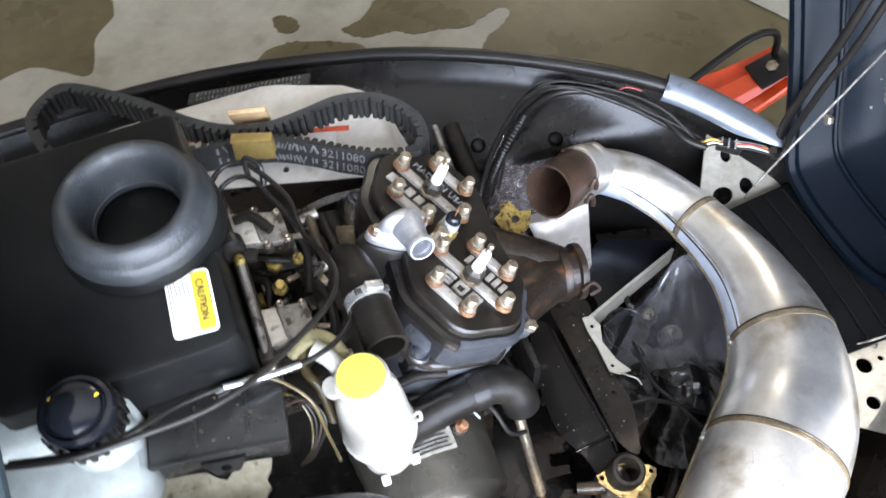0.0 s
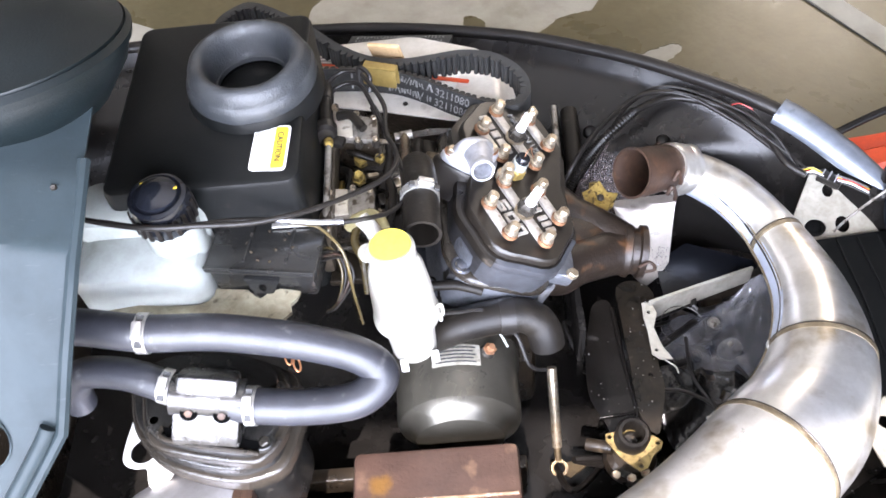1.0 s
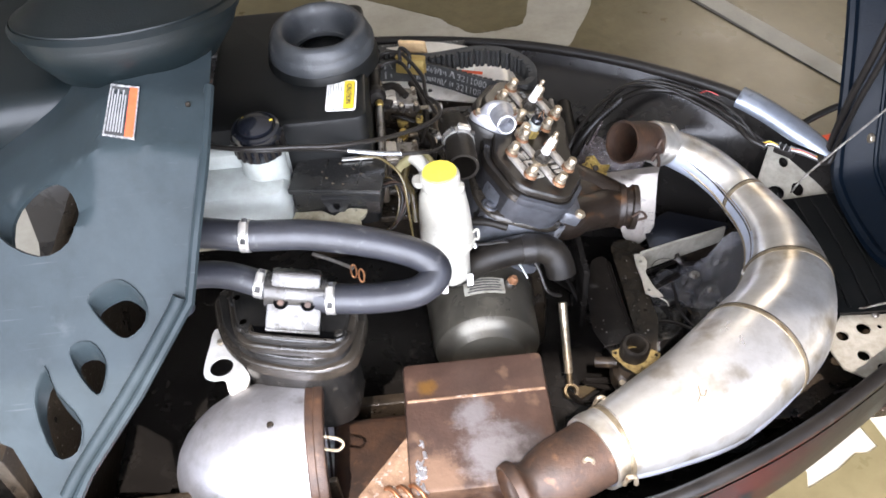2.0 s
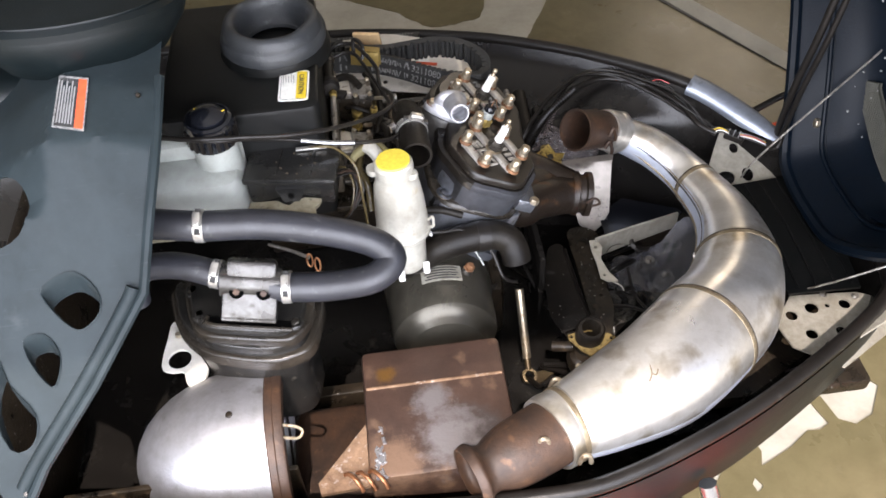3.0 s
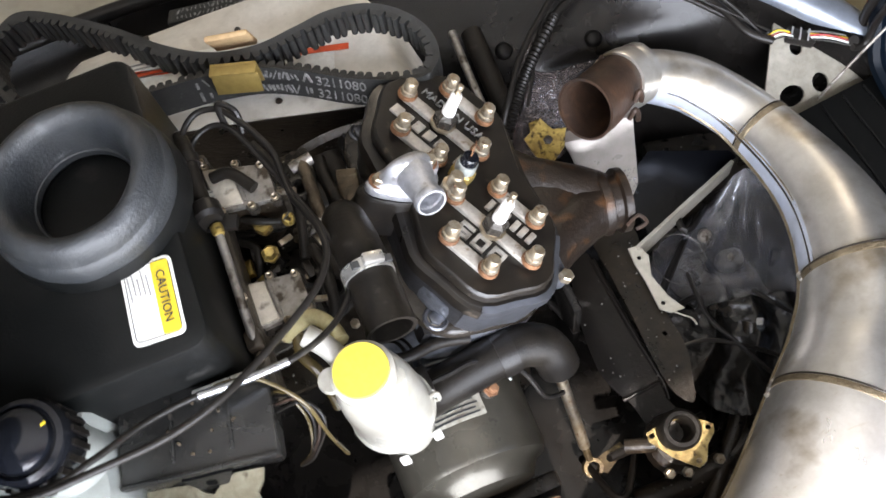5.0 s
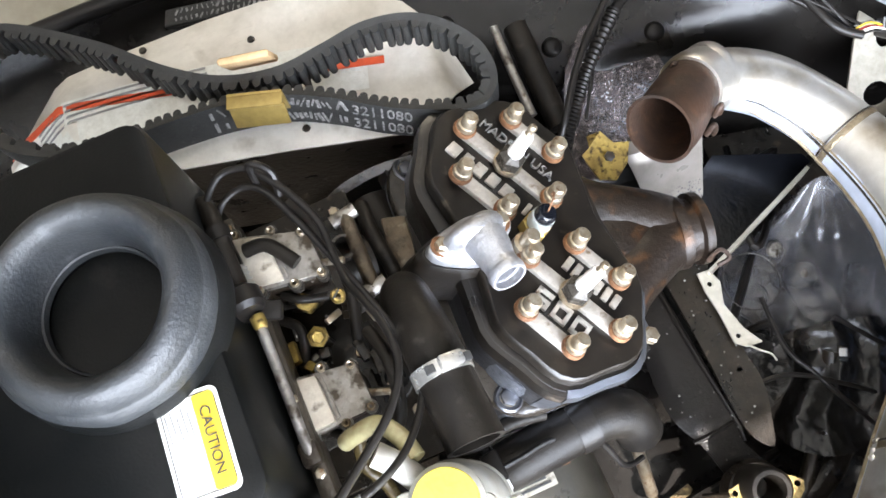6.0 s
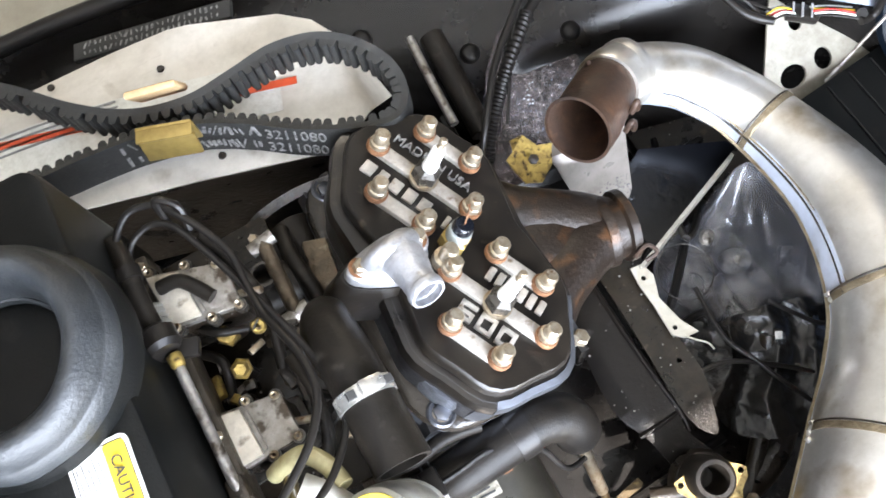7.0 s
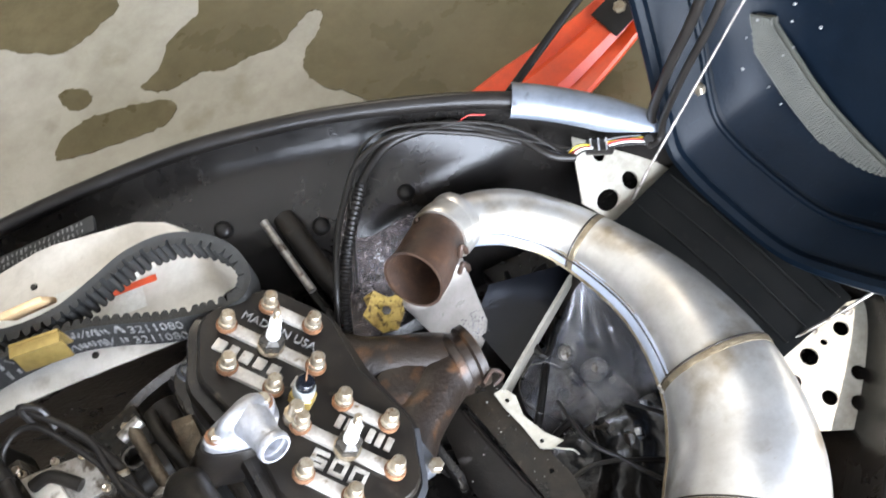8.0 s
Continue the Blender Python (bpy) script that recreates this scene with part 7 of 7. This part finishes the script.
part("bar", tube([(-0.152, 0.074, 0.508), (-0.153, 0.007, 0.508)], 0.0062, 12), "stainrail", mount)
part("port", tube([(-0.166, 0.050, 0.48), (-0.162, 0.049, 0.512)], 0.0105, 20, hollow=0.0022), "drum", mount)
for y in (0.074, 0.008):
    part("ear", tube([(-0.164, y - 0.002, 0.508), (-0.142, y + 0.002, 0.508)], 0.0062, 12), "tin", mount)
part("boss_plate", prism([(-0.127, 0.071), (-0.106, 0.064), (-0.115, 0.002), (-0.137, 0.008)], 0.43, 0.482, 0.003), "stainrail", mount, "stained flat boss")
part("boot", tube([(-0.13, 0.10, 0.455), (-0.128, 0.02, 0.450)], 0.018, 16), "rubber", mount)

# ---- harness along the far rim ----
har = thing("wiring_harness", (0.2, 0.2, 0.33), "bundle of black electric cables running along the pan rim", "cables")
part("main_cable", tube([(0.03, 0.095, 0.30), (0.055, 0.105, 0.345), (0.075, 0.125, 0.375), (0.112, 0.172, 0.385), (0.150, 0.208, 0.388), (0.19, 0.235, 0.39), (0.25, 0.238, 0.38), (0.315, 0.196, 0.362), (0.355, 0.155, 0.35), (0.385, 0.118, 0.340), (0.40, 0.098, 0.336)], 0.0036, 10), "panrim", har)
part("sleeve", tube([(0.045, 0.085, 0.29), (0.065, 0.105, 0.34), (0.09, 0.135, 0.362), (0.125, 0.172, 0.37), (0.175, 0.216, 0.375), (0.236, 0.238, 0.375), (0.306, 0.216, 0.37)], 0.0054, 12), "panrim", har, "black cable sleeve")
slv = spline([(0.045, 0.085, 0.29), (0.065, 0.105, 0.34), (0.09, 0.135, 0.362), (0.125, 0.172, 0.37), (0.175, 0.216, 0.375)], 24)
part("ribbed_sleeve", tube([(*p, 0.0066 + 0.0009 * (-1) ** k) for k, p in enumerate(slv)], 0.006, 12, smooth=False), "panrim", har, "ribbed black cable sleeve")
part("branch", tube([(0.306, 0.216, 0.37), (0.351, 0.165, 0.362), (0.372, 0.112, 0.352), (0.395, 0.092, 0.345)], 0.0046, 10), "panrim", har)
part("thin_wire", tube([(0.10, 0.125, 0.36), (0.172, 0.228, 0.383), (0.234, 0.252, 0.385), (0.313, 0.200, 0.383), (0.358, 0.152, 0.375), (0.39, 0.10, 0.345)], 0.0019, 6), "panrim", har)
part("thin_wire", tube([(0.09, 0.125, 0.35), (0.160, 0.216, 0.380), (0.225, 0.243, 0.386), (0.300, 0.205, 0.380), (0.35, 0.150, 0.368), (0.40, 0.104, 0.345)], 0.0016, 6), "panrim", har)
part("thin_wire", tube([(0.312, 0.201, 0.386), (0.322, 0.196, 0.392), (0.338, 0.186, 0.388)], 0.0007, 6), "red", har, "short pinkish red wire")
conn = part("connector", block((0.430, 0.088, 0.335), (0.034, 0.017, 0.013), Euler((0, 0.1, -0.65)).to_matrix(), 0.003), "panrim", har, "black plug connector")
for k in range(3):
    part("connector_rib", block((0.4215 + 0.0075 * k, 0.0943 - 0.0056 * k, 0.3425), (0.0018, 0.016, 0.002), Euler((0, 0.1, -0.65)).to_matrix()), "labgrey", conn)
for k, m in enumerate(("panrim", "white", "red", "labyellow", "print")):
    part("wire", tube([(0.395, 0.094 + 0.003 * k, 0.342), (0.407, 0.092 + 0.003 * k, 0.345 + 0.002 * (k % 2)), (0.420, 0.086 + 0.003 * k, 0.342)], 0.0011, 6), m, conn)
    part("wire", tube([(0.437, 0.076 + 0.003 * k, 0.342), (0.455, 0.068 + 0.003 * k, 0.338 + 0.002 * (k % 3)), (0.478, 0.052 + 0.004 * k, 0.334)], 0.0011, 6), m, conn)
part("tail", tube([(0.478, 0.055, 0.34), (0.490, 0.060, 0.330), (0.497, 0.068, 0.335), (0.498, 0.072, 0.37), (0.500, 0.062, 0.46), (0.506, 0.050, 0.55), (0.518, 0.045, 0.68), (0.54, 0.04, 0.9)], 0.0058, 12), "panrim", har)
part("tail", tube([(0.475, 0.05, 0.335), (0.492, 0.050, 0.335), (0.498, 0.054, 0.37), (0.502, 0.044, 0.46), (0.510, 0.030, 0.56), (0.525, 0.025, 0.7), (0.545, 0.02, 0.9)], 0.0045, 10), "panrim", har)

# ---- metal and film round the pipe ----
gb = thing("brass_tab", (0.107, 0.09, 0.31), "bent brass tab with a bolt below the exhaust inlet", "tab")
part("plate", sheet([(0.084, 0.100), (0.094, 0.104), (0.097, 0.116), (0.110, 0.113), (0.120, 0.100), (0.133, 0.093), (0.124, 0.076), (0.106, 0.064), (0.090, 0.070), (0.086, 0.086)], (), 0.003, lambda u, v: (u, v, 0.335 + 0.3 * (v - 0.09) + 0.004 * math.sin(u * 300))), "gold", gb)
part("bolt", bolt((0.108, 0.087, 0.338), (0, -0.3, 1), 0.0055, 0.004), "dark", gb)


def shield_z(v):
    """Height of the shield plate: level at the pan side, bent down towards the bulkhead."""
    return 0.314 - 1.5 * max(0.0, 0.086 - v)


hs = solo("wet_shield_plate", sheet([(0.125, 0.10), (0.225, 0.105), (0.216, 0.083), (0.211, 0.060), (0.206, 0.036), (0.190, 0.024), (0.170, 0.016), (0.152, 0.028), (0.140, 0.055)], (), 0.003, lambda u, v: (u, v, shield_z(v)), cuts=2), "dullplate", (0.17, 0.04, 0.29), "dull wet metal shield plate below the exhaust inlet", "plate")
spg = thing("oily_shelf", (0.11, 0.17, 0.30), "oil-wet steel shelf at the pan side", "plate")
part("shelf", sheet([(0.06, 0.09), (0.088, 0.150), (0.118, 0.205), (0.150, 0.236), (0.182, 0.236), (0.215, 0.200), (0.218, 0.150), (0.20, 0.12), (0.12, 0.08)], (), 0.004, lambda u, v: (u, v, 0.30 + 0.1 * (v - 0.1) + 0.35 * max(0.0, v - 0.185)), cuts=2), "glitter", spg)
hose_thing("steel_pin_rod", [(0.063, 0.268, 0.350), (0.060, 0.215, 0.344), (0.058, 0.161, 0.340)], 0.005, "tin", "pale rusty rod lying on the pan ledge", "rod", 10)
hose_thing("ledge_tube", [(0.085, 0.262, 0.343), (0.083, 0.21, 0.338), (0.08, 0.14, 0.332)], 0.013, "rubber", "black rubber tube lying on the pan ledge", "tube", 14)
br2 = thing("engine_strap", (0.2, -0.06, 0.25), "pale flat strap bolted to the bulkhead plate", "strap")
part("strut", sheet([(0.0, 0.0), (0.06, 0.001), (0.178, 0.0), (0.178, -0.034), (0.06, -0.040), (0.0, -0.046)], (), 0.004, lambda u, v: (0.160 + 0.92 * u, -0.052 + 0.37 * u, 0.270 - 0.17 * u + v), cuts=1), "bracket", br2)
part("foot", sheet([(0.150, -0.045), (0.163, -0.046), (0.168, -0.062), (0.160, -0.085), (0.166, -0.115), (0.176, -0.135), (0.160, -0.134), (0.150, -0.125), (0.151, -0.09), (0.149, -0.065)], (circle(0.157, -0.060, 0.0028, 8), circle(0.157, -0.120, 0.0028, 8)), 0.003, lambda u, v: (u, v, 0.258 + 0.15 * max(0.0, v + 0.07))), "bracket", br2)
plate = solo("bulkhead_plate", sheet(spline([(0.122, -0.005), (0.150, 0.004), (0.172, -0.020), (0.163, -0.063), (0.158, -0.125), (0.160, -0.168), (0.151, -0.205), (0.141, -0.231), (0.126, -0.217), (0.120, -0.186), (0.121, -0.122), (0.121, -0.060)], 4, True), (circle(0.145, -0.15, 0.003, 8),), 0.005, lambda u, v: (u, v, 0.245 + 0.10 * max(0.0, u - 0.15) - 0.25 * max(0.0, -0.19 - v)), cuts=1), "oilsteel", (0.14, -0.1, 0.23), "oil-wet black steel bulkhead plate", "plate")
emp = thing("engine_mount_plate", (0.09, -0.12, 0.2), "worn black engine mount plate with a folded edge", "plate")
EMO = spline([(0.088, -0.020), (0.112, -0.020), (0.113, -0.095), (0.116, -0.150), (0.120, -0.195), (0.119, -0.216), (0.137, -0.262), (0.112, -0.268), (0.091, -0.250), (0.079, -0.205), (0.066, -0.176), (0.062, -0.150), (0.066, -0.100), (0.076, -0.055)], 4, True)
part("blade", sheet(EMO, (), 0.004, lambda u, v: (u, v, 0.229 - 0.45 * max(0.0, 0.082 - u) - 0.2 * max(0.0, -0.17 - v)), cuts=2), "blackgrey", emp)
part("folded_edge", tube([(0.113, -0.030, 0.231), (0.1145, -0.095, 0.232), (0.1175, -0.150, 0.231), (0.1215, -0.195, 0.227), (0.1205, -0.215, 0.222)], 0.003, 8), "blackgrey", emp)
part("lower_step", tube([(0.072, -0.197, 0.224), (0.095, -0.196, 0.226), (0.118, -0.194, 0.226)], 0.0022, 8), "blackgrey", emp)
fitg = thing("coolant_port", (0.097, -0.262, 0.26), "black rubber port ring with a brass clip", "fitting")
part("ring", lathe([(0.012, -0.04), (0.012, 0.004), (0.014, 0.008), (0.018, 0.008), (0.021, 0.004), (0.021, -0.04), (0.012, -0.04)], (0.097, -0.262, 0.305), (0.02, -0.15, 1), 28), "rubber", fitg)
part("flange_plate", sheet([(0.128, -0.262), (0.1335, -0.268), (0.130, -0.276), (0.119, -0.284), (0.110, -0.299), (0.101, -0.302), (0.091, -0.293), (0.080, -0.281), (0.066, -0.258), (0.067, -0.249), (0.076, -0.248), (0.090, -0.244), (0.112, -0.250)], (circle(0.097, -0.2645, 0.0165, 20), circle(0.127, -0.2685, 0.003, 10), circle(0.103, -0.2955, 0.003, 10), circle(0.0715, -0.254, 0.003, 10)), 0.003, lambda u, v: (u, v, 0.288 + 0.1 * (u - 0.1))), "oldgold", fitg, "dull brass flange plate")
part("base", lathe([(0, -0.045), (0.030, -0.045), (0.034, -0.03), (0.031, -0.012), (0.024, -0.006), (0, -0.006)], (0.099, -0.268, 0.268), (0.02, -0.15, 1), 22), "dark", fitg)
part("stub", tube([(0.075, -0.262, 0.27), (0.045, -0.25, 0.262)], 0.008, 12), "dark", fitg)
for k in range(4):
    part("bolt", bolt((0.075 + 0.018 * k, -0.292 - 0.006 * (k % 2), 0.258), (0, -0.3, 1), 0.006, 0.008), "steel", fitg)

solo("splash_panel", sheet([(0.19, 0.045), (0.24, 0.075), (0.33, 0.035), (0.334, 0.023), (0.25, -0.010), (0.19, -0.034)], (), 0.003, lambda u, v: (u, v, 0.226 + 0.06 * (v + 0.02)), cuts=1), "blackpanel", (0.26, 0.0, 0.2), "glossy black splash panel inside the pipe bend", "panel")
def grit(n, seed, box, m, height):
    """Wet grains scattered on a plate, added bright to stand for glints."""
    r = random.Random(seed)
    bm = bmesh.new()
    (x0, x1), (y0, y1) = box
    for _ in range(n):
        x, y = x0 + (x1 - x0) * r.random() ** 0.8, r.uniform(y0, y1)
        k = r.uniform(0.0005, 0.0017)
        c = Vector((x, y, height(x, y) + k * 0.4))
        vs = [bm.verts.new(c + Vector((k * r.uniform(0.6, 1.3) * a, k * r.uniform(0.6, 1.3) * b, k * d))) for a, b, d in ((1, 0.2, 0), (-0.3, 1, 0), (-0.8, -0.7, 0), (0.1, 0.1, 0.9))]
        for f in ((0, 1, 3), (1, 2, 3), (2, 0, 3), (0, 2, 1)):
            bm.faces.new([vs[i] for i in f])
    return bm


# chrome chips stand for glints on the wet plates
tagged(part("glint_grit", grit(1000, 3, ((0.085, 0.195), (0.10, 0.190)), "chrome", lambda x, y: 0.30 + 0.1 * (y - 0.1)), "chrome", spg, "wet grit with bright chips added as glints", smooth=0), kind="stuff")
tagged(part("glint_grit", grit(90, 5, ((0.122, 0.166), (-0.16, 0.0)), "chrome", lambda x, y: 0.245 + 0.03 * (y + 0.1)), "chrome", plate, "wet grit with bright chips added as glints", smooth=0), kind="stuff")
tagged(part("glint_grit", grit(120, 8, ((0.165, 0.205), (0.028, 0.050)), "chrome", lambda x, y: shield_z(y) + 0.001), "chrome", hs, "wet grit with bright chips added as glints", smooth=0), kind="stuff")
solo("loose_nut", lathe([(0.005, 0.004), (0.0075, 0.004), (0.0085, 0.003), (0.0085, -0.004), (0.005, -0.004), (0.005, 0.004)], (0.255, -0.179, 0.226), (0.8, -0.5, 0.5), 6), "chrome", (0.255, -0.179, 0.222), "loose bright nut lying on the film", "nut", smooth=20)
part("wire_tail", tube([(0.160, -0.132, 0.260), (0.168, -0.142, 0.262), (0.176, -0.150, 0.262), (0.179, -0.158, 0.258)], 0.0010, 6), "bracket", br2)
# crumpled film: creases fan out from under the strut, a second oily layer lies below it


def inside(x, y, loop):
    """Whether a point lies within an outline."""
    hit = False
    for (x0, y0), (x1, y1) in zip(loop, loop[1:] + loop[:1]):
        if (y0 > y) != (y1 > y) and x < x0 + (y - y0) * (x1 - x0) / (y1 - y0):
            hit = not hit
    return hit


def crumple(name, loop, height, m, label, seed, sharp):
    """A loose film over an outline, creased by folded noise."""
    edge = [tuple(p) for p in spline(loop, 6, True)]
    xs, ys = [p[0] for p in edge], [p[1] for p in edge]
    x0, y0, step = min(xs), min(ys), 0.0017
    bm = bmesh.new()
    grid = {}
    cx, cy = 0.335, 0.01
    for i in range(int((max(xs) - x0) / step) + 1):
        for j in range(int((max(ys) - y0) / step) + 1):
            x, y = x0 + i * step, y0 + j * step
            if inside(x, y, edge):
                a, d = math.atan2(y - cy, x - cx), math.hypot(x - cx, y - cy)
                bend = 0.8 * noise.noise(Vector((x * 14, y * 14, seed)))
                fold = 1 - 2.2 * abs(noise.noise(Vector((a * 4.4 + 0.6 * bend, d * 4, seed))))
                small = 1 - 2 * abs(noise.noise(Vector((x * 26 + y * 15 + bend, y * 22 - x * 9, seed + 4))))
                z = height(x, y) + sharp * (0.0085 * fold + 0.0026 * small + 0.0010 * (1 - 2 * abs(noise.noise(Vector((x * 62 + bend, y * 48 + x * 20, seed + 9))))) + 0.0006 * noise.noise(Vector((x * 150, y * 150, seed))))
                grid[i, j] = bm.verts.new((x, y, z))
    for (i, j), v in list(grid.items()):
        q = [grid.get(k) for k in ((i, j), (i + 1, j), (i + 1, j + 1), (i, j + 1))]
        if all(q):
            bm.faces.new(q)
    thicken(bm, 0.0006)
    return solo(name, bm, m, (sum(xs) / len(xs), sum(ys) / len(ys), 0.19), label, "plastic film", smooth=75)


crumple("plastic_film", [(0.330, 0.000), (0.255, -0.018), (0.200, -0.034), (0.176, -0.066), (0.182, -0.114), (0.215, -0.138), (0.262, -0.146), (0.312, -0.172), (0.345, -0.140), (0.352, -0.080)], lambda x, y: 0.190 + 1.1 * max(0.0, x - 0.290), "film", "crumpled smoky plastic film under the pipe", 3, 1.0)
crumple("plastic_film", [(0.165, -0.128), (0.215, -0.134), (0.262, -0.142), (0.325, -0.168), (0.335, -0.225), (0.275, -0.265), (0.205, -0.270), (0.160, -0.235), (0.150, -0.175)], lambda x, y: 0.214 + 0.10 * (y + 0.13), "blackfilm", "crumpled oily black film beside the bulkhead plate", 11, 1.25)
for pts in ([(0.205, -0.092, 0.236), (0.201, -0.150, 0.236), (0.216, -0.186, 0.232), (0.228, -0.213, 0.226), (0.256, -0.262, 0.205)],
            [(0.262, -0.140, 0.235), (0.297, -0.186, 0.226), (0.322, -0.192, 0.218), (0.307, -0.222, 0.205)],
            [(0.150, -0.170, 0.240), (0.190, -0.175, 0.235), (0.238, -0.205, 0.226), (0.290, -0.245, 0.205)]):
    hose_thing("loose_lead", pts, 0.0026, "panrim", "thin black lead lying over the oily film", "cable", 8)
solo("wire_hoop", lathe([(0.0305, 0), (0.0312, 0.0007), (0.0319, 0), (0.0312, -0.0007), (0.0305, 0)], (0.205, -0.072, 0.236), (0.1, -0.1, 1), 32), "drum", (0.205, -0.065, 0.26), "thin grey wire hoop on the plastic film", "hoop")

# steering parts and dark clutter under the pipe
sg = thing("steering_linkage", (0.22, -0.2, 0.17), "black oily steering linkage under the pipe", "linkage")
part("lever", sheet(spline([(0.206, -0.012), (0.211, -0.042), (0.200, -0.079), (0.223, -0.123), (0.246, -0.120), (0.268, -0.097), (0.270, -0.038), (0.228, 0.003)], 4, True), (circle(0.232, -0.078, 0.0095, 14, 0.013), circle(0.256, -0.072, 0.007, 12, 0.011)), 0.006, lambda u, v: (u, v, 0.160)), "tin", sg, "grey lever plate with two oval holes")
part("ball_joint", lathe([(0, 0.024), (0.009, 0.022), (0.014, 0.014), (0.015, 0.0), (0.014, -0.010)], (0.259, -0.040, 0.172), (0.2, -0.3, 1), 18), "tin", sg, "grey ball joint")
part("ball_joint", lathe([(0, 0.024), (0.009, 0.022), (0.014, 0.014), (0.015, 0.0), (0.014, -0.010)], (0.278, -0.079, 0.172), (0.2, -0.3, 1), 18), "tin", sg, "grey ball joint")
part("link", tube([(0.25, -0.17, 0.215), (0.20, -0.25, 0.17), (0.12, -0.33, 0.165)], 0.010, 12), "dark", sg)
part("cross_tube", tube([(0.02, -0.30, 0.16), (0.20, -0.28, 0.16), (0.34, -0.1, 0.18)], 0.016, 14), "dark", sg)
rnd = random.Random(11)
for k in range(10):
    x, y = rnd.uniform(0.04, 0.30), rnd.uniform(-0.34, 0.06)
    hose_thing("loose_lead", [(x, y, 0.17), (x + rnd.uniform(-0.06, 0.06), y + rnd.uniform(-0.06, 0.06), 0.20 + rnd.uniform(0, 0.03)), (x + rnd.uniform(-0.1, 0.1), y + rnd.uniform(-0.1, 0.1), 0.17)], rnd.uniform(0.003, 0.006), "panrim", "loose black lead in the bottom of the pan", "cable", 8)
frame_ob = thing("chassis_frame", (0.0, -0.1, 0.06), "dark oily sheet steel chassis under the engine", "chassis")
part("floor_plate", block((-0.2, -0.04, 0.125), (1.0, 0.62, 0.012), bevel=0.002), "pan", frame_ob)
part("front_plate", block((0.06, 0.05, 0.21), (0.010, 0.30, 0.16), bevel=0.002), "pan", frame_ob)
part("side_rail", block((-0.22, -0.245, 0.17), (0.38, 0.02, 0.09), bevel=0.004), "dark", frame_ob)
part("side_rail", block((-0.15, 0.15, 0.2), (0.5, 0.02, 0.14), bevel=0.004), "dark", frame_ob)
part("side_plate", block((-0.48, -0.43, 0.22), (0.30, 0.008, 0.20), bevel=0.002), "dark", frame_ob)

# ---- loose wire plug beside the bottle ----
wire_plug = thing("wire_plug", (-0.124, -0.150, 0.448), "small black twin wire plug with pale ends", "plug")
part("shell", block((-0.1245, -0.152, 0.449), (0.015, 0.026, 0.010), Euler((-0.12, 0, 0.05)).to_matrix(), 0.002), "panrim", wire_plug)
for dx in (-0.0035, 0.0035):
    part("terminal", lathe([(0.0, 0.0), (0.0024, 0.0), (0.0024, 0.007), (0.0012, 0.0085), (0, 0.0085)], (-0.1235 + dx, -0.1645, 0.4505), (0.05, -1, 0.1), 10), "ceramic", wire_plug, "pale terminal end")
    part("lead", tube([(-0.1245 + dx, -0.140, 0.448), (-0.125 + dx, -0.125, 0.450), (-0.130 + dx, -0.108, 0.446), (-0.140 + dx, -0.098, 0.436)], 0.0016, 8), "panrim", wire_plug)

# ---- spring rod behind the hose loop ----
spring_rod = thing("spring_rod", (-0.30, -0.225, 0.49), "thin pale rod with two copper spring coils", "rod")
part("shaft", tube([(-0.336, -0.200, 0.500), (-0.307, -0.218, 0.502), (-0.283, -0.233, 0.500)], 0.0024, 8), "tin", spring_rod)
for k in range(2):
    part("coil", tube([(-0.283 + 0.010 * k + 0.0035 * math.cos(a), -0.234 - 0.009 * k + 0.003 * math.sin(a), 0.496 + 0.009 * math.sin(a)) for a in (radians(30 * j) for j in range(13))], 0.0012, 8), "copper", spring_rod, "copper coil")
